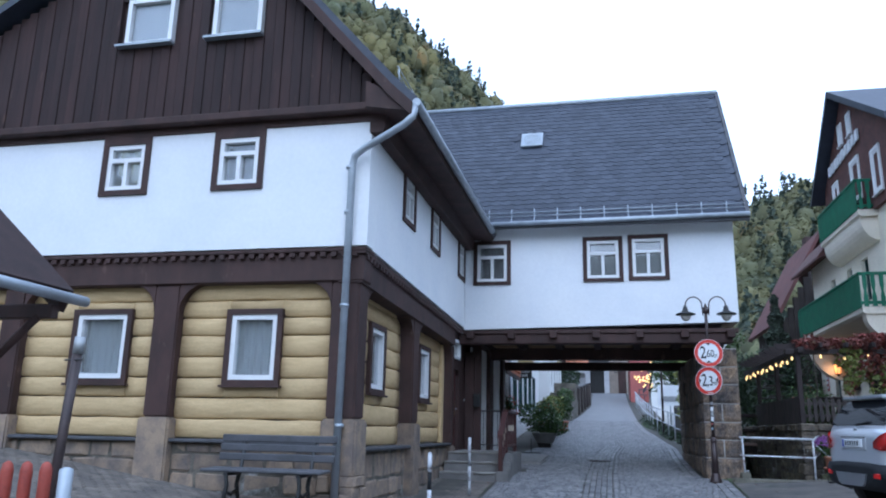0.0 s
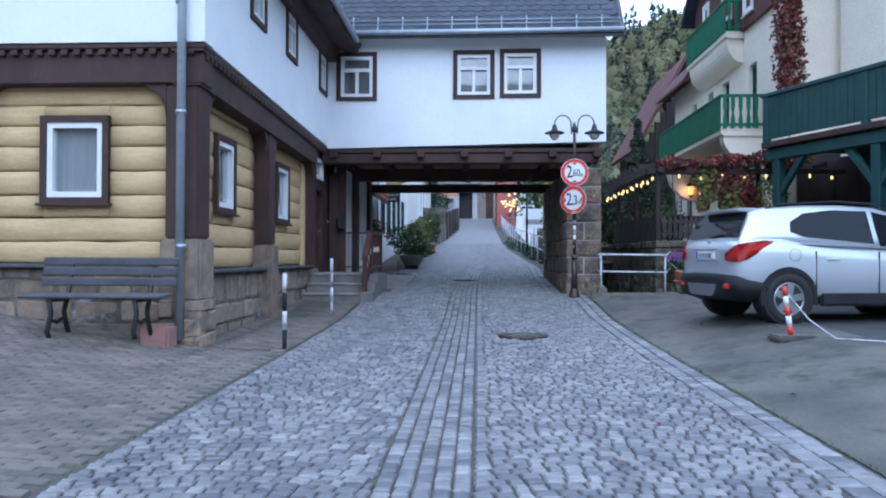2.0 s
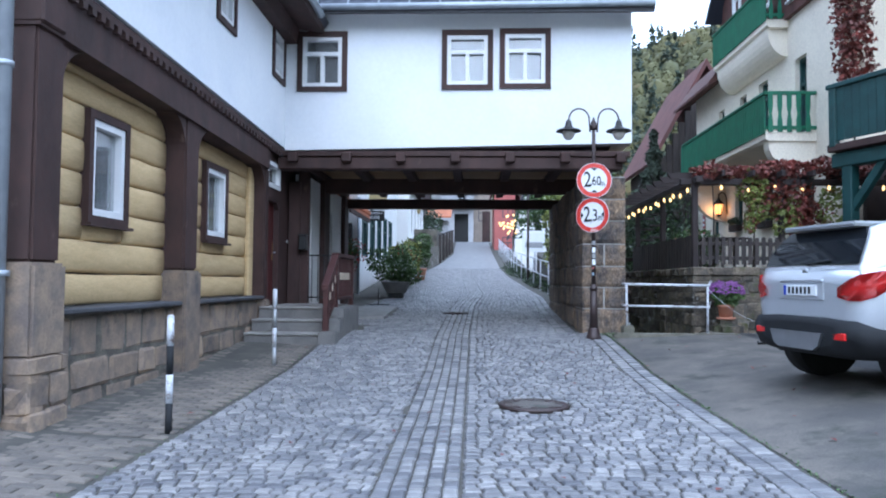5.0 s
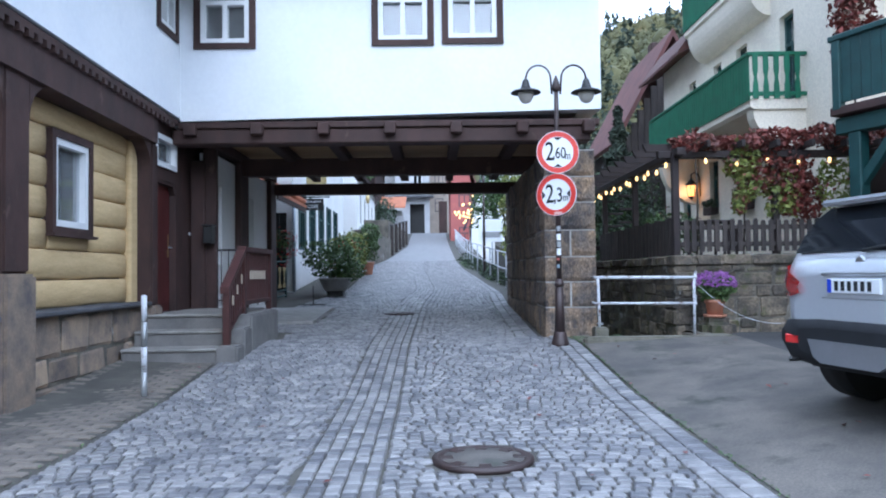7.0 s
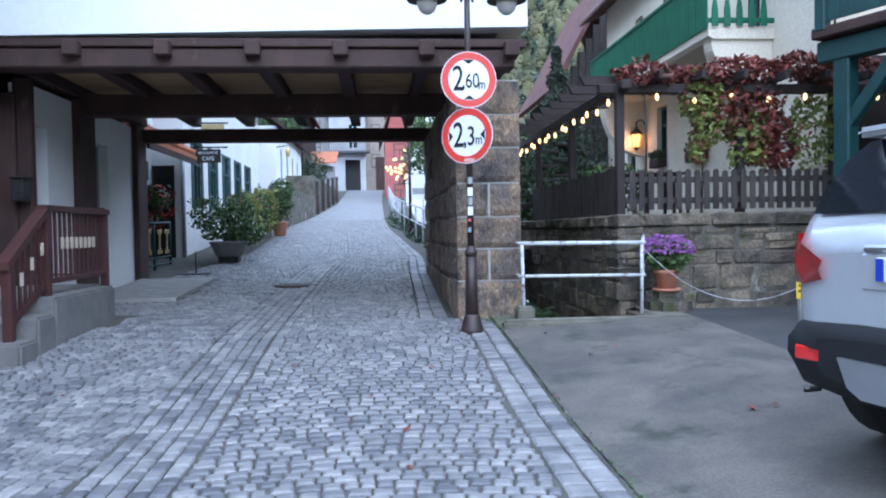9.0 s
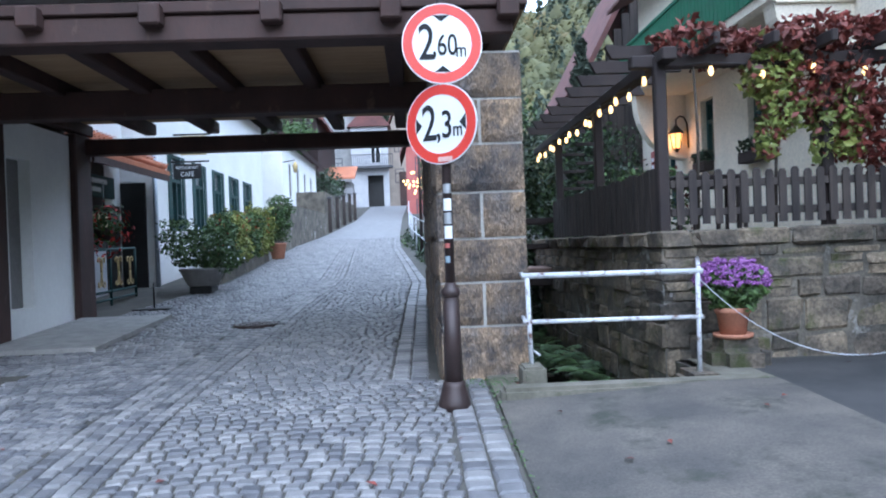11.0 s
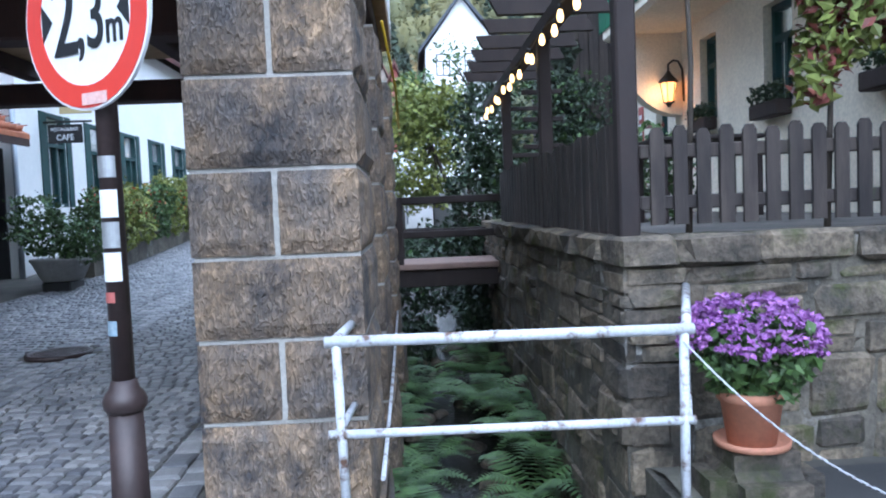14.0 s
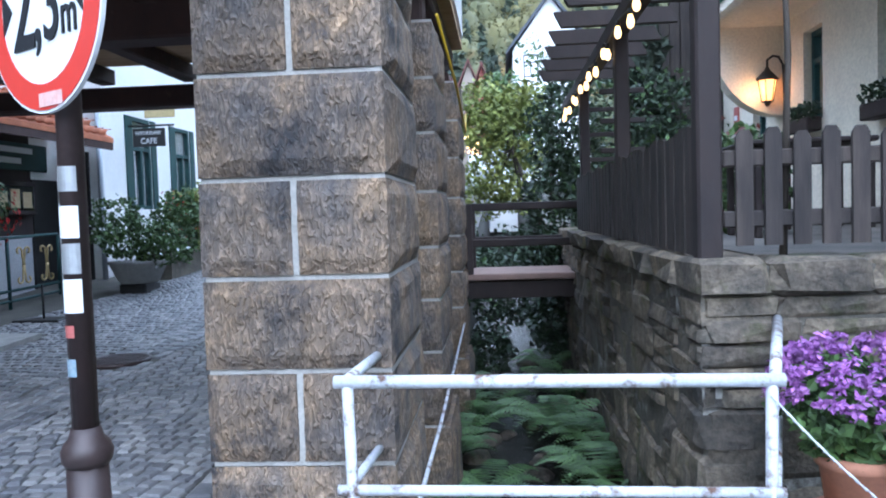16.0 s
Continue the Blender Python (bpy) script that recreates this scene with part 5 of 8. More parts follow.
def text_bm(body, size, squeeze=1.0):
    """Letters of the built-in font, standing in the xz plane and looking to -y, centred."""
    cu = bpy.data.curves.new("letters", "FONT")
    cu.body, cu.size, cu.extrude, cu.align_x, cu.align_y, cu.offset = body, size, 0.002, "CENTER", "CENTER", 0.006 * size
    ob = new("letters", cu)
    bpy.context.view_layer.update()
    me = bpy.data.meshes.new_from_object(ob)
    bpy.data.objects.remove(ob)
    bm = bmesh.new()
    bm.from_mesh(me)
    bpy.data.meshes.remove(me)
    bm.transform(pose(0, 0, 0, 90, 0, 0) @ Matrix.Diagonal((squeeze, 1, 1, 1)))
    return bm


def limit_sign(z, r, big, small, unit, wide, label):
    y = PY - 0.06
    s = thing("traffic_sign", (PX, y, z - r), label, "traffic sign", "limit signs on the lamp post")

    def disc(ra, rb, ya, yb):
        n = 40
        bm = bmesh.new()
        q = [[bm.verts.new((PX + rr * math.cos(k * math.tau / n), yy, z + rr * math.sin(k * math.tau / n))) for k in range(n)] for rr, yy in ((ra, yb), (ra, ya), (rb, ya), (rb, yb))]
        for i in range(4 if rb else 2):
            a, b = q[i], q[(i + 1) % 4]
            if rb or i == 0:
                for k in range(n):
                    bm.faces.new((a[k], a[(k + 1) % n], b[(k + 1) % n], b[k]))
        if not rb:
            bm.faces.new(q[1])
            bm.faces.new(q[0][::-1])
        bmesh.ops.recalc_face_normals(bm, faces=bm.faces[:])
        return bm
    plate = part("plate", disc(r, 0, y, y + 0.012), SIGNWHITE, s, "white round sheet")
    part("red_ring", disc(r - 0.008, r * 0.735, y - 0.003, y - 0.0005), RED, plate, "red ring")
    k = r * 0.7
    for sg in (-1, 1):
        tri = [(PX + sg * k, z - 0.2 * r), (PX + sg * k, z + 0.2 * r), (PX + sg * (k - 0.17 * r), z)] if wide else [(PX - 0.2 * r, z + sg * k), (PX + 0.2 * r, z + sg * k), (PX, z + sg * (k - 0.15 * r))]
        part("arrow", prism(tri, "y", y - 0.004, y - 0.001), PLASTIC, plate, "black arrowhead")
    for txt, size, dx, dz in ((big, 0.34, -0.32 if wide else -0.38, 0.0), (small, 0.26 if wide else 0.2, 0.10 if wide else 0.07, -0.06), (unit, 0.14, 0.47, -0.18)):
        b = text_bm(txt, size * r / 0.27, 0.7)
        b.transform(Matrix.Translation((PX + dx * r, y - 0.003, z + dz * r)))
        part("digit", b, PLASTIC, plate, "black figures")
    part("clamp", soft_box(PX - 0.05, PX + 0.05, y + 0.012, PY + 0.05, z - 0.03, z + 0.03, 0.005), SIGNGREY, plate, "grey clamp")
    return s


limit_sign(3.24, 0.30, "2", ",60", "m", False, "round height limit sign, red ring, 2,60 m")
low_sign = limit_sign(2.645, 0.30, "2", ",3", "m", True, "round width limit sign, red ring, 2,3 m, sticker")
part("sticker", box(bmesh.new(), PX - 0.03, PX + 0.09, PY - 0.0655, PY - 0.0635, 2.362, 2.4), PALEPINK, low_sign, "torn pale sticker")
low_sign.matrix_basis = Matrix.Translation((PX, PY, 0)) @ pose(0, 0, 0, 0, 0, -31) @ Matrix.Translation((-PX, -PY, 0)) @ low_sign.matrix_basis

# ---- white tube railing at the stream ----
rail = thing("tube_railing", (3.5, 17.9, 0.6), "white painted steel tube railing with rust spots", "railing")
for z, r in ((1.46, 0.0235), (1.08, 0.019)):
    part("rail", tube([(2.74, 17.9, z + 0.005), (4.25, 17.9, z - 0.01)], r, 12), WHITEPIPE, rail)
    part("side_rail", tube([(2.77, 17.9, z), (2.81, 18.42, z)], r * 0.9, 10), WHITEPIPE, rail)
    part("side_rail", tube([(4.22, 17.9, z - 0.01), (4.52, 18.72, z + 0.07)], r * 0.9, 10), WHITEPIPE, rail)
part("post", tube([(2.80, 17.9, 0.66), (2.785, 17.9, 1.46)], 0.02, 10), WHITEPIPE, rail)
part("post", tube([(4.20, 17.9, 0.55), (4.21, 17.9, 1.45)], 0.02, 10), WHITEPIPE, rail)
solid("footing", soft_box(2.7, 2.89, 17.7, 18.0, -0.6, 0.74, 0.02, 2), MOSSCONCRETE, "grey concrete block under the railing post", "block", kind="")
solid("footing", soft_box(4.05, 4.35, 17.7, 18.15, -0.6, 0.62, 0.05, 2), WALLSTONE, "rough stone under the railing post", "block", kind="")

# chain to a small post with a yellow plate
chain = thing("barrier_chain", (4.9, 17.4, 0.6), "thin pale chain hung across the parking entrance", "chain")
pa, pb = Vector((4.2, 17.88, 1.40)), Vector((5.6, 17.0, 0.95))
n = 74
for i in range(n):
    t0 = i / n
    p, q = (pa.lerp(pb, t) - Vector((0, 0, 1.35 * t * (1 - t))) for t in (t0, t0 + 1.25 / n))
    side = Vector((0.004, 0.004, 0)) if i % 2 else Vector((0, 0, 0.005))
    bm = tube([p - side * 0.2, p + side, q + side, q - side * 0.2], 0.0035, 5)
    part("link", bm, WHITEPIPE, chain)
stake = thing("marker_post", (5.62, 17.0, 0.45), "slim post with a yellow notice plate", "post")
part("stake", tube([(5.62, 17.0, 0.4), (5.62, 17.0, 1.1)], 0.025, 10), SIGNGREY, stake)
part("plate", soft_box(5.56, 5.74, 16.955, 16.97, 0.84, 1.10, 0.004), YELLOW, stake, "yellow plate")
for k in range(3):
    part("text_bar", box(bmesh.new(), 5.58, 5.70 - 0.02 * k, 16.950, 16.954, 1.03 - k * 0.06, 1.055 - k * 0.06), PLASTIC, stake)

# ---- chrysanthemum ----
rng = random.Random(11)


def leaves(name, pts, size, material, parent, label="", up=0.0, kind="", sd=1):
    """Many small folded leaves at the points, as one mesh."""
    r = np.random.RandomState(sd)
    pts = np.asarray(pts, float)
    n = len(pts)
    d = r.normal(size=(n, 3))
    d[:, 2] += up
    d /= np.linalg.norm(d, axis=1)[:, None]
    e = np.cross(d, r.normal(size=(n, 3)))
    e /= np.linalg.norm(e, axis=1)[:, None]
    f = np.cross(d, e)
    s = (size * r.uniform(0.6, 1.4, n))[:, None]
    v = np.stack([pts - e * s * 0.5, pts + f * s * 0.32 + d * s * 0.1, pts + e * s * 0.55, pts - f * s * 0.32 + d * s * 0.1], 1).reshape(-1, 3)
    root = ROOTS[parent] if parent else Matrix.Identity(4)
    off = np.array(root.translation)
    me = bpy.data.meshes.new(name)
    me.from_pydata((v - off).tolist(), [], np.arange(n * 4).reshape(-1, 4).tolist())
    me.materials.append(material)
    ob = new(name, me)
    ob.parent = parent
    ROOTS[ob] = root
    return tagged(ob, label, "", "", kind)


def blob(c, rad, n, sd, shell=0.55):
    """Points in an ellipsoid, thicker to its skin, with uneven outline."""
    r = np.random.RandomState(sd)
    d = r.normal(size=(n, 3))
    d /= np.linalg.norm(d, axis=1)[:, None]
    lump = 1 + 0.22 * np.sin(d[:, 0] * 5 + sd) * np.cos(d[:, 1] * 4 + sd * 2) + 0.12 * np.sin(d[:, 2] * 9 + sd)
    return np.asarray(c) + d * np.asarray(rad) * (lump * (shell + (1 - shell) * r.uniform(0, 1, n) ** 0.5))[:, None]


CX, CY = 4.62, 18.2
flower = thing("potted_chrysanthemum", (CX, CY, 0.84), "purple chrysanthemum in a terracotta pot with saucer", "potted plant")
part("saucer", lathe([(0.12, 0.84), (0.165, 0.855), (0.17, 0.885), (0.16, 0.885), (0.13, 0.865)], 22, at=(CX, CY, 0)), TERRACOTTA, flower)
part("pot", lathe([(0.105, 0.865), (0.135, 1.06), (0.15, 1.065), (0.152, 1.11), (0.138, 1.11), (0.13, 1.08)], 24, at=(CX, CY, 0)), TERRACOTTA, flower, "terracotta pot")
up_half = blob((CX, CY, 1.28), (0.27, 0.27, 0.2), 1500, 3)
leaves("foliage", up_half[up_half[:, 2] > 1.09], 0.055, LEAF, flower, "dark green leaves")
r_ = np.random.RandomState(4)
heads = []
for k in range(230):
    a, u = r_.uniform(0, math.tau), r_.uniform(0.12, 1.0) ** 0.7
    heads.append((CX + 0.31 * math.sin(u * 1.55) * math.cos(a), CY + 0.31 * math.sin(u * 1.55) * math.sin(a), 1.31 + 0.22 * math.cos(u * 1.55) + r_.uniform(-0.02, 0.02)))
pet = []
for h in heads:
    pet += [(h[0] + r_.normal() * 0.011, h[1] + r_.normal() * 0.011, h[2] + r_.normal() * 0.008) for _ in range(16)]
tagged(leaves("blossom", pet, 0.026, PURPLE, flower, "purple blossoms", 0.8), kind="stuff")
solid("plinth_stone", soft_box(4.38, 4.9, 17.98, 18.45, 0.3, 0.84, 0.11, 3), WALLSTONE, "mossy sandstone block under the flower pot", "stone block", kind="")

# ---- pergola, fence, lights ----
perg = thing("pergola", (4.3, 21.5, 1.76), "dark stained timber pergola on the terrace edge", "pergola")
for x, y in ((4.26, 18.84), (4.3, 21.4), (4.3, 24.0), (5.9, 18.9), (7.2, 18.9)):
    part("post", soft_box(x - 0.055, x + 0.055, y - 0.055, y + 0.055, 1.72, 3.46, 0.012), DARKWOOD, perg, "dark post")
part("beam", soft_box(4.22, 4.36, 18.6, 26, 3.38, 3.5, 0.012), DARKWOOD, perg, "dark beam")
part("beam", soft_box(4.0, 8.6, 18.84, 18.96, 3.36, 3.48, 0.012), DARKWOOD, perg, "dark beam")
for k in range(9):
    y = 19.05 + k * 0.63
    part("rafter", prism([(3.8, 3.62), (3.86, 3.5), (4.78, 3.5), (4.72, 3.62)], "y", y - 0.035, y + 0.035), DARKWOOD, perg, "dark rafter")
for x in np.arange(4.7, 8.5, 0.55):
    part("rafter", soft_box(x - 0.03, x + 0.03, 18.5, 19.2, 3.49, 3.6, 0.008), DARKWOOD, perg, "dark rafter")
for y in (22.7, 24.0):
    for k in range(5):
        part("lattice_bar", soft_box(4.3, 4.72, y - 0.02, y + 0.02, 2.0 + 0.28 * k, 2.05 + 0.28 * k, 0.006), DARKWOOD, perg)
lights = thing("fairy_lights", (4.4, 21, 3.3), "string of warm round bulbs along the pergola", "string lights")
bulbs = [(4.2, 19.1 + k * 0.42 + 0.1 * (k % 3), 3.28 - 0.05 * (k % 2)) for k in range(16)] + [(4.75 + k * 0.5, 18.8, 3.3 - 0.04 * (k % 2)) for k in range(8)]
part("wire", tube([(b[0], b[1], b[2] + 0.09) for b in bulbs[:16]], 0.005, 5), BLACK, lights, "black wire")
part("wire", tube([(4.2, 18.9, 3.37)] + [(b[0], b[1], b[2] + 0.09) for b in bulbs[16:]], 0.005, 5), BLACK, lights, "black wire")
for b in bulbs:
    part("bulb", lathe([(0.008, -0.04), (0.02, -0.028), (0.026, 0), (0.02, 0.026), (0.013, 0.05)], 10, at=b), BULB, lights, "glowing warm bulb")
    part("socket", lathe([(0.016, 0.048), (0.016, 0.09)], 8, at=b), BLACK, lights)

fence = thing("picket_fence", (5.4, 18.8, 1.76), "weathered grey-brown wooden picket fence on the terrace wall", "fence")
k = 0
for x in np.arange(4.37, 8.9, 0.124):
    h = 2.36 + 0.012 * math.sin(k * 2.3)
    part("picket", prism([(x, 1.85), (x + 0.073, 1.85), (x + 0.073, h - 0.03), (x + 0.055, h), (x + 0.018, h), (x, h - 0.03)], "y", 18.775, 18.797), FENCE, fence)
    k += 1
for z in (1.93, 2.2):
    part("rail", soft_box(4.32, 8.9, 18.8, 18.845, z, z + 0.075, 0.008), FENCE, fence, "weathered rail")
side = thing("board_fence", (4.26, 21.5, 1.76), "dark close-boarded fence above the stream", "fence")
k = 0
for y in np.arange(18.92, 24.2, 0.105):
    part("board", box(bmesh.new(), 4.225 + 0.006 * (k % 2), 4.25 + 0.006 * (k % 2), y, y + 0.095, 1.80, 2.40 + 0.015 * math.sin(k)), FENCE, side)
    k += 1
for z in (1.95, 2.25):
    part("rail", soft_box(4.257, 4.3, 18.9, 24.2, z, z + 0.07, 0.008), FENCE, side)
# wall lantern
lan = thing("wall_lantern", (7.2, 26.6, 3.5), "black wrought-iron wall lantern, lit orange", "lantern")
part("bracket", tube([(7.44, 26.6, 3.5), (7.42, 26.6, 4.0), (7.36, 26.6, 4.12), (7.28, 26.6, 4.14), (7.2, 26.6, 4.08), (7.2, 26.6, 3.95)], 0.018, 8), BLACK, lan, "curved iron bracket")
part("cap", lathe([(0.02, 3.98), (0.05, 3.93), (0.16, 3.82), (0.165, 3.8), (0.1, 3.79)], 6, at=(7.2, 26.6, 0)), BLACK, lan)
part("lamp_glass", lathe([(0.075, 3.5), (0.125, 3.79)], 6, at=(7.2, 26.6, 0)), LANTERN, lan, "glowing orange glass")
for k in range(6):
    a = k * math.tau / 6
    part("bar", tube([(7.2 + 0.08 * math.cos(a), 26.6 + 0.08 * math.sin(a), 3.48), (7.2 + 0.13 * math.cos(a), 26.6 + 0.13 * math.sin(a), 3.8)], 0.008, 5), BLACK, lan)
part("base", lathe([(0.02, 3.42), (0.05, 3.46), (0.085, 3.5)], 6, at=(7.2, 26.6, 0)), BLACK, lan)
glow_lamp = bpy.data.lights.new("lantern_light", "POINT")
glow_lamp.energy, glow_lamp.color, glow_lamp.shadow_soft_size = 2.0, (1.0, 0.5, 0.2), 0.08
new("lantern_light", glow_lamp).location = (7.0, 26.5, 3.62)

# ---- stairs and porch rail ----
for k, (ya, z1) in enumerate(((16.5, 0.63), (16.9, 0.83), (17.29, 1.03))):
    solid("stair_step", soft_box(-3.64 + 0.01 * k, -2.42, ya, 19.25 - 0.004 * k, 0.3, z1 - 0.04, 0.01), STEPSTONE, "worn grey concrete step at the house door", "step", kind="", group="porch steps")
    solid("stair_tread", soft_box(-3.64 + 0.01 * k, -2.42, ya - 0.025, min(ya + 0.42, 19.25) if k < 2 else 19.25, z1 - 0.038, z1, 0.012), TREAD, "pale worn tread slab of the porch steps", "step", kind="", group="porch treads")
for k, (ya, yb, z1) in enumerate(((16.45, 16.82, 0.66), (16.824, 17.22, 0.86), (17.224, 18.95, 1.02))):
    solid("stair_cheek", soft_box(-2.42, -2.14, ya, yb, 0.3, z1, 0.025, 2), STEPSTONE, "grey concrete cheek block beside the porch steps", "wall", kind="")
pr = thing("porch_railing", (-2.33, 18, 0.9), "dark brown wooden porch railing with pale inlays", "railing")
RX = -2.33
part("newel", soft_box(RX - 0.045, RX + 0.045, 16.6, 16.69, 0.5, 1.38, 0.01), REDBROWN, pr)
part("newel", soft_box(RX - 0.045, RX + 0.045, 17.42, 17.51, 0.95, 1.93, 0.01), REDBROWN, pr)
part("newel", soft_box(RX - 0.045, RX + 0.045, 19.1, 19.19, 0.95, 1.97, 0.01), REDBROWN, pr)
part("handrail", prism([(16.55, 1.33), (17.47, 1.89), (17.47, 1.97), (16.55, 1.41)], "x", RX - 0.06, RX + 0.06), REDBROWN, pr)
part("handrail", soft_box(RX - 0.06, RX + 0.06, 17.4, 19.22, 1.9, 1.97, 0.01), REDBROWN, pr)
part("lower_rail", soft_box(RX - 0.025, RX + 0.025, 17.5, 19.12, 1.14, 1.2, 0.008), REDBROWN, pr)
part("lower_rail", prism([(16.65, 0.78), (17.45, 1.12), (17.45, 1.18), (16.65, 0.84)], "x", RX - 0.025, RX + 0.025), REDBROWN, pr)
for k in range(12):
    y = 17.56 + k * 0.128
    bl = part("baluster", soft_box(RX - 0.012, RX + 0.012, y, y + 0.05, 1.18, 1.92, 0.006), REDBROWN, pr)
    if 1 < k < 10:
        part("inlay", soft_box(RX + 0.013, RX + 0.022, y + 0.002, y + 0.082, 1.5, 1.63, 0.004), INLAY, bl, "pale painted tile")
for k in range(6):
    y = 16.74 + k * 0.115
    z = 0.61 * (y - 16.65)
    bl = part("baluster", soft_box(RX - 0.012, RX + 0.012, y, y + 0.05, 0.82 + z * 0.7, 1.36 + z, 0.006), REDBROWN, pr)
    if k % 2:
        part("inlay", soft_box(RX + 0.013, RX + 0.022, y + 0.0, y + 0.07, 1.04 + z, 1.17 + z, 0.004), INLAY, bl, "pale painted tile")
br = thing("iron_railing", (-2.9, 19.35, 1.05), "thin black iron railing on the porch landing", "railing")
part("rail", tube([(-3.55, 19.28, 1.98), (-2.36, 19.28, 1.98)], 0.016, 8), BLACK, br)
part("rail", tube([(-3.55, 19.28, 1.15), (-2.36, 19.28, 1.15)], 0.012, 8), BLACK, br)
for x in np.arange(-3.5, -2.4, 0.12):
    part("baluster", tube([(x, 19.28, 1.07), (x, 19.28, 1.98)], 0.008, 6), BLACK, br)
solid("doorstep_slab", prism([(20.6, 0.45), (23.4, 0.45), (23.4, 0.84), (20.6, 0.71)], "x", -3.2, -1.85), PALESTONE, "pale concrete slab under the bridge house", "slab")

# ---- bollards ----
def bollard(x, y, h):
    z = ground_z(x, y)
    b = thing("bollard", (x, y, z), "slim steel bollard banded in white and dark grey", "bollard", "footway bollards")
    for k in range(4):
        part("band", tube([(x, y, z + h * k / 4 - (0.05 if k == 0 else 0)), (x, y, z + h * (k + 1) / 4)], 0.03, 14), WHITEPIPE if k % 2 else SIGNGREY if h > 1.0 else PLASTIC, b, "painted band")
    part("cap", lathe([(0.031, h), (0.028, h + 0.012), (0.01, h + 0.02)], 14, at=(x, y, z)), WHITEPIPE, b)
    return b


bollard(-2.52, 10.8, 0.98)
bollard(-2.66, 14.72, 1.04)
rb = thing("barrier_post", (3.85, 10.3, 0.42), "red and white barrier post on a concrete foot", "barrier post")
part("foot", soft_box(3.63, 4.1, 10.12, 10.48, 0.38, 0.46, 0.02, 2), CONCRETE, rb, "concrete foot")
for k in range(5):
    p, q = (Vector((3.85 - 0.08 * u, 10.3, 0.45 + 0.6 * u)) for u in (k / 5, (k + 1) / 5))
    part("band", tube([p, q], 0.032, 12), RED if k % 2 == 0 else SIGNWHITE, rb)
part("chain", tube([(3.78, 10.3, 1.0), (4.0, 10.15, 0.66), (4.25, 10.0, 0.45), (5.0, 9.6, 0.44), (6.8, 8.9, 0.44)], 0.009, 6), WHITEPIPE, rb, "pale chain")

# ---- bench ----
bench = thing("bench", (-4.55, 9.9, 0.45), "weathered dark grey slatted park bench on iron legs", "bench")
for k in range(4):
    part("seat_slat", soft_box(-5.37, -3.67, 9.52 + k * 0.105, 9.61 + k * 0.105, 0.895 + 0.004 * k, 0.935 + 0.004 * k, 0.012), SILL, bench, "grey wooden slat")
for k in range(3):
    z = 1.03 + k * 0.125
    part("back_slat", soft_box(-5.35, -3.65, 9.98 + k * 0.03, 10.015 + k * 0.03, z, z + 0.1, 0.012), SILL, bench, "grey wooden slat")
for x in (-5.0, -3.97):
    part("leg", tube([(x, 9.55, 0.89), (x, 9.6, 0.72), (x, 9.52, 0.5), (x, 9.56, 0.44)], 0.03, 8), BLACK, bench, "cast iron leg")
    part("leg", tube([(x, 10.09, 1.36), (x, 9.98, 0.95), (x, 9.88, 0.72), (x, 9.96, 0.5), (x, 10.0, 0.44)], 0.03, 8), BLACK, bench, "cast iron leg")
    part("stretcher", tube([(x, 9.52, 0.87), (x, 9.98, 0.87)], 0.025, 8), BLACK, bench)
    part("stretcher", tube([(x, 9.55, 0.66), (x, 9.72, 0.6), (x, 9.92, 0.66)], 0.022, 8), BLACK, bench)
solid("bench_block", soft_box(-4.11, -3.75, 9.98, 10.28, 0.2, 0.55, 0.03, 2), mat("pink_stone", (0.36, 0.2, 0.17), (0.28, 0.16, 0.14), 5, 0.9, 0.4, 50), "pinkish stone block under the bench leg", "stone block", kind="")

# ---- manhole ----
mh = thing("manhole_cover", (0.71, 12.3, 0.2), "round cast-iron manhole cover with concrete centre", "manhole cover")
mz = ground_z(0.71, 12.3)
part("rim", lathe([(0.37, mz - 0.02), (0.37, mz + 0.018), (0.31, mz + 0.022), (0.30, mz + 0.012)], 36, at=(0.71, 12.3, 0)), IRON, mh, "rusty iron rim")
part("cover", lathe([(0.299, mz), (0.299, mz + 0.016), (0.05, mz + 0.02)], 36, at=(0.71, 12.3, 0)), CONCRETE, mh, "concrete filling")
for k in range(8):
    a = k * math.tau / 8
    b = soft_box(0.22, 0.31, -0.045, 0.045, mz + 0.005, mz + 0.023, 0.004)
    b.transform(Matrix.Translation((0.71, 12.3, 0)) @ pose(0, 0, 0, 0, 0, math.degrees(a)))
    part("lug", b, IRON, mh)
gr = thing("drain_grate", (-0.33, 22.2, 0.74), "round rusty drain grate in the cobbles", "drain")
gz = ground_z(-0.33, 22.2)
part("rim", lathe([(0.3, gz - 0.02), (0.3, gz + 0.02), (0.26, gz + 0.02), (0.25, gz + 0.008)], 28, at=(-0.33, 22.2, 0)), IRON, gr)
for k in range(9):
    y = -0.24 + k * 0.06
    w = math.sqrt(0.26 ** 2 - y * y)
    part("bar", box(bmesh.new(), -0.33 - w, -0.33 + w, 22.2 + y - 0.018, 22.2 + y + 0.018, gz - 0.01, gz + 0.016), IRON, gr)

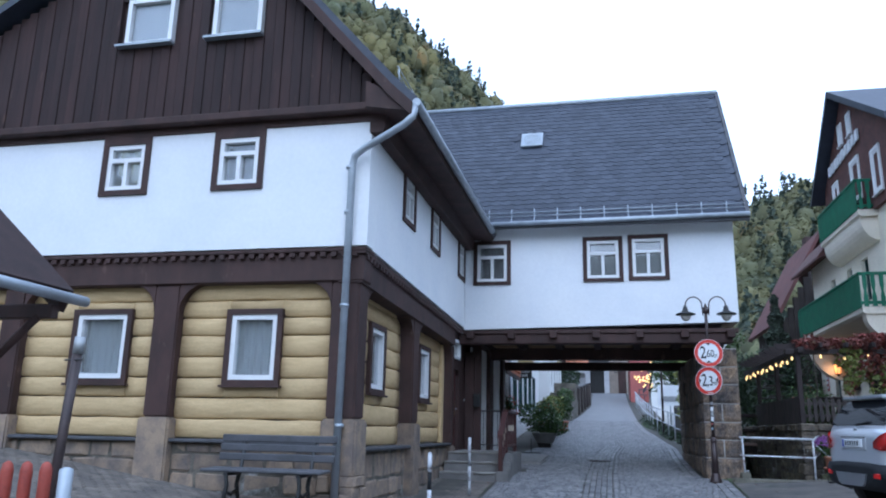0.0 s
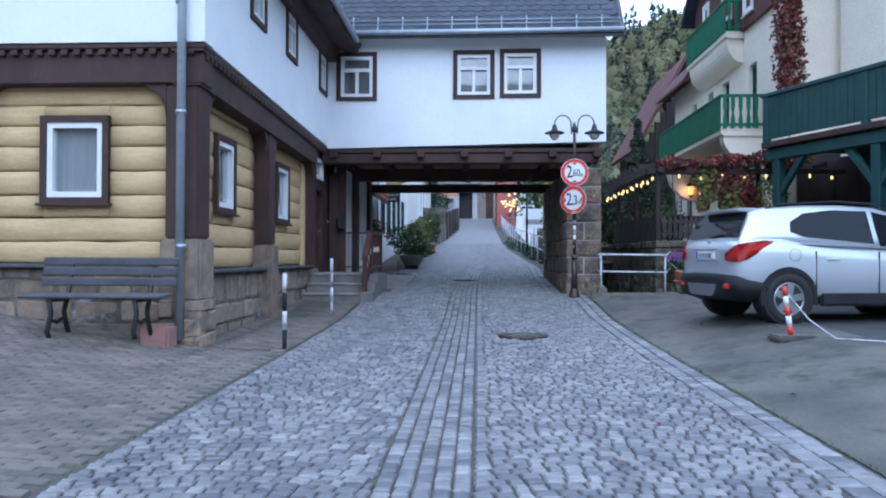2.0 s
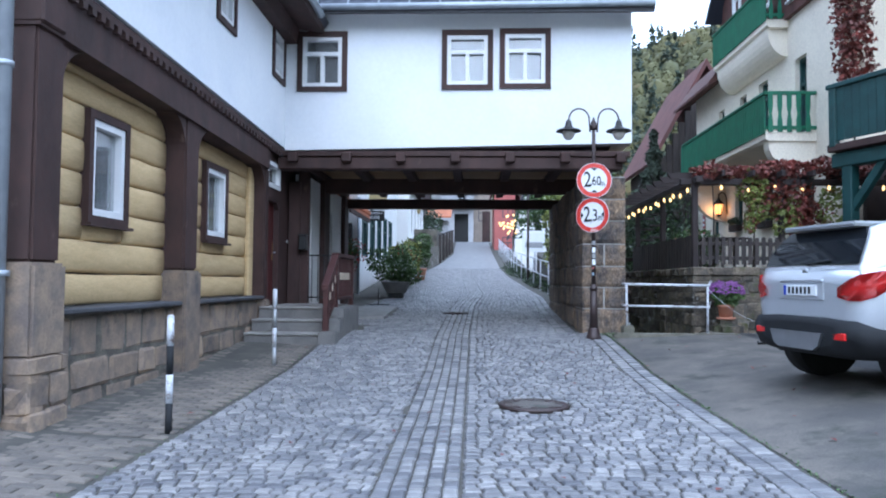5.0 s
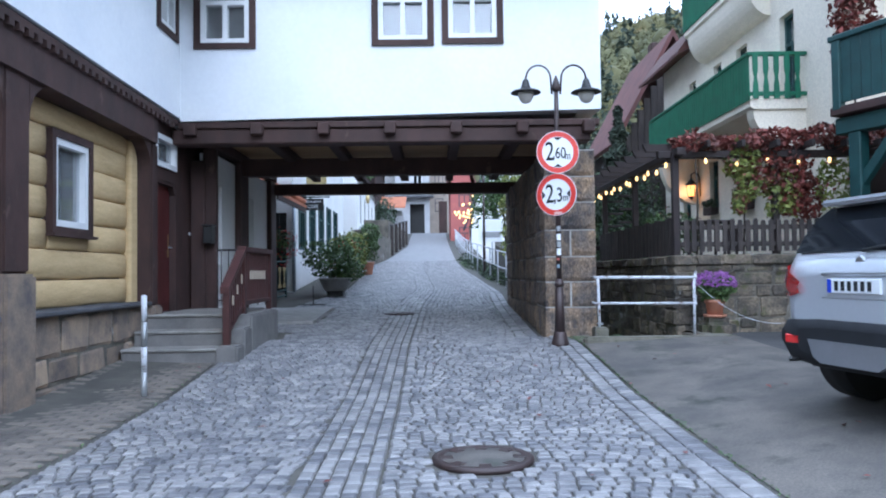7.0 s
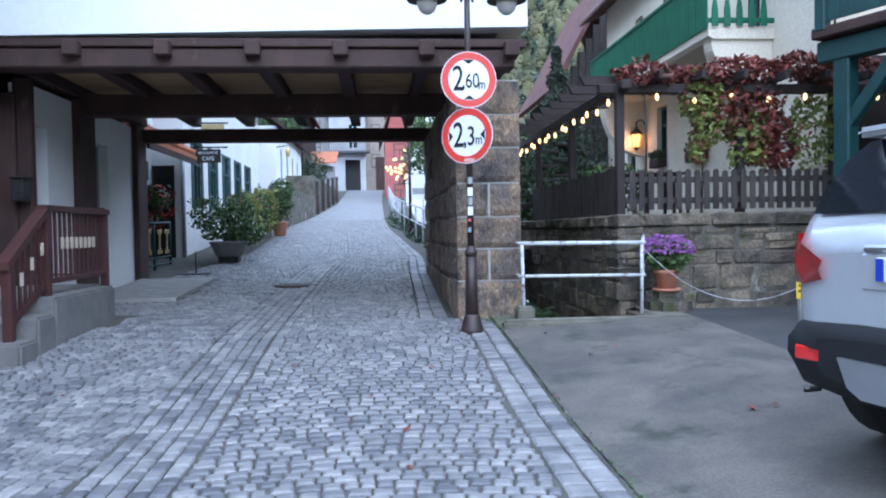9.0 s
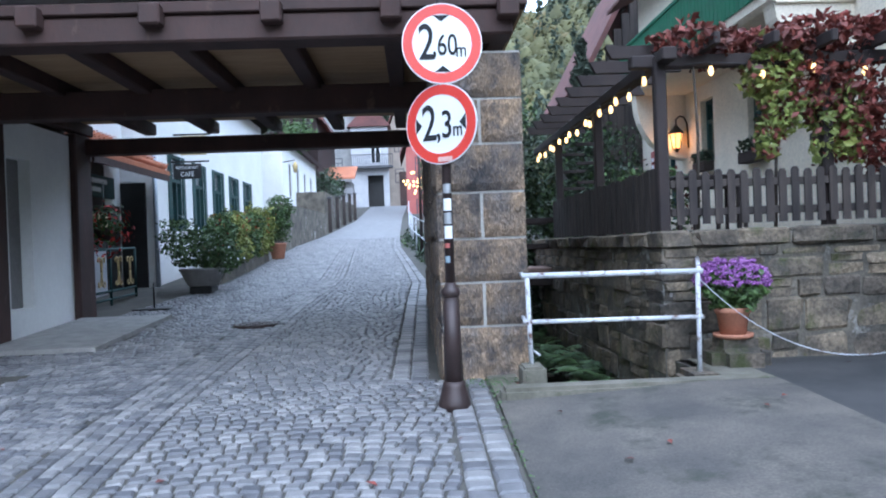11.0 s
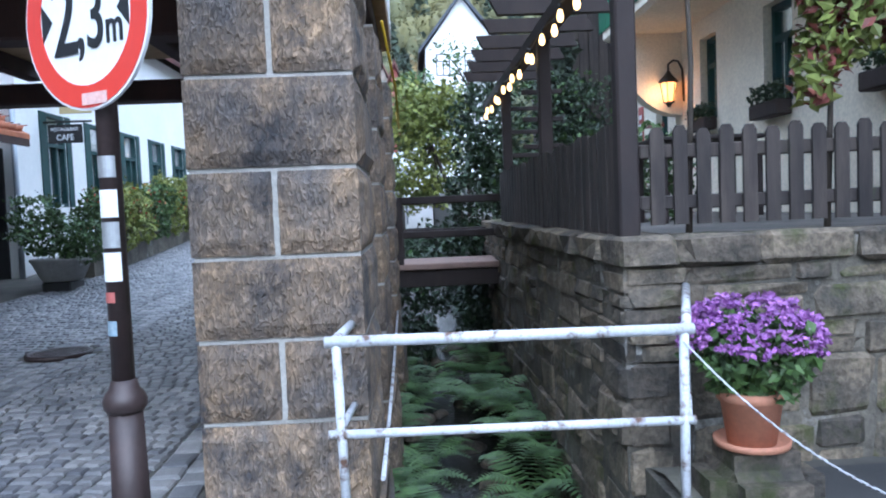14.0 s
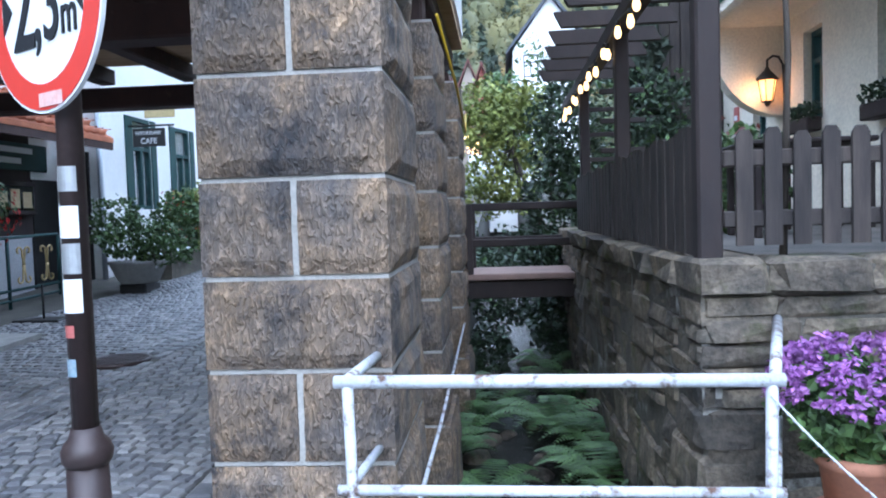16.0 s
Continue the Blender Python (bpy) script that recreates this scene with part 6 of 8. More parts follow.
# ---- shelter, leaning post and red pickets in the yard ----
sh = thing("shelter", (-5.8, 5.6, 0.2), "small dark wooden shelter with a gutter", "shelter")
part("roof", prism([(-4.95, 2.62), (-4.9, 2.7), (-6.8, 4.35), (-6.9, 4.25)], "y", 4.6, 6.1), BOARD, sh, "dark boarded roof")
part("bargeboard", prism([(-5.0, 2.5), (-4.95, 2.62), (-6.9, 4.25), (-6.9, 4.05)], "y", 6.0, 6.12), BEAM, sh)
part("gutter", tube([(-4.88, 4.5, 2.62), (-4.88, 6.25, 2.62)], 0.05, 10), ZINC, sh, "zinc gutter")
part("beam", soft_box(-6.6, -4.95, 5.9, 6.0, 2.42, 2.55, 0.01), BEAM, sh)
part("post", soft_box(-5.75, -5.6, 5.85, 6.0, 0.1, 2.5, 0.012), BEAM, sh)
part("brace", tube([(-5.62, 5.93, 1.95), (-5.1, 5.93, 2.45)], 0.045, 4), BEAM, sh)
lp = thing("leaning_post", (-4.5, 5.6, 0.3), "leaning grey post with a rusty foot and chain", "post")
part("shaft", tube([(-4.42, 5.5, 0.1), (-4.36, 5.5, 1.2), (-4.3, 5.5, 2.17)], 0.04, 12), IRON, lp)
part("cap", tube([(-4.305, 5.5, 2.05), (-4.298, 5.5, 2.19)], 0.044, 12), SIGNGREY, lp)
part("hook", tube([(-4.42, 5.5, 2.0), (-4.22, 5.45, 2.0)], 0.008, 6), BLACK, lp)
rf = thing("red_picket_fence", (-4.2, 5.0, 0.2), "low red-brown round-topped picket fence", "fence")
for k in range(4):
    x = -4.55 + k * 0.15
    part("picket", lathe([(0.045, 0.05), (0.045, 1.14), (0.035, 1.19), (0.01, 1.21)], 12, at=(x, 5.0 + 0.02 * k, 0)), mat("red_picket", (0.34, 0.06, 0.035), (0.26, 0.045, 0.03), 4, 0.6, 0.2, 40) if k == 0 else bpy.data.materials["red_picket"], rf)
part("grey_stub", lathe([(0.05, 0.05), (0.05, 1.16), (0.02, 1.18)], 12, at=(-3.88, 5.0, 0)), ZINC, rf)
part("rail", tube([(-4.6, 5.05, 0.8), (-3.85, 5.05, 0.8)], 0.03, 8), BEAM, rf)

# ---- bridge roof details ----
guard = part("snow_guard", tube([(-2.9, 17.9, 6.66), (3.2, 17.9, 6.68)], 0.012, 6), ZINC, bridge, "snow guard rail")
part("guard_bar", tube([(-2.9, 17.93, 6.76), (3.2, 17.93, 6.78)], 0.012, 6), ZINC, guard)
for x in np.arange(-2.8, 3.2, 0.56):
    part("guard_hook", tube([(x, 17.74, 6.44), (x, 17.8, 6.52), (x, 17.9, 6.64), (x, 17.9, 6.84)], 0.014, 6), ZINC, guard)
sl = (RG[1] - EV[1]) / (RG[0] - EV[0])
u = Vector((0, 1, sl)).normalized()


def on_roof(x, y, lift):
    nrm = Vector((0, -sl, 1)).normalized()
    return Vector((x, y, EV[1] + 0.1 + (y - EV[0]) * sl)) + nrm * lift


sky_c = on_roof(-1.92, 20.0, 0.03)
rot = Matrix(((1, 0, 0, 0), (0, u.y, -u.z, 0), (0, u.z, u.y, 0), (0, 0, 0, 1)))
b = soft_box(-0.3, 0.3, -0.33, 0.33, 0, 0.06, 0.01)
b.transform(Matrix.Translation(sky_c) @ rot)
skl = part("skylight", b, ZINC, bridge, "small zinc skylight")
b = box(bmesh.new(), -0.22, 0.22, -0.24, 0.24, 0.055, 0.066)
b.transform(Matrix.Translation(sky_c) @ rot)
part("pane", b, GLASS, skl)
# creek pipe along the piers
pipe = thing("cable_pipe", (2.95, 21, 0.4), "thin pale pipe along the pier foot", "pipe")
part("run", tube([(2.93, 18.3, 0.75), (2.92, 20, 0.72), (2.9, 24.4, 0.85)], 0.012, 6), WHITEPIPE, pipe)
cab = thing("loose_cable", (2.95, 22, 3), "loose yellowish cable hanging at the bridge house", "cable")
part("run", tube([(2.96, 20.2, 3.3), (3.02, 21.2, 3.0), (3.02, 22.5, 2.8), (2.98, 23.6, 3.1)], 0.01, 6), YELLOW, cab)

# ---- footbridge over the stream ----
fb = thing("footbridge", (3.5, 24.8, 1.25), "small footbridge with dull reddish deck and dark rails", "footbridge")
part("deck", soft_box(2.8, 4.25, 24.3, 25.4, 1.22, 1.30, 0.012), DECKTILE, fb, "dull reddish deck")
part("girder", soft_box(2.7, 4.25, 24.35, 24.5, 1.0, 1.21, 0.01), DARKWOOD, fb)
part("girder", soft_box(2.7, 4.25, 25.2, 25.35, 1.0, 1.21, 0.01), DARKWOOD, fb)
for y in (24.35, 25.35):
    for za in (1.62, 2.05):
        part("rail", soft_box(2.78, 4.3, y - 0.03, y + 0.03, za, za + 0.09, 0.01), DARKWOOD, fb)
    part("post", soft_box(2.9, 2.99, y - 0.045, y + 0.045, 1.2, 2.14, 0.01), DARKWOOD, fb)

# ---- stream ----
wv, wf = [], []
ys = np.linspace(17.68, 60, 140)
for j, y in enumerate(ys):
    for i, x in enumerate(np.linspace(2.73, 4.29, 14)):
        wv.append((x, y, -0.50 + 0.02 * (y - 18) + 0.018 * noise.noise((x * 5, y * 5, 0)) + 0.01 * noise.noise((x * 13, y * 13, 3))))
for j in range(len(ys) - 1):
    for i in range(13):
        wf.append((j * 14 + i, j * 14 + i + 1, (j + 1) * 14 + i + 1, (j + 1) * 14 + i))
wm = bpy.data.meshes.new("water")
wm.from_pydata(wv, [], wf)
wm.materials.append(WATER)
for p in wm.polygons:
    p.use_smooth = True
tagged(new("water", wm), "shallow dark stream with ripples", "stream", "", "structure")


def fern(x, y, z, size, sd, n=13):
    """A fern: arching fronds with paired leaflets."""
    r = random.Random(sd)
    f = thing("fern", (x, y, z), "green fern growing on the stream bank", "fern", "ferns in the stream bed")
    v, q = [], []
    for k in range(n):
        a, ln, rise = k * math.tau / n + r.uniform(-0.3, 0.3), size * r.uniform(0.7, 1.15), r.uniform(0.5, 1.0)
        dx, dy = math.cos(a), math.sin(a)
        for i in range(1, 20):
            t = i / 20
            c = Vector((dx * ln * t, dy * ln * t, size * rise * (1.5 * t - 1.45 * t * t)))
            w = 0.24 * ln * math.sin(math.pi * min(1, t * 1.0 + 0.12)) * (1 - 0.25 * t)
            th = ln * 0.022
            for sg in (-1, 1):
                e = c + Vector((-dy * sg * w + dx * w * 0.35, dx * sg * w + dy * w * 0.35, -0.12 * w))
                o = len(v)
                along_ = Vector((dx, dy, 0)) * th
                v.extend([tuple(c - along_), tuple(c.lerp(e, 0.6) - along_ * 0.9), tuple(e), tuple(c.lerp(e, 0.6) + along_ * 0.9 + Vector((0, 0, 0.004))), tuple(c + along_)])
                q.append((o, o + 1, o + 2, o + 3, o + 4))
    me = bpy.data.meshes.new("frond")
    me.from_pydata(v, [], q)
    me.materials.append(FERN)
    ob = new("frond", me)
    ob.parent = f
    tagged(ob, kind="stuff")
    return f


for k in range(26):
    side_ = k % 2
    fern((3.95 if side_ else 3.0) + rng.uniform(-0.22, 0.18), 18.3 + k * 0.27 + rng.uniform(-0.1, 0.1), -0.35 + rng.uniform(0, 0.35), rng.uniform(0.48, 0.8), 100 + k)

for k in range(46):
    x, y, w = rng.uniform(2.85, 4.15), rng.uniform(18.5, 27), rng.uniform(0.05, 0.16)
    b = bmesh.new()
    bmesh.ops.create_icosphere(b, subdivisions=2, radius=1.0)
    for v in b.verts:
        v.co = Vector((v.co.x * w * 1.3, v.co.y * w, v.co.z * w * 0.6)) * (1 + 0.25 * noise.noise(v.co * 1.5 + Vector((k, 0, 0))))
    b.transform(Matrix.Translation((x, y, -0.5 + 0.02 * (y - 18))) @ pose(0, 0, 0, 0, 0, k * 47))
    solid("stream_stone", b, WALLSTONE, "rounded wet stone lying in the stream bed", "stone", kind="", group="stones in the stream")

# ---- plants along the pergola and stream ----
def shrub(name, label, clumps, size, material, at, category="shrub", trunk=None, sd=1, extra=None):
    """A plant of leafy clumps (centre, radii, count) with an optional stem."""
    s = thing(name, at, label, category)
    pts = np.concatenate([blob(c, r, n, sd * 31 + i) for i, (c, r, n) in enumerate(clumps)])
    tagged(leaves("foliage", pts, size, material, s, "", 0.3, "", sd), kind="stuff")
    if trunk:
        part("trunk", tube(trunk, 0.09, 8, r1=0.03), BARK, s, "grey-brown trunk")
        for c, r, n in clumps[:6]:
            part("limb", tube([trunk[-1], ((trunk[-1][0] + c[0]) / 2, (trunk[-1][1] + c[1]) / 2, (trunk[-1][2] + c[2]) / 2 + 0.1), c], 0.03, 6, r1=0.008), BARK, s)
    else:
        part("stem", tube([(clumps[0][0][0], clumps[0][0][1], at[2]), (clumps[0][0][0] + 0.03, clumps[0][0][1], (at[2] + clumps[0][0][2]) / 2), clumps[0][0]], 0.018, 6, r1=0.01), BARK, s, "thin woody stem")
    if extra:
        m2, n2, sz, lab = extra
        c2 = np.concatenate([blob(c, [q * 1.04 for q in r], n2, sd * 77 + i, 0.95) for i, (c, r, n) in enumerate(clumps)])
        tagged(leaves("blossom", c2, sz, m2, s, lab, 0.5, "", sd + 5), kind="stuff")
    return s


rg = np.random.RandomState(21)
shrub("virginia_creeper", "autumn-red creeper trailing over the pergola", [((4.6 + 0.42 * k, 19.05 + 0.2 * rg.uniform(-1, 1), 3.66 + 0.1 * rg.uniform(-1, 1)), (0.36, 0.35, 0.16), 420) for k in range(8)] + [((5.75, 19.0, 3.2), (0.42, 0.3, 0.42), 900), ((6.2, 19.0, 3.0), (0.4, 0.3, 0.55), 900), ((6.5, 19.1, 2.7), (0.3, 0.25, 0.4), 500)], 0.085, LEAF_R, (5.6, 19.0, 1.78), "creeper", sd=2)
shrub("hanging_vine", "green vine with reddish leaves hanging from the pergola", [((5.35, 18.85, 3.3), (0.3, 0.2, 0.3), 420), ((5.45, 18.85, 2.95), (0.2, 0.16, 0.3), 260), ((5.3, 18.85, 2.65), (0.12, 0.12, 0.22), 110), ((6.0, 18.88, 2.8), (0.3, 0.18, 0.4), 420), ((6.9, 18.9, 2.9), (0.35, 0.18, 0.5), 500)], 0.085, LEAF_Y, (5.5, 18.85, 1.78), "creeper", sd=3, extra=(LEAF_R, 60, 0.08, "reddened leaves"))
shrub("ivy_bush", "dark ivy covering a stump beside the footbridge", [((4.2, 26.6, 2.0), (0.55, 0.5, 0.9), 2200), ((4.35, 26.9, 3.2), (0.55, 0.5, 0.8), 1900), ((4.0, 26.2, 1.3), (0.4, 0.4, 0.5), 900)], 0.09, IVY, (4.2, 26.6, 0.9), sd=4)
# Ivy on the right wall; left clumps added to block the sky's reflection.
shrub("ivy_bush", "dark ivy over the stream wall, left clumps added against sky reflection", [((4.0, 26.0, 0.5), (0.3, 0.9, 0.5), 1500), ((3.3, 27.5, 0.8), (0.5, 0.8, 0.6), 1300), ((3.1, 26.2, 0.0), (0.35, 0.7, 0.45), 900), ((3.6, 28.8, 0.9), (0.8, 0.7, 0.9), 1500)], 0.09, IVY, (3.9, 26.0, -0.2), sd=14)
shrub("garden_tree", "young garden tree with yellow-green autumn leaves", [((3.2 + rg.uniform(-0.65, 0.9), 31 + rg.uniform(-0.8, 0.8), 3.2 + rg.uniform(-1.3, 1.5)), (0.5, 0.5, 0.42), 380) for k in range(15)], 0.11, LEAF_Y, (3.5, 31, 1.2), "tree", [(4.4, 31, 0.9), (4.1, 31, 2.0), (3.6, 31, 3.3)], 5)
shrub("garden_tree", "slim tree with sparse pale green leaves", [((4.6 + rg.uniform(-0.7, 0.7), 34 + rg.uniform(-0.8, 0.8), 4.6 + rg.uniform(-1.6, 1.6)), (0.4, 0.4, 0.4), 90) for k in range(12)], 0.11, LEAF, (4.6, 34, 1.4), "tree", [(4.6, 34, 1.2), (4.6, 34, 3.0), (4.65, 34, 5.0)], 6)
shrub("hedge", "dark mixed shrubs behind the pergola", [((5.0 + 0.75 * k + 0.2 * rg.uniform(-1, 1), 26.5 + rg.uniform(-1, 1.5), 2.3 + 0.2 * rg.uniform(-1, 1)), (0.65, 0.7, 0.7), 950) for k in range(3)] + [((5.3 + 0.7 * k, 29.6, 3.2), (0.8, 0.7, 1.3), 950) for k in range(3)], 0.1, IVY, (6, 28, 1.78), "hedge", sd=7, extra=(LEAF, 260, 0.1, "lighter leaves"))
shrub("climbing_rose", "green climber on the terrace side", [((5.3, 23.2, 2.3), (0.35, 0.55, 0.5), 800), ((5.5, 22.2, 2.25), (0.35, 0.5, 0.5), 500)], 0.08, LEAF, (5.3, 23, 1.78), "climber", sd=8, extra=(LEAF_R, 40, 0.08, "reddened leaves"))
# conifer
con = thing("conifer", (6.2, 30.3, 1.8), "dark green garden conifer behind the pergola", "tree")
part("trunk", tube([(6.2, 30.3, 1.7), (6.2, 30.3, 6.6)], 0.1, 8, r1=0.02), BARK, con)
cp = []
for k in range(1700):
    t = rg.uniform(0, 1)
    a, q = rg.uniform(0, math.tau), (1.25 * (1 - t) + 0.06) * rg.uniform(0.5, 1.0) * (0.75 + 0.25 * math.sin(t * 40))
    cp.append((6.2 + q * math.cos(a), 30.3 + q * math.sin(a), 2.1 + 4.6 * t - 0.15 * q))
tagged(leaves("needles", cp, 0.2, CONIFER, con, "dark needles", 0.0, "", 3), kind="stuff")
shrub("wall_creeper", "dark red creeper climbing the cream wall", [((7.5, 19.35, 5.3 + 0.55 * k), (0.35, 0.35, 0.42), 520) for k in range(7)], 0.1, LEAF_R, (7.5, 19.4, 4.2), "creeper", sd=9)
# terrace furniture
for x, y in ((5.6, 21.4), (6.4, 23.0)):
    t = thing("garden_table", (x, y, 1.78), "dark garden table on the terrace", "table", "terrace tables")
    part("top", soft_box(x - 0.45, x + 0.45, y - 0.4, y + 0.4, 2.46, 2.5, 0.01), DARKWOOD, t)
    for dx in (-0.38, 0.38):
        for dy in (-0.33, 0.33):
            part("leg", soft_box(x + dx - 0.025, x + dx + 0.025, y + dy - 0.025, y + dy + 0.025, 1.78, 2.46, 0.006), DARKWOOD, t)

# ---- planters and flowers up the lane ----
def tub(x, y, z, r, h, label, clumps, m, sd, extra=None, potm=CONCRETE):
    t = thing("planter", (x, y, z), label, "planter")
    part("tub", lathe([(r * 0.6, z), (r * 0.7, z + 0.05), (r * 0.95, z + h - 0.05), (r, z + h - 0.04), (r, z + h), (r * 0.9, z + h), (r * 0.85, z + h - 0.05)], 20, at=(x, y, 0)), potm, t, "tapered tub")
    pts = np.concatenate([blob(c, q, n, sd * 13 + i) for i, (c, q, n) in enumerate(clumps)])
    tagged(leaves("foliage", pts, 0.075, m, t, "", 0.3, "", sd), kind="stuff")
    if extra:
        pts = np.concatenate([blob(c, q, extra[1], sd * 17 + i, 0.95) for i, (c, q, n) in enumerate(clumps)])
        tagged(leaves("blossom", pts, 0.05, extra[0], t, "", 0.5, "", sd), kind="stuff")


gz0 = ground_z(-2.2, 26.4)
solid("tub_block", soft_box(-2.4, -1.98, 26.2, 26.7, gz0 - 0.05, gz0 + 0.13, 0.02), BLACK, "dark block under the stone tub", "block", kind="")
tub(-2.2, 26.45, gz0 + 0.13, 0.44, 0.34, "grey stone tub with a spreading leafy shrub", [((-2.35, 26.6, gz0 + 0.82), (0.58, 0.6, 0.34), 1100), ((-2.75, 26.9, gz0 + 1.12), (0.42, 0.45, 0.36), 600), ((-1.85, 26.35, gz0 + 0.62), (0.42, 0.35, 0.26), 500), ((-2.0, 26.6, gz0 + 0.8), (0.4, 0.4, 0.3), 400)], LEAF, 31, (SIGNWHITE, 30), PALESTONE)
low = solid("wall_flowerbed", prism([(27.6, 0.9), (33.2, 1.3), (33.2, 2.05), (27.6, 1.62)], "x", -2.55, -2.2), MORTAR_D, "low stone wall under the flower boxes", "wall")
for k in range(6):
    y = 28.05 + 0.93 * k
    z = 1.66 + 0.077 * (y - 27.6)
    fbx = thing("flower_box", (-2.37, y, z), "flower box full of geraniums on the low wall", "flower box", "flower boxes along the cafe")
    part("box", soft_box(-2.53, -2.2, y - 0.43, y + 0.43, z, z + 0.22, 0.02), TERRACOTTA if k % 3 == 0 else BEAM, fbx)
    pts = np.concatenate([blob((-2.33 + 0.1 * rg.uniform(-1, 1), y + dy, z + 0.42 + 0.12 * rg.uniform(-1, 1)), (0.36, 0.34, 0.42), 560, 200 + k * 3 + i) for i, dy in enumerate((-0.28, 0.26))] + [blob((-2.12, y, z - 0.02), (0.14, 0.45, 0.3), 300, 300 + k)])
    tagged(leaves("foliage", pts, 0.085, LEAF_Y if k % 3 else LEAF, fbx, "", 0.3, "", 40 + k), kind="stuff")
    tagged(leaves("blossom", np.concatenate([blob((-2.3, y + dy, z + 0.44), (0.38, 0.36, 0.4), 22, 400 + k * 3 + i, 0.95) for i, dy in enumerate((-0.28, 0.26))]), 0.06, REDFLOWER if k % 2 == 0 else ORANGETILE, fbx, "", 0.3, "", 60 + k), kind="stuff")
gz1 = ground_z(-1.95, 33.5)
tub(-2.0, 33.5, gz1, 0.26, 0.45, "terracotta pot with a tall leafy bush", [((-1.98, 33.5, gz1 + 1.0), (0.42, 0.42, 0.5), 1300), ((-1.9, 33.5, gz1 + 1.45), (0.36, 0.36, 0.4), 900), ((-2.15, 33.6, gz1 + 0.8), (0.3, 0.3, 0.3), 300)], LEAF, 33, None, TERRACOTTA)
# hanging geraniums at the shop
hg = thing("hanging_basket", (-3.25, 24.4, 2.3), "hanging basket of red geraniums by the shop", "hanging basket")
part("basket", lathe([(0.06, 2.02), (0.16, 2.1), (0.19, 2.22), (0.17, 2.22)], 14, at=(-3.25, 24.5, 0)), BEAM, hg)
part("hanger", tube([(-3.25, 24.5, 2.2), (-3.25, 24.5, 3.0)], 0.008, 5), BLACK, hg)
tagged(leaves("foliage", blob((-3.25, 24.5, 2.3), (0.36, 0.36, 0.35), 450, 71), 0.07, LEAF, hg, "", 0.2, "", 71), kind="stuff")
tagged(leaves("blossom", blob((-3.2, 24.45, 2.2), (0.36, 0.36, 0.45), 150, 72, 0.9), 0.07, REDFLOWER, hg, "red blossoms", 0.2, "", 72), kind="stuff")
# green railing with gilt scrolls
GOLD = mat("gilt_scroll", (0.62, 0.48, 0.24), (0.5, 0.38, 0.18), 5, 0.45, 0.1, 50, metal=0.6)
gate = thing("scroll_railing", (-3.5, 25.3, 0.85), "green metal railing with gilt scrolls at the shop", "railing")
for z in (0.98, 1.12, 1.86):
    part("rail", tube([(-3.5, 24.15, z), (-3.5, 26.5, z + 0.05)], 0.022, 8), TEAL, gate)
for y in (24.15, 25.3, 26.5):
    part("post", tube([(-3.5, y, 0.8), (-3.5, y, 1.9)], 0.025, 8), TEAL, gate)
for y in (24.3, 24.85, 25.6, 26.15):
    for sg in (-1, 1):
        for ud in (-1, 1):
            pts = [(0.012, 0.0), (0.016, 0.08), (0.03, 0.16)] + [(0.1 + q * math.cos(a), 0.2 + q * math.sin(a)) for a, q in zip(np.linspace(math.pi, -1.1, 9), np.linspace(0.07, 0.03, 9))]
            part("scroll", tube([(-3.47, y + sg * p, 1.49 + ud * w) for p, w in pts], 0.014, 6), GOLD, gate, "gilt scroll")
# shop sign lettering and hanging signs
for k in range(2):
    part("text_bar", box(bmesh.new(), -4.218, -4.212, 25.3 + 0.2 * k, 27.1 - 0.3 * k, 3.2 - 0.17 * k, 3.29 - 0.17 * k), SIGNWHITE, shop)
hs = thing("hanging_sign", (-3.1, 29.1, 3.3), "dark hanging sign with pale lettering on an iron arm", "sign")
part("arm", tube([(-3.6, 29.1, 3.85), (-2.7, 29.1, 3.85)], 0.02, 8), BLACK, hs)
board = part("board", soft_box(-3.5, -2.88, 29.08, 29.12, 3.46, 3.8, 0.008), BLACK, hs, "nearly black board")
for txt, z, sz in (("RESTAURANT", 3.71, 0.09), ("CAFE", 3.56, 0.15)):
    b = text_bm(txt, sz, 0.9)
    b.transform(Matrix.Translation((-3.19, 29.076, z)))
    part("lettering", b, SIGNWHITE, board, "pale lettering")
hs2 = thing("hanging_sign", (-3.1, 29.5, 3.9), "yellow hanging sign board beside the cafe", "sign")
part("arm", tube([(-3.6, 29.5, 4.53), (-2.75, 29.5, 4.53)], 0.02, 8), BLACK, hs2)
part("board", soft_box(-3.45, -2.85, 29.48, 29.52, 4.05, 4.5, 0.008), mat("straw_sign", (0.62, 0.5, 0.26), (0.52, 0.42, 0.2), 4, 0.6, 0.1, 40), hs2, "straw-coloured board")
st = thing("sign_stand", (-2.45, 24.4, 0.85), "dark flat stand foot before the shop", "sign stand")
part("foot", soft_box(-2.75, -2.15, 24.2, 24.55, 0.84, 0.875, 0.01), BLACK, st)
part("stem", tube([(-2.45, 24.4, 0.87), (-2.45, 24.4, 1.3)], 0.014, 6), BLACK, st)
wl = thing("wall_lantern", (-3.0, 41.8, 4.8), "old brass lantern on the white cottage", "lantern")
part("arm", tube([(-3.2, 42.2, 5.3), (-2.7, 42.0, 5.35)], 0.02, 6), BLACK, wl)
part("lamp_glass", lathe([(0.06, 4.85), (0.11, 5.12), (0.04, 5.28)], 6, at=(-2.7, 42.0, 0)), GOLD, wl)
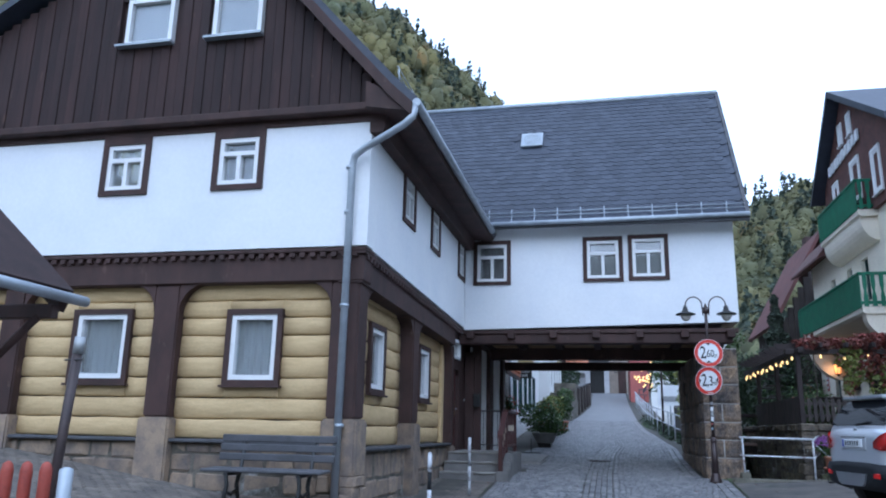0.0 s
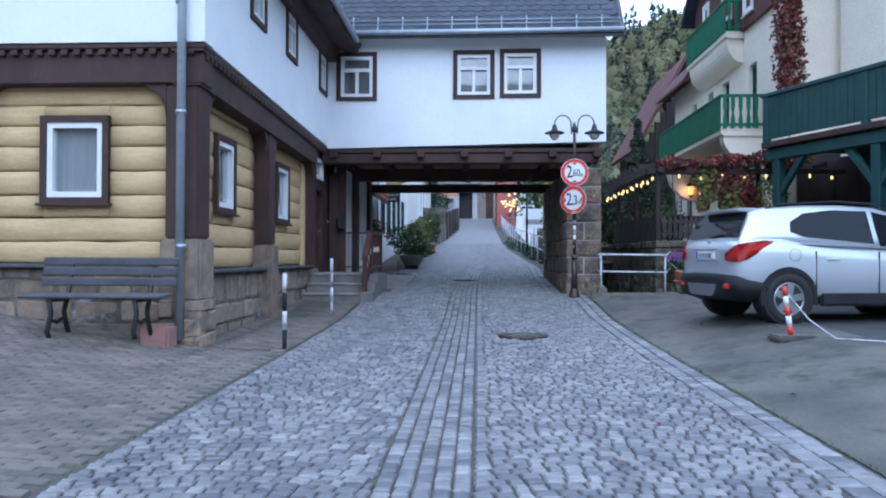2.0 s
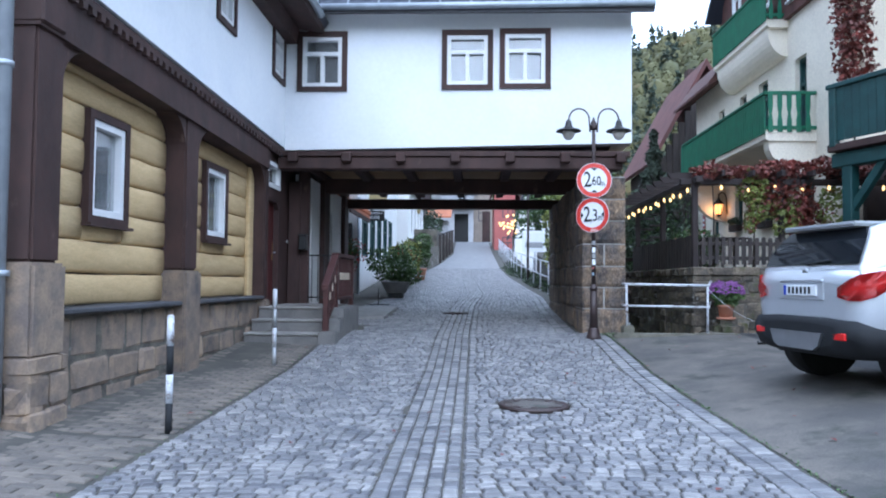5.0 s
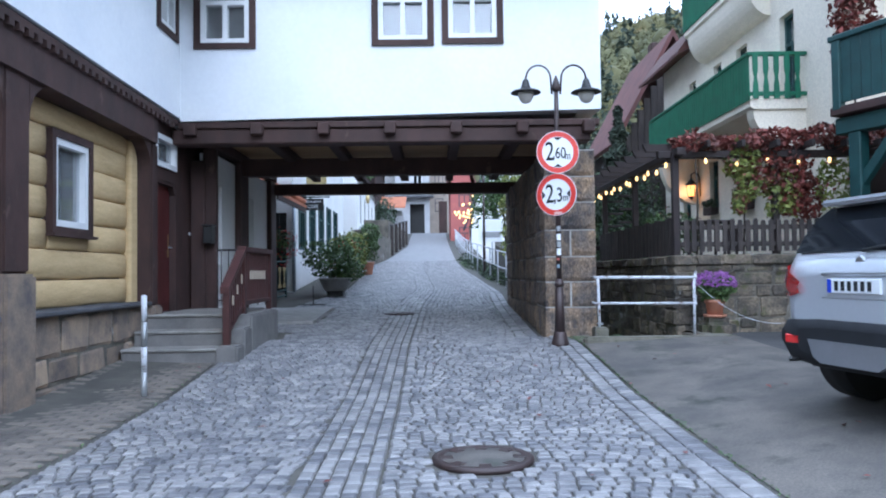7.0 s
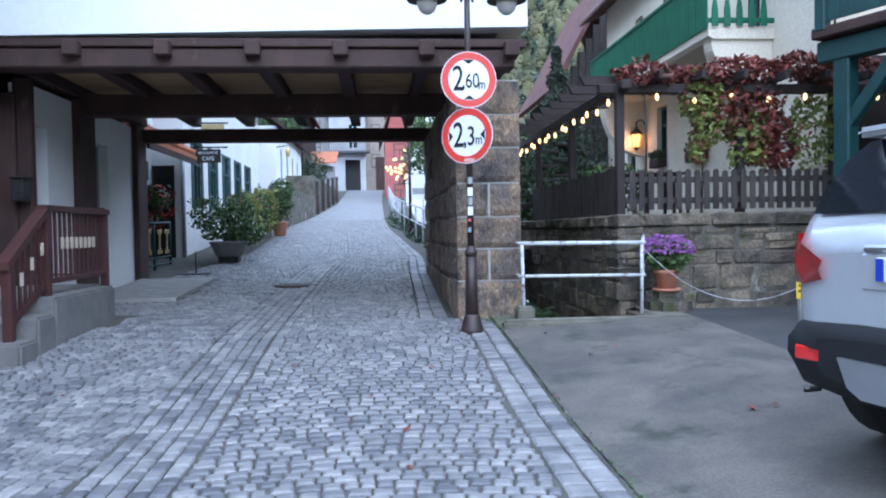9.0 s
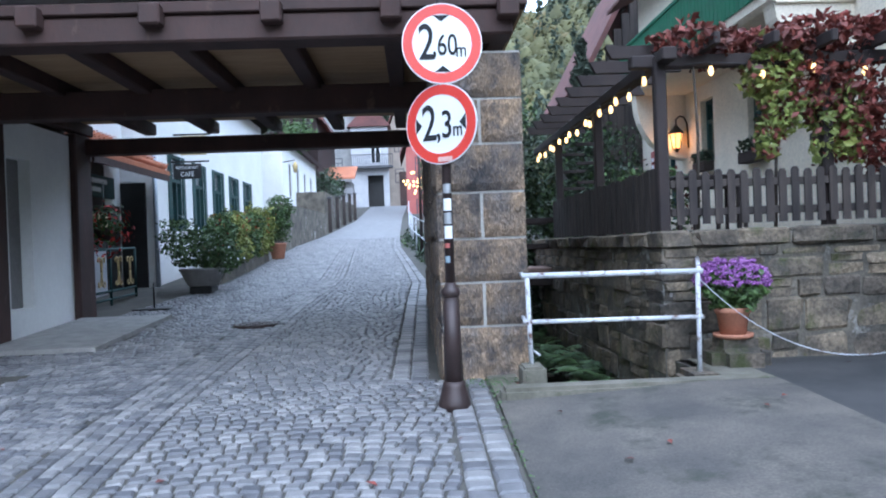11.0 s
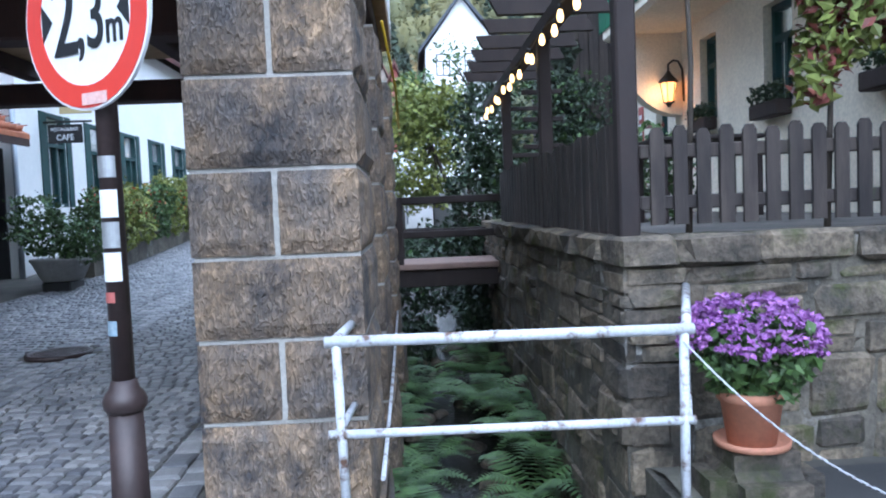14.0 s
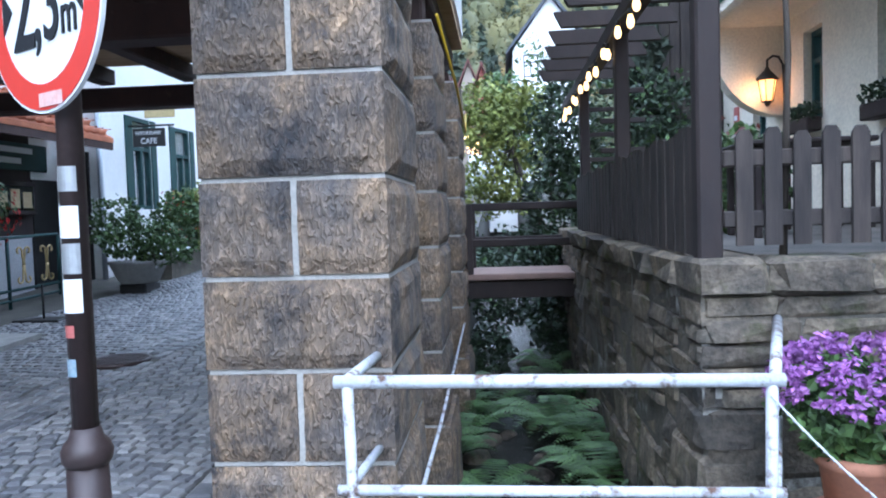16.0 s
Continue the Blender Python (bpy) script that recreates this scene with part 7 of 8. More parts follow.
# stone wall and posts further up
gw_ = bmesh.new()
prism([(-2.75, 36.4), (-2.32, 36.4), (-1.8, 45.0), (-2.6, 45.0)], "z", 1.2, 3.3, gw_)
garden_wall = solid("wall_garden", gw_, MORTAR_D, "sandstone garden wall beside the lane", "wall")
gw_ = bmesh.new()
prism([(-3.3, 45.3), (-1.95, 45.3), (-1.5, 58.0), (-2.4, 58.0)], "z", 2.2, 4.3, gw_)
solid("wall_upper_garden", gw_, MORTAR_D, "dark low garden wall along the upper lane", "wall")
for k in range(5):
    y = 45.6 + 2.6 * k
    x = -1.88 + 0.035 * (y - 45.3)
    fp = thing("garden_post", (x, y, ground_z(x, y)), "weathered grey garden fence post beside the lane", "post", "garden posts")
    part("post", soft_box(x, x + 0.16, y, y + 0.16, ground_z(x, y) - 0.05, ground_z(x, y) + 1.5, 0.015), FENCE, fp)
    part("cap", soft_box(x - 0.03, x + 0.19, y - 0.03, y + 0.19, ground_z(x, y) + 1.5, ground_z(x, y) + 1.56, 0.01), SILL, fp)
# lane railing and lamp, right side
lr = thing("lane_railing", (2.15, 35, 1.5), "pale grey steel railing between lane and stream", "railing")
ys = np.arange(25.2, 56, 1.6)
for ya, yb in zip(ys, ys[1:]):
    xa, xb = (lane_edges(q)[1] + 0.4 for q in (ya, yb))
    part("post", tube([(xa, ya, ground_z(0, ya) - 0.1), (xa, ya, ground_z(0, ya) + 1.0)], 0.025, 8), WHITEPIPE, lr)
    for h in (0.5, 0.98):
        part("rail", tube([(xa, ya, ground_z(0, ya) + h), (xb, yb, ground_z(0, yb) + h)], 0.022, 8), WHITEPIPE, lr)
lp2 = thing("lane_lamp", (2.12, 33, 1.4), "dark lamp post beside the lane railing", "street lamp")
part("shaft", tube([(2.12, 33, 1.2), (2.12, 33, 5.4)], 0.05, 10, r1=0.035), IRON, lp2)
part("head", lathe([(0.06, 5.3), (0.2, 5.4), (0.12, 5.6), (0.03, 5.7)], 10, at=(2.12, 33, 0)), BLACK, lp2)
bn = thing("banner", (3.0, 40, 2.5), "white banner board beside the lane", "banner")
part("sheet", soft_box(2.35, 3.4, 39.98, 40.02, 2.9, 3.9, 0.01), SIGNWHITE, bn)
part("print_block", box(bmesh.new(), 2.5, 3.3, 39.965, 39.975, 3.1, 3.35), SIGNGREY, bn)
part("pole", tube([(2.95, 40.05, 1.5), (2.95, 40.05, 3.9)], 0.03, 8), ZINC, bn)
fl = thing("fairy_lights", (3, 46, 4.4), "cluster of warm bulbs in a far garden", "string lights")
for k in range(26):
    part("bulb", lathe([(0.01, -0.05), (0.05, -0.03), (0.055, 0.02), (0.02, 0.07)], 8, at=(1.55 + 1.0 * rg.uniform(0, 1), 48 + rg.uniform(-1, 1), 4.3 + 0.7 * rg.uniform(0, 1) + (0.8 if k > 21 else 0))), BULB, fl, "glowing warm bulb")
shrub("garden_tree", "dense garden tree beside the upper lane", [((4.0 + rg.uniform(-1.0, 1.0), 46 + rg.uniform(-1.2, 1.2), 5.2 + rg.uniform(-1.6, 1.8)), (0.8, 0.8, 0.7), 330) for k in range(12)], 0.16, LEAF, (4, 46, 2.2), "tree", [(4.2, 46, 2.0), (4.1, 46, 3.8), (4.0, 46, 5.0)], 12)
shrub("hedge", "green shrubs on the bank beside the lane", [((lane_edges(27 + 1.3 * k)[1] + 0.62 + 0.15 * rg.uniform(-1, 1), 27 + 1.3 * k, ground_z(0, 27 + 1.3 * k) - 0.1), (0.42, 0.8, 0.38), 380) for k in range(12)], 0.1, IVY, (2.6, 33, 0.8), "hedge", sd=13, extra=(LEAF, 80, 0.09, "lighter leaves"))
shrub("garden_tree", "leafy tree above the lane's garden wall", [((-5.0 + rg.uniform(-1.2, 1.2), 54.5 + rg.uniform(-1.2, 1.2), 7.6 + rg.uniform(-1.6, 1.6)), (0.9, 0.9, 0.8), 260) for k in range(10)], 0.18, LEAF, (-5, 54.5, 3.4), "tree", [(-5, 54.5, 3.2), (-5, 54.5, 6), (-5, 54.5, 7)], 15)

stall = thing("kiosk", (-2.3, 60, 3.6), "dark kiosk with an orange awning up the lane", "kiosk")
part("body", soft_box(-3.4, -1.85, 60, 62, 3.4, 6.0, 0.03), GREYWALL, stall)
part("counter", soft_box(-3.3, -1.82, 59.9, 60.0, 4.5, 5.6, 0.02), PALEGREY, stall)
part("awning", prism([(59.1, 6.1), (59.12, 6.2), (62.2, 7.2), (62.2, 7.1)], "x", -3.5, -1.6), ORANGETILE, stall, "orange awning")
shrub("hedge", "dark hedge beside the upper lane", [((-3.0 + 0.3 * rg.uniform(-1, 1), 54 + 1.4 * k, ground_z(0, 54 + 1.6 * k) + 1.6 + 0.5 * rg.uniform(-1, 1)), (0.7, 0.9, 1.1), 300) for k in range(4)] + [((-3.6, 66 + 1.8 * k, 5.6), (0.9, 0.9, 1.3), 260) for k in range(4)], 0.17, IVY, (-3.4, 56, 3.3), "hedge", sd=41)
bal = thing("far_house", (-1.1, 79, 5), "pale grey house with a balcony over a dark gateway", "house")
part("wall", wall_cells("y", 79.0, 0.4, -3.3, 0.0, 4.9, 12.5, [(-1.9, -0.5, 5.0, 8.2), (-1.6, -0.7, 9.3, 11.4)]), PALEGREY, bal, "pale grey wall")
part("gate_back", box(bmesh.new(), -2.2, -0.2, 80.6, 80.8, 4.9, 9.0), BLACK, bal, "dark gateway")
part("balcony_slab", soft_box(-3.3, 0.4, 78.2, 79.0, 8.75, 8.95, 0.02), SILL, bal, "grey balcony slab")
part("top_rail", soft_box(-3.3, 0.4, 78.2, 78.26, 9.9, 9.97, 0.01), SILL, bal)
for x in np.arange(-3.25, 0.4, 0.18):
    part("baluster", box(bmesh.new(), x, x + 0.04, 78.21, 78.25, 8.95, 9.9), SILL, bal)
part("window", box(bmesh.new(), -1.6, -0.7, 79.15, 79.2, 9.3, 11.4), CARGLASS, bal)
for x in (-1.58, -1.18, -0.76):
    part("window_bar", box(bmesh.new(), x, x + 0.06, 79.08, 79.14, 9.3, 11.4), WHITEWOOD, bal)
part("roof", prism([(-3.6, 12.5), (0.3, 12.5), (-1.6, 14.6)], "y", 78.7, 84), REDTILE, bal)
ochre_h = [o for o in bpy.data.objects if o.name.startswith("far_house") and "beige" in o.get("label", "")][0]
part("door", box(bmesh.new(), 0.9, 1.7, 80.9, 81.0, 5.2, 8.6), BEAM, ochre_h, "dark doorway")

for ya, yb, z in ((23.25, 23.95, 3.05), (25.35, 25.95, 3.1), (21.0, 21.7, 3.05)):
    ym = (ya + yb) / 2
    wb = thing("window_box", (FX - 0.1, ym, z), "dark window box with trailing green plants", "window box", "window boxes of the guest house")
    part("trough", soft_box(FX - 0.2, FX - 0.01, ya, yb, z - 0.16, z + 0.02, 0.015), DARKWOOD, wb, "dark wooden trough")
    tagged(leaves("foliage", np.concatenate([blob((FX - 0.12, ya + (yb - ya) * q, z + 0.1), (0.12, 0.16, 0.13), 130, int(ya * 10) + i) for i, q in enumerate((0.15, 0.5, 0.85))]), 0.06, IVY, wb, "", 0.4, "", int(ya)), kind="stuff")
plaque = thing("wall_plaque", (FX - 0.02, 28.79, 3.07), "small red and white notice plaque on the cream wall", "sign")
part("board", soft_box(FX - 0.03, FX - 0.004, 28.79 - 0.12, 28.79 + 0.12, 3.07, 3.70, 0.005), FADED_RED, plaque, "red board")
for k in range(3):
    part("text_bar", box(bmesh.new(), FX - 0.034, FX - 0.031, 28.79 - 0.08, 28.79 + 0.08, 3.07 + 0.08 + 0.16 * k, 3.07 + 0.16 + 0.16 * k), SIGNWHITE, plaque)

# ---- wooded hillside ----
fr = np.random.RandomState(8)
cv, cf = [], []
dirs = []
for i, el in enumerate((-50, -15, 20, 52)):
    for k in range(8):
        a, e = math.tau * (k + 0.5 * (i % 2)) / 8, radians(el)
        dirs.append((math.cos(a) * math.cos(e), math.sin(a) * math.cos(e), math.sin(e)))
dirs = np.array(dirs + [(0, 0, 1.0)])
core_faces = [(i * 8 + k, i * 8 + (k + 1) % 8, (i + 1) * 8 + (k + 1) % 8, (i + 1) * 8 + k) for i in range(3) for k in range(8)] + [(24 + k, 24 + (k + 1) % 8, 32) for k in range(8)]
kind_pts = {"broad": [], "needle": []}
for k in range(5600):
    az, r = radians(fr.uniform(-27, 62)), fr.uniform(86, 178)
    x, y = -r * math.sin(az), r * math.cos(az)
    if y < 70 and abs(x) < 16:
        continue
    z = land_z(x, y)
    if fr.uniform() < 0.84:
        h, w = fr.uniform(4.5, 8), fr.uniform(1.8, 3.0)
        kind_pts["broad"].append(blob((x, y, z + h * 0.55), (w, w, h * 0.45), 90, k, 0.75))
        o = len(cv)
        shape = np.array((x, y, z + h * 0.5)) + dirs * (w * 0.92, w * 0.92, h * 0.45) * fr.uniform(0.72, 1.08, (33, 1))
        cv += shape.tolist()
        cf += [tuple(i + o for i in f) for f in core_faces]
    else:
        h = fr.uniform(7, 12)
        t = fr.uniform(0, 1, 70)
        a = fr.uniform(0, math.tau, 70)
        q = (1.9 * (1 - t) + 0.12) * fr.uniform(0.4, 1, 70)
        kind_pts["needle"].append(np.stack([x + q * np.cos(a), y + q * np.sin(a), z + h * t], 1))
core = bpy.data.meshes.new("forest_crowns")
core.from_pydata(cv, [], cf)
core.materials.append(FOREST)
for p in core.polygons:
    p.use_smooth = True
tagged(new("forest_crowns", core), "massed autumn treetops on the valley side", "forest", "", "stuff")
wood = leaves("forest", np.concatenate(kind_pts["broad"]), 0.5, FOREST, None, "", 0.9, "stuff", 4)
tagged(wood, "autumn-tinted broadleaf wood on the valley side", "forest")
wood2 = leaves("conifer_forest", np.concatenate(kind_pts["needle"]), 0.9, CONIFER, None, "", 0.3, "stuff", 5)
tagged(wood2, "dark conifers among the hillside wood", "forest")


# ---- pieces: stones, slates, cobbles, pavers ----
def stone_mesh(name, sd, bev=0.08, jit=0.045):
    """A unit stone: bevelled, slightly uneven block."""
    r = random.Random(sd)
    b = box(bmesh.new(), -0.5, 0.5, -0.5, 0.5, -0.5, 0.5)
    bmesh.ops.bevel(b, geom=b.edges[:], offset=bev, segments=1, affect="EDGES")
    for v in b.verts:
        v.co += Vector((r.uniform(-jit, jit), r.uniform(-jit, jit), r.uniform(-jit, jit)))
    return mesh_of(name, b)


def block(parent, mesh, mt, x0, x1, y0, y1, z0, z1):
    m = Matrix.Translation(((x0 + x1) / 2, (y0 + y1) / 2, (z0 + z1) / 2)) @ Matrix.Diagonal((x1 - x0, y1 - y0, z1 - z0, 1))
    pieces("stone", mesh, mt, parent, [ROOTS[parent].inverted() @ m])


def masonry(parent, axis, face, depth, u0, u1, z0f, z1, heights, lengths, gap, mt, sd, proud=0.012, rubble=False, jit=0.045):
    """Courses of separate stones on a face; depth signed inwards; z0f: height of the foot along u."""
    r = random.Random(sd)
    variants = [stone_mesh("stone", sd * 10 + i, 0.08 + jit * 0.5, jit) for i in range(5)]
    z = min(z0f(u0), z0f(u1))
    while z < z1 - 0.05:
        h = r.uniform(*heights)
        if z1 - (z + h) < heights[0] * 0.6:
            h = z1 - z
        u = u0 - r.uniform(0, lengths[0])
        while u < u1:
            ln = r.uniform(*lengths)
            a, b = max(u, u0), min(u + ln, u1)
            if b - a > 0.06 and z + h > z0f((a + b) / 2):
                f = face - math.copysign(proud + r.uniform(-0.008, 0.012) * (1 + jit * 20), depth)
                lo, hi = sorted((f, face + depth))
                args = (lo, hi, a + gap, b - gap) if axis == "x" else (a + gap, b - gap, lo, hi)
                if rubble and r.random() < 0.35 and h > 0.15:
                    zm = z + h * r.uniform(0.35, 0.65)
                    block(parent, r.choice(variants), mt, *args, z + gap, zm - gap * 0.5)
                    block(parent, r.choice(variants), mt, *args, zm + gap * 0.5, z + h - gap)
                else:
                    up_ = r.uniform(-0.02, 0.02) if rubble else 0
                    block(parent, r.choice(variants), mt, *args, z + gap, z + h - gap + up_)
            u += ln
        z += h


masonry(plinth_s, "x", -3.68, -0.2, 10.98, 17.55, lambda u: ground_z(-3, u) - 0.05, 1.15, (0.24, 0.34), (0.35, 0.75), 0.008, SANDSTONE, 1)
masonry(corner, "y", 10.42, 0.2, -4.05, -3.51, lambda u: 0.1, 0.84, (0.24, 0.3), (0.26, 0.5), 0.006, SANDSTONE, 21, 0.03)
masonry(corner, "x", -3.53, -0.2, 10.4, 10.97, lambda u: 0.1, 0.84, (0.24, 0.3), (0.26, 0.5), 0.006, SANDSTONE, 22, 0.03)
for a, b in ((-9.25, -6.99), (-6.44, -4.06)):
    masonry(plinth_f, "y", 10.56, 0.2, a, b, lambda u: ground_z(u, 10.4) - 0.05, 1.24, (0.24, 0.34), (0.35, 0.8), 0.008, SANDSTONE, 2 + int(-a))
masonry(terrace_wall, "y", 18.74, 0.25, 4.2, 8.9, lambda u: 0.3, 1.62, (0.14, 0.33), (0.2, 0.7), 0.004, WALLSTONE, 4, 0.012, True, 0.06)
masonry(terrace_wall, "x", 4.2, 0.25, 18.72, 27.5, lambda u: -0.6, 1.62, (0.14, 0.33), (0.22, 0.7), 0.004, WALLSTONE, 5, 0.014, True, 0.06)
masonry(terrace_wall, "y", 18.70, 0.4, 4.16, 8.9, lambda u: 1.63, 1.80, (0.16, 0.17), (0.35, 0.9), 0.004, WALLSTONE, 6, 0.02, False, 0.055)
masonry(terrace_wall, "x", 4.17, 0.4, 19.1, 27.5, lambda u: 1.63, 1.79, (0.15, 0.16), (0.35, 0.9), 0.004, WALLSTONE, 7, 0.02, False, 0.055)
masonry(abut, "x", 2.09, 0.2, 19.5, 24.3, lambda u: ground_z(0, u), 3.4, (0.36, 0.42), (0.55, 0.95), 0.008, PIERSTONE, 8)
masonry(abut, "x", 2.68, -0.2, 18.5, 24.3, lambda u: -0.55, 3.4, (0.36, 0.42), (0.55, 0.95), 0.008, WALLSTONE, 9)


def dressed(name, x0, x1, y0, y1, z0, z1, parent, sd):
    """A dressed pier stone: rough pillowed faces with a drafted margin."""
    r = random.Random(sd)
    bm = bmesh.new()
    nx_, nz_ = max(4, int((x1 - x0) / 0.06)), max(4, int((z1 - z0) / 0.06))
    ny_ = 6

    def pt(u, v, face):
        edge = min(u, 1 - u, v, 1 - v)
        push = 0.026 * min(1, max(0, (edge - 0.04) / 0.07)) + 0.02 * noise.noise((u * 9 + sd * 3.1, v * 6, sd)) * (1 if edge > 0.03 else 0.35)
        if face == "f":
            return (x0 + (x1 - x0) * u, y0 - push, z0 + (z1 - z0) * v)
        if face == "l":
            return (x0 - push, y1 + (y0 - y1) * u, z0 + (z1 - z0) * v)
        return (x1 + push, y0 + (y1 - y0) * u, z0 + (z1 - z0) * v)
    for face, n in (("f", nx_), ("r", ny_), ("l", ny_)):
        g = [[bm.verts.new(pt(i / n, j / nz_, face)) for i in range(n + 1)] for j in range(nz_ + 1)]
        for j in range(nz_):
            for i in range(n):
                bm.faces.new((g[j][i], g[j][i + 1], g[j + 1][i + 1], g[j + 1][i]))
    bmesh.ops.remove_doubles(bm, verts=bm.verts[:], dist=0.004)
    box(bm, x0 + 0.01, x1 - 0.01, y0 + 0.01, y1 - 0.01, z0, z1)
    return part(name, bm, PIERSTONE, parent)


JOINTS = [0.45, 1.01, 1.40, 1.79, 2.20, 2.63, 3.03, 3.44]
for n, (pr_, ya, yb, xa, xb) in enumerate(((pier_mesh[0], 18.40, 19.52, 2.085, 2.87), (pier_mesh[1], 20.88, 21.92, 2.08, 2.87), (pier_mesh[2], 23.48, 24.42, 2.08, 2.90))):
    for k, (za, zb) in enumerate(zip(JOINTS, JOINTS[1:])):
        g = 0.011
        if k % 2 == 1:
            xm = 2.475 + 0.02 * math.sin(k * 3)
            dressed("stone", xa, xm - g * 1.3, ya, yb, za + g, zb - g, pr_, n * 50 + k * 2)
            dressed("stone", xm + g * 1.3, xb, ya, yb, za + g, zb - g, pr_, n * 50 + k * 2 + 1)
        else:
            dressed("stone", xa, xb, ya, yb, za + g, zb - g, pr_, n * 50 + k * 2)
    dressed("stone", xa, xb + 0.05, ya - 0.02, yb, -0.6, 0.44, pr_, n * 50 + 40)

# roof slates of the bridge house
sm = bmesh.new()
prof = [(-0.15, 0.16), (0.15, 0.16), (0.15, -0.08), (0.03, -0.165), (-0.15, -0.10)]
lo = [sm.verts.new((a, b, 0.002 + 0.010 * (0.16 - b) / 0.3)) for a, b in prof]
hi = [sm.verts.new((a, b, 0.012 + 0.014 * (0.16 - b) / 0.3)) for a, b in prof]
sm.faces.new(hi)
for i in range(5):
    sm.faces.new((lo[i], lo[(i + 1) % 5], hi[(i + 1) % 5], hi[i]))
bmesh.ops.recalc_face_normals(sm, faces=sm.faces[:])
slate_mesh = mesh_of("slate", sm)
deck = [o for o in bridge.children if o.name.startswith("roof_deck")][0]
spots, rest = [], []
row = 0
s_len = math.hypot(RG[0] - EV[0], RG[1] - EV[1])
d = 0.08
while d < s_len - 0.1:
    y = EV[0] + d * u.y
    x = -5.6 + (0.13 if row % 2 else 0) + 0.05 * row % 0.26
    while x < 3.1:
        if x > -3.6 - 0.9 * (y - EV[0]) and not (abs(x + 1.92) < 0.42 and abs(y - 20.0) < 0.3):
            m = Matrix.Translation(on_roof(x, y, 0.0)) @ rot @ pose(0, 0, 0, 0, 0, 0)
            (spots if x > 0.2 and len(spots) < 300 and y > 17.9 else rest).append(m)
        x += 0.27
    d += 0.19
    row += 1
pieces("slate", slate_mesh, SLATE, deck, [ROOTS[deck].inverted() @ m for m in spots])
base = np.array([v.co[:] for v in slate_mesh.vertices])
faces0 = [tuple(p.vertices) for p in slate_mesh.polygons]
sv, sf = [], []
for m in rest:
    o = len(sv)
    sv += [tuple(ROOTS[deck].inverted() @ (m @ Vector(c))) for c in base]
    sf += [tuple(i + o for i in f) for f in faces0]
me = bpy.data.meshes.new("slates")
me.from_pydata(sv, [], sf)
me.materials.append(SLATE_J)
rest_ob = tagged(new("slate_rest", me), kind="stuff")
rest_ob.parent = deck


# cobbles and pavers
def set_stones(cells, material, parent, name, rest_label, keep, piece_mat, up=0.012, sd=1, lift=0.012):
    """Stones (cx, cy, wx, wy, turn): the kept ones as objects, the rest joined."""
    r = np.random.RandomState(sd)
    v, f, kept = [], [], 0
    unit = bmesh.new()
    rings = [[unit.verts.new((sx * k, sy * k, z)) for sx, sy in ((-0.5, -0.5), (0.5, -0.5), (0.5, 0.5), (-0.5, 0.5))] for k, z in ((0.92, -0.04), (1.0, 0.0), (0.97, 0.55), (0.74, 1.0))]
    for a, b in zip(rings, rings[1:]):
        for i in range(4):
            unit.faces.new((a[i], a[(i + 1) % 4], b[(i + 1) % 4], b[i]))
    unit.faces.new(rings[3])
    um = mesh_of(name, unit)
    shape = np.array([q.co[:] for q in um.vertices])
    fs = [tuple(p.vertices) for p in um.polygons]
    for cx, cy, wx, wy, tn in cells:
        z = ground_z(cx, cy) + r.uniform(-0.003, 0.003)
        gx_, gy_ = (ground_z(cx + 0.05, cy) - ground_z(cx - 0.05, cy)) * 10, (ground_z(cx, cy + 0.05) - ground_z(cx, cy - 0.05)) * 10
        lean = Matrix(((1, 0, 0, 0), (0, 1, 0, 0), (gx_, gy_, 1, 0), (0, 0, 0, 1)))
        if kept < 300 and keep(cx, cy):
            pieces(name, um, piece_mat, parent, [Matrix.Translation((cx, cy, z - 0.012)) @ lean @ pose(0, 0, 0, 0, 0, math.degrees(tn)) @ Matrix.Diagonal((wx, wy, up + 0.012, 1))])
            kept += 1
            continue
        c, s = math.cos(tn), math.sin(tn)
        q = shape * (wx, wy, up + 0.012)
        jit = r.uniform(-0.035, 0.035, (4, 2)) * (wx, wy)
        q[:, 0] += np.tile(jit[:, 0], 4)
        q[:, 1] += np.tile(jit[:, 1], 4)
        o = len(v)
        tilt = r.uniform(-0.012, 0.012, 2)
        for a, b, h in q:
            dx, dy = a * c - b * s, a * s + b * c
            v.append((cx + dx, cy + dy, z - 0.012 + h + dx * (gx_ + tilt[0] * 3) + dy * (gy_ + tilt[1] * 3)))
        f += [tuple(i + o for i in g) for g in fs]
    me = bpy.data.meshes.new(name)
    me.from_pydata(v, [], f)
    me.materials.append(material)
    ob = tagged(new(name + "_rest", me), rest_label, kind="stuff")
    ob.parent = parent
    return ob


cr = random.Random(5)
cells = []


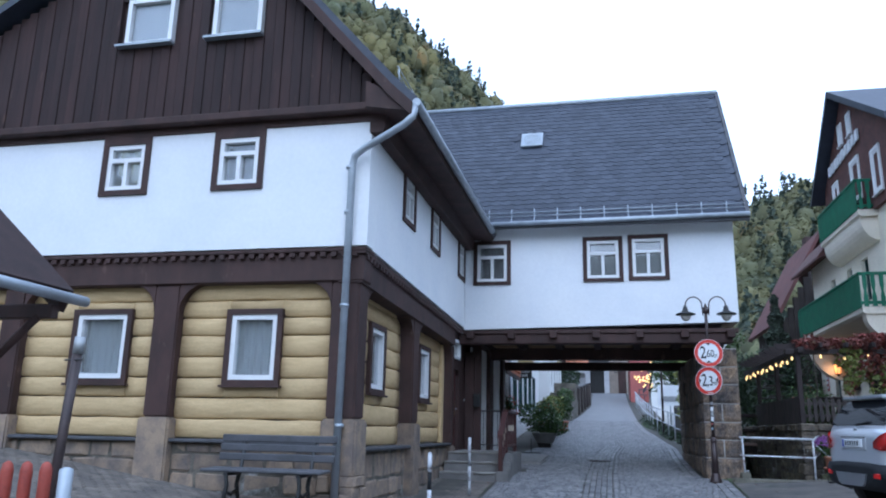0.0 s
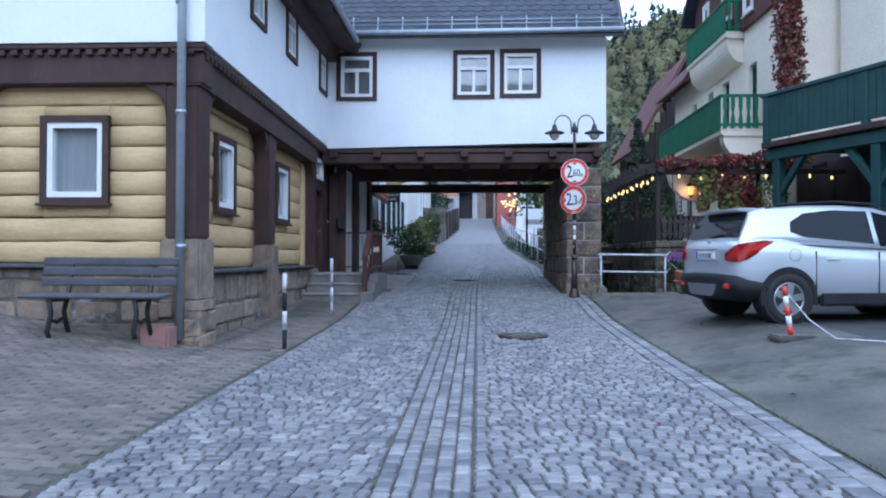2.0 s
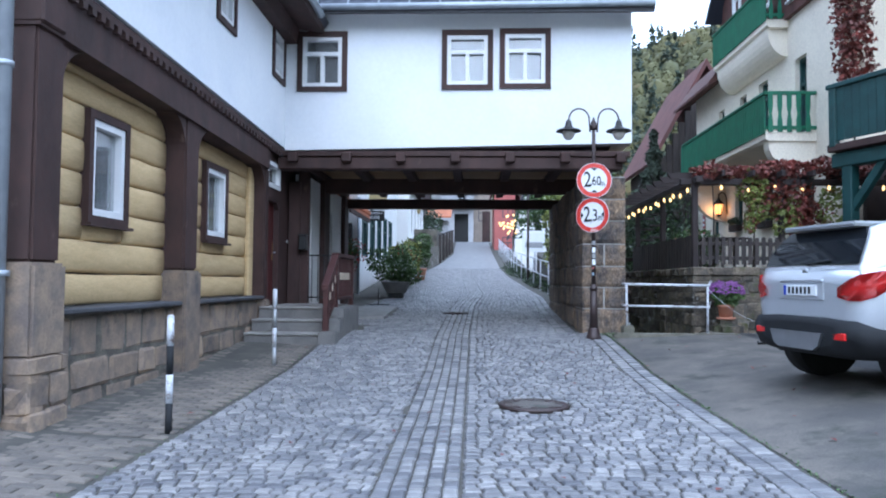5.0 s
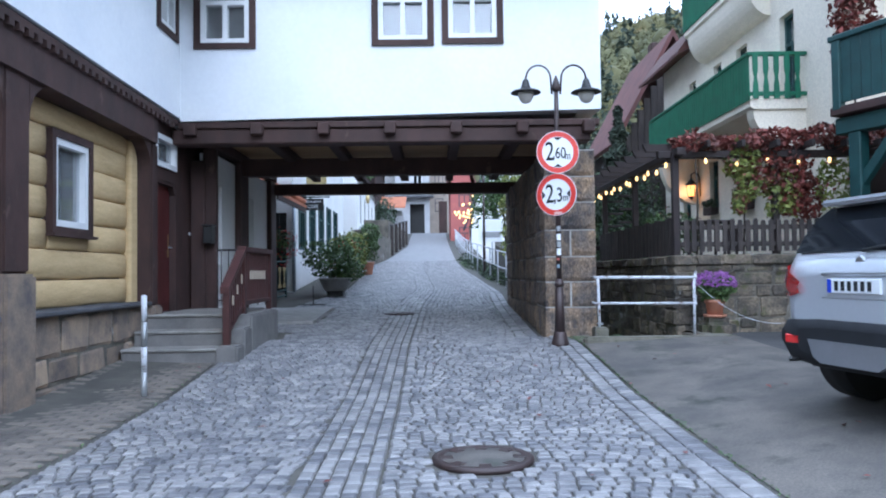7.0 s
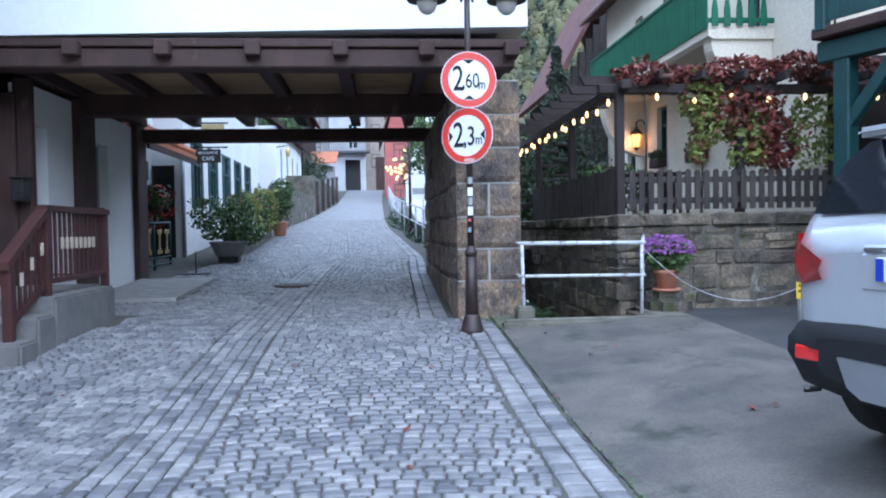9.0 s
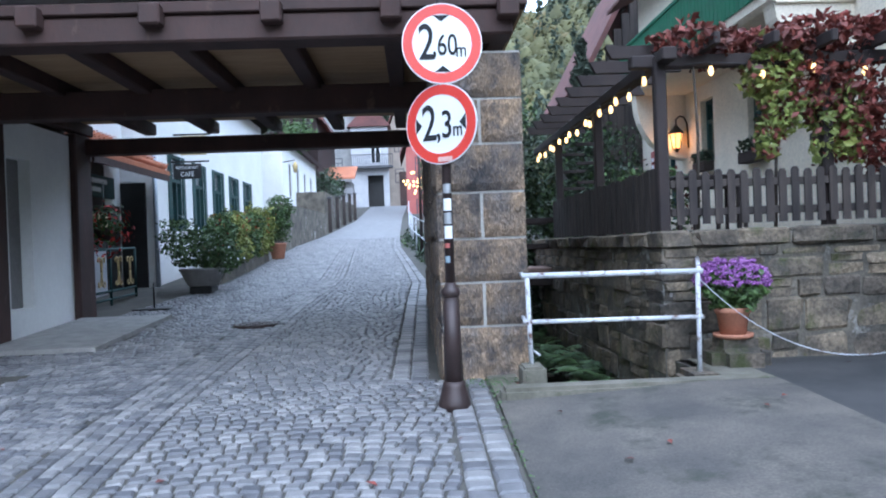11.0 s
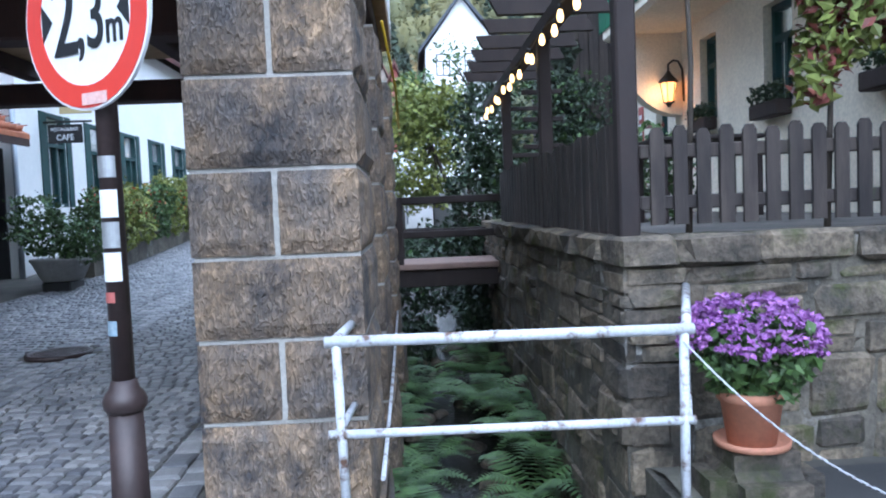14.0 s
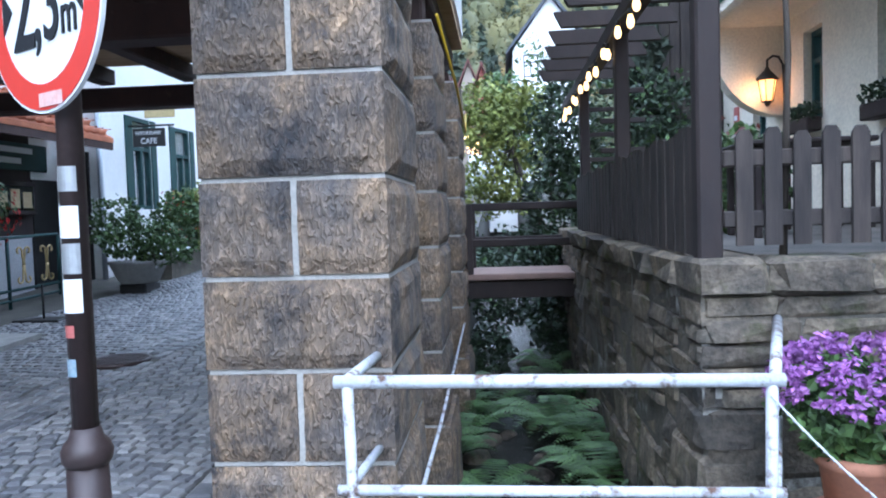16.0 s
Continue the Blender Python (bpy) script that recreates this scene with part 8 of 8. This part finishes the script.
def lane(y0, y1, xl, xr, pitch=0.108):
    """Straight courses along the middle and the edges, bowed courses between."""
    bands = [(-0.56, 0.0, 5)]
    for a, b, n in bands:
        w = (b - a) / n
        for i in range(n):
            y = y0 - cr.uniform(0, 0.1)
            while y < y1:
                ln = cr.uniform(0.12, 0.2)
                cells.append((a + (i + 0.5) * w, y + ln / 2, w - 0.014, ln - 0.014, cr.uniform(-0.03, 0.03)))
                y += ln
    for a, b, n in ((xr - 0.36, xr - 0.02, 2),):
        w = (b - a) / n
        for i in range(n):
            y = y0 - cr.uniform(0, 0.1)
            while y < y1:
                ln = cr.uniform(0.13, 0.21)
                cells.append((a + (i + 0.5) * w, y + ln / 2, w - 0.014, ln - 0.014, cr.uniform(-0.03, 0.03)))
                y += ln
    for a, b in ((xl + 0.02, -0.565), (0.005, xr - 0.365)):
        y = y0
        while y < y1:
            x = a + cr.uniform(0, 0.012)
            while x < b - 0.05:
                w = min(cr.uniform(0.085, 0.145), b - x)
                t = (x - a) / (b - a)
                bow = 0.13 * math.sin(t * math.pi)
                slope = 0.13 * math.pi / (b - a) * math.cos(t * math.pi)
                cells.append((x + w / 2, y + bow + cr.uniform(-0.008, 0.008), w - 0.014, pitch - 0.014 + cr.uniform(-0.008, 0.004), math.atan(slope) + cr.uniform(-0.03, 0.03)))
                x += w
            y += pitch


lane(2.6, 18.3, -2.42, 2.46)
cells = [c for c in cells if math.hypot(c[0] - 0.71, c[1] - 12.3) > 0.42]
set_stones(cells, COBBLE, road, "cobble", "worn grey granite cobbles of the lane", lambda x, y: 0.7 < x and 13.0 < y < 15.6, COBBLE_P, 0.009, 3)
cells = []
lane(18.3, 41, -2.85, 1.98, 0.115)
bent = []
for c in cells:
    a, b = lane_edges(max(c[1], 18.45))
    bent.append((a + (c[0] + 2.85) / 4.83 * (b - a), c[1], c[2] * (b - a) / 4.83, c[3], c[4]))
cells = bent
cells = [c for c in cells if math.hypot(c[0] + 0.33, c[1] - 22.2) > 0.34 and not (c[0] < -2.0 and c[1] < 19.4) and not (c[0] < -1.8 and 20.5 < c[1] < 23.5)]
set_stones(cells, COBBLE, road_far, "cobble", "worn grey granite cobbles of the lane", lambda x, y: False, COBBLE_P, 0.009, 4)
cells = []
for j in range(76):
    for i in range(36):
        x, y = -2.56 - i * 0.205 - (0.1 if j % 2 else 0), 2.7 + j * 0.104
        if y < 10.5 and x > -9.2:
            cells.append((x, y, 0.197, 0.097, cr.uniform(-0.012, 0.012)))
set_stones(cells, PAVER, yard, "paver", "brownish rectangular pavers of the yard", lambda x, y: False, PAVER_P, 0.006, 6)
cells = []
for j in range(76):
    for i in range(7):
        x, y = -2.56 - i * 0.205 - (0.1 if j % 2 else 0), 10.62 + j * 0.104
        if y < 16.7 and x > -3.62:
            cells.append((x, y, 0.197, 0.097, cr.uniform(-0.012, 0.012)))
set_stones(cells, PAVER, footway, "paver", "brownish rectangular pavers of the footway", lambda x, y: y < 15.2, PAVER_P, 0.006, 7)
# tufts of moss along the concrete edge and house foot
mp_ = [(2.465 + 0.05 * rg.normal() * 0.4, y, ground_z(2.46, y) + 0.012) for y in rg.uniform(3, 18.1, 800)] + [(-2.435 + 0.03 * rg.normal(), y, ground_z(-2.43, y) + 0.012) for y in rg.uniform(3, 16, 200)] + [(2.5 + 0.25 * rg.uniform(-1, 1), y, ground_z(2.5, y) + 0.015) for y in rg.uniform(17.9, 18.25, 160)]
moss = leaves("moss_tufts", mp_, 0.02, FERN, None, "", 1.5, "stuff", 9)
tagged(moss, "moss and grass in the paving joints", "moss")
fallen = leaves("fallen_leaves", [(x, y, ground_z(x, y) + 0.022) for x, y in zip(rg.uniform(-3, 7, 90), rg.uniform(4, 18, 90))], 0.06, LEAF_R, None, "", 6.0, "stuff", 10)
tagged(fallen, "scattered fallen autumn leaves on the paving", "leaves")
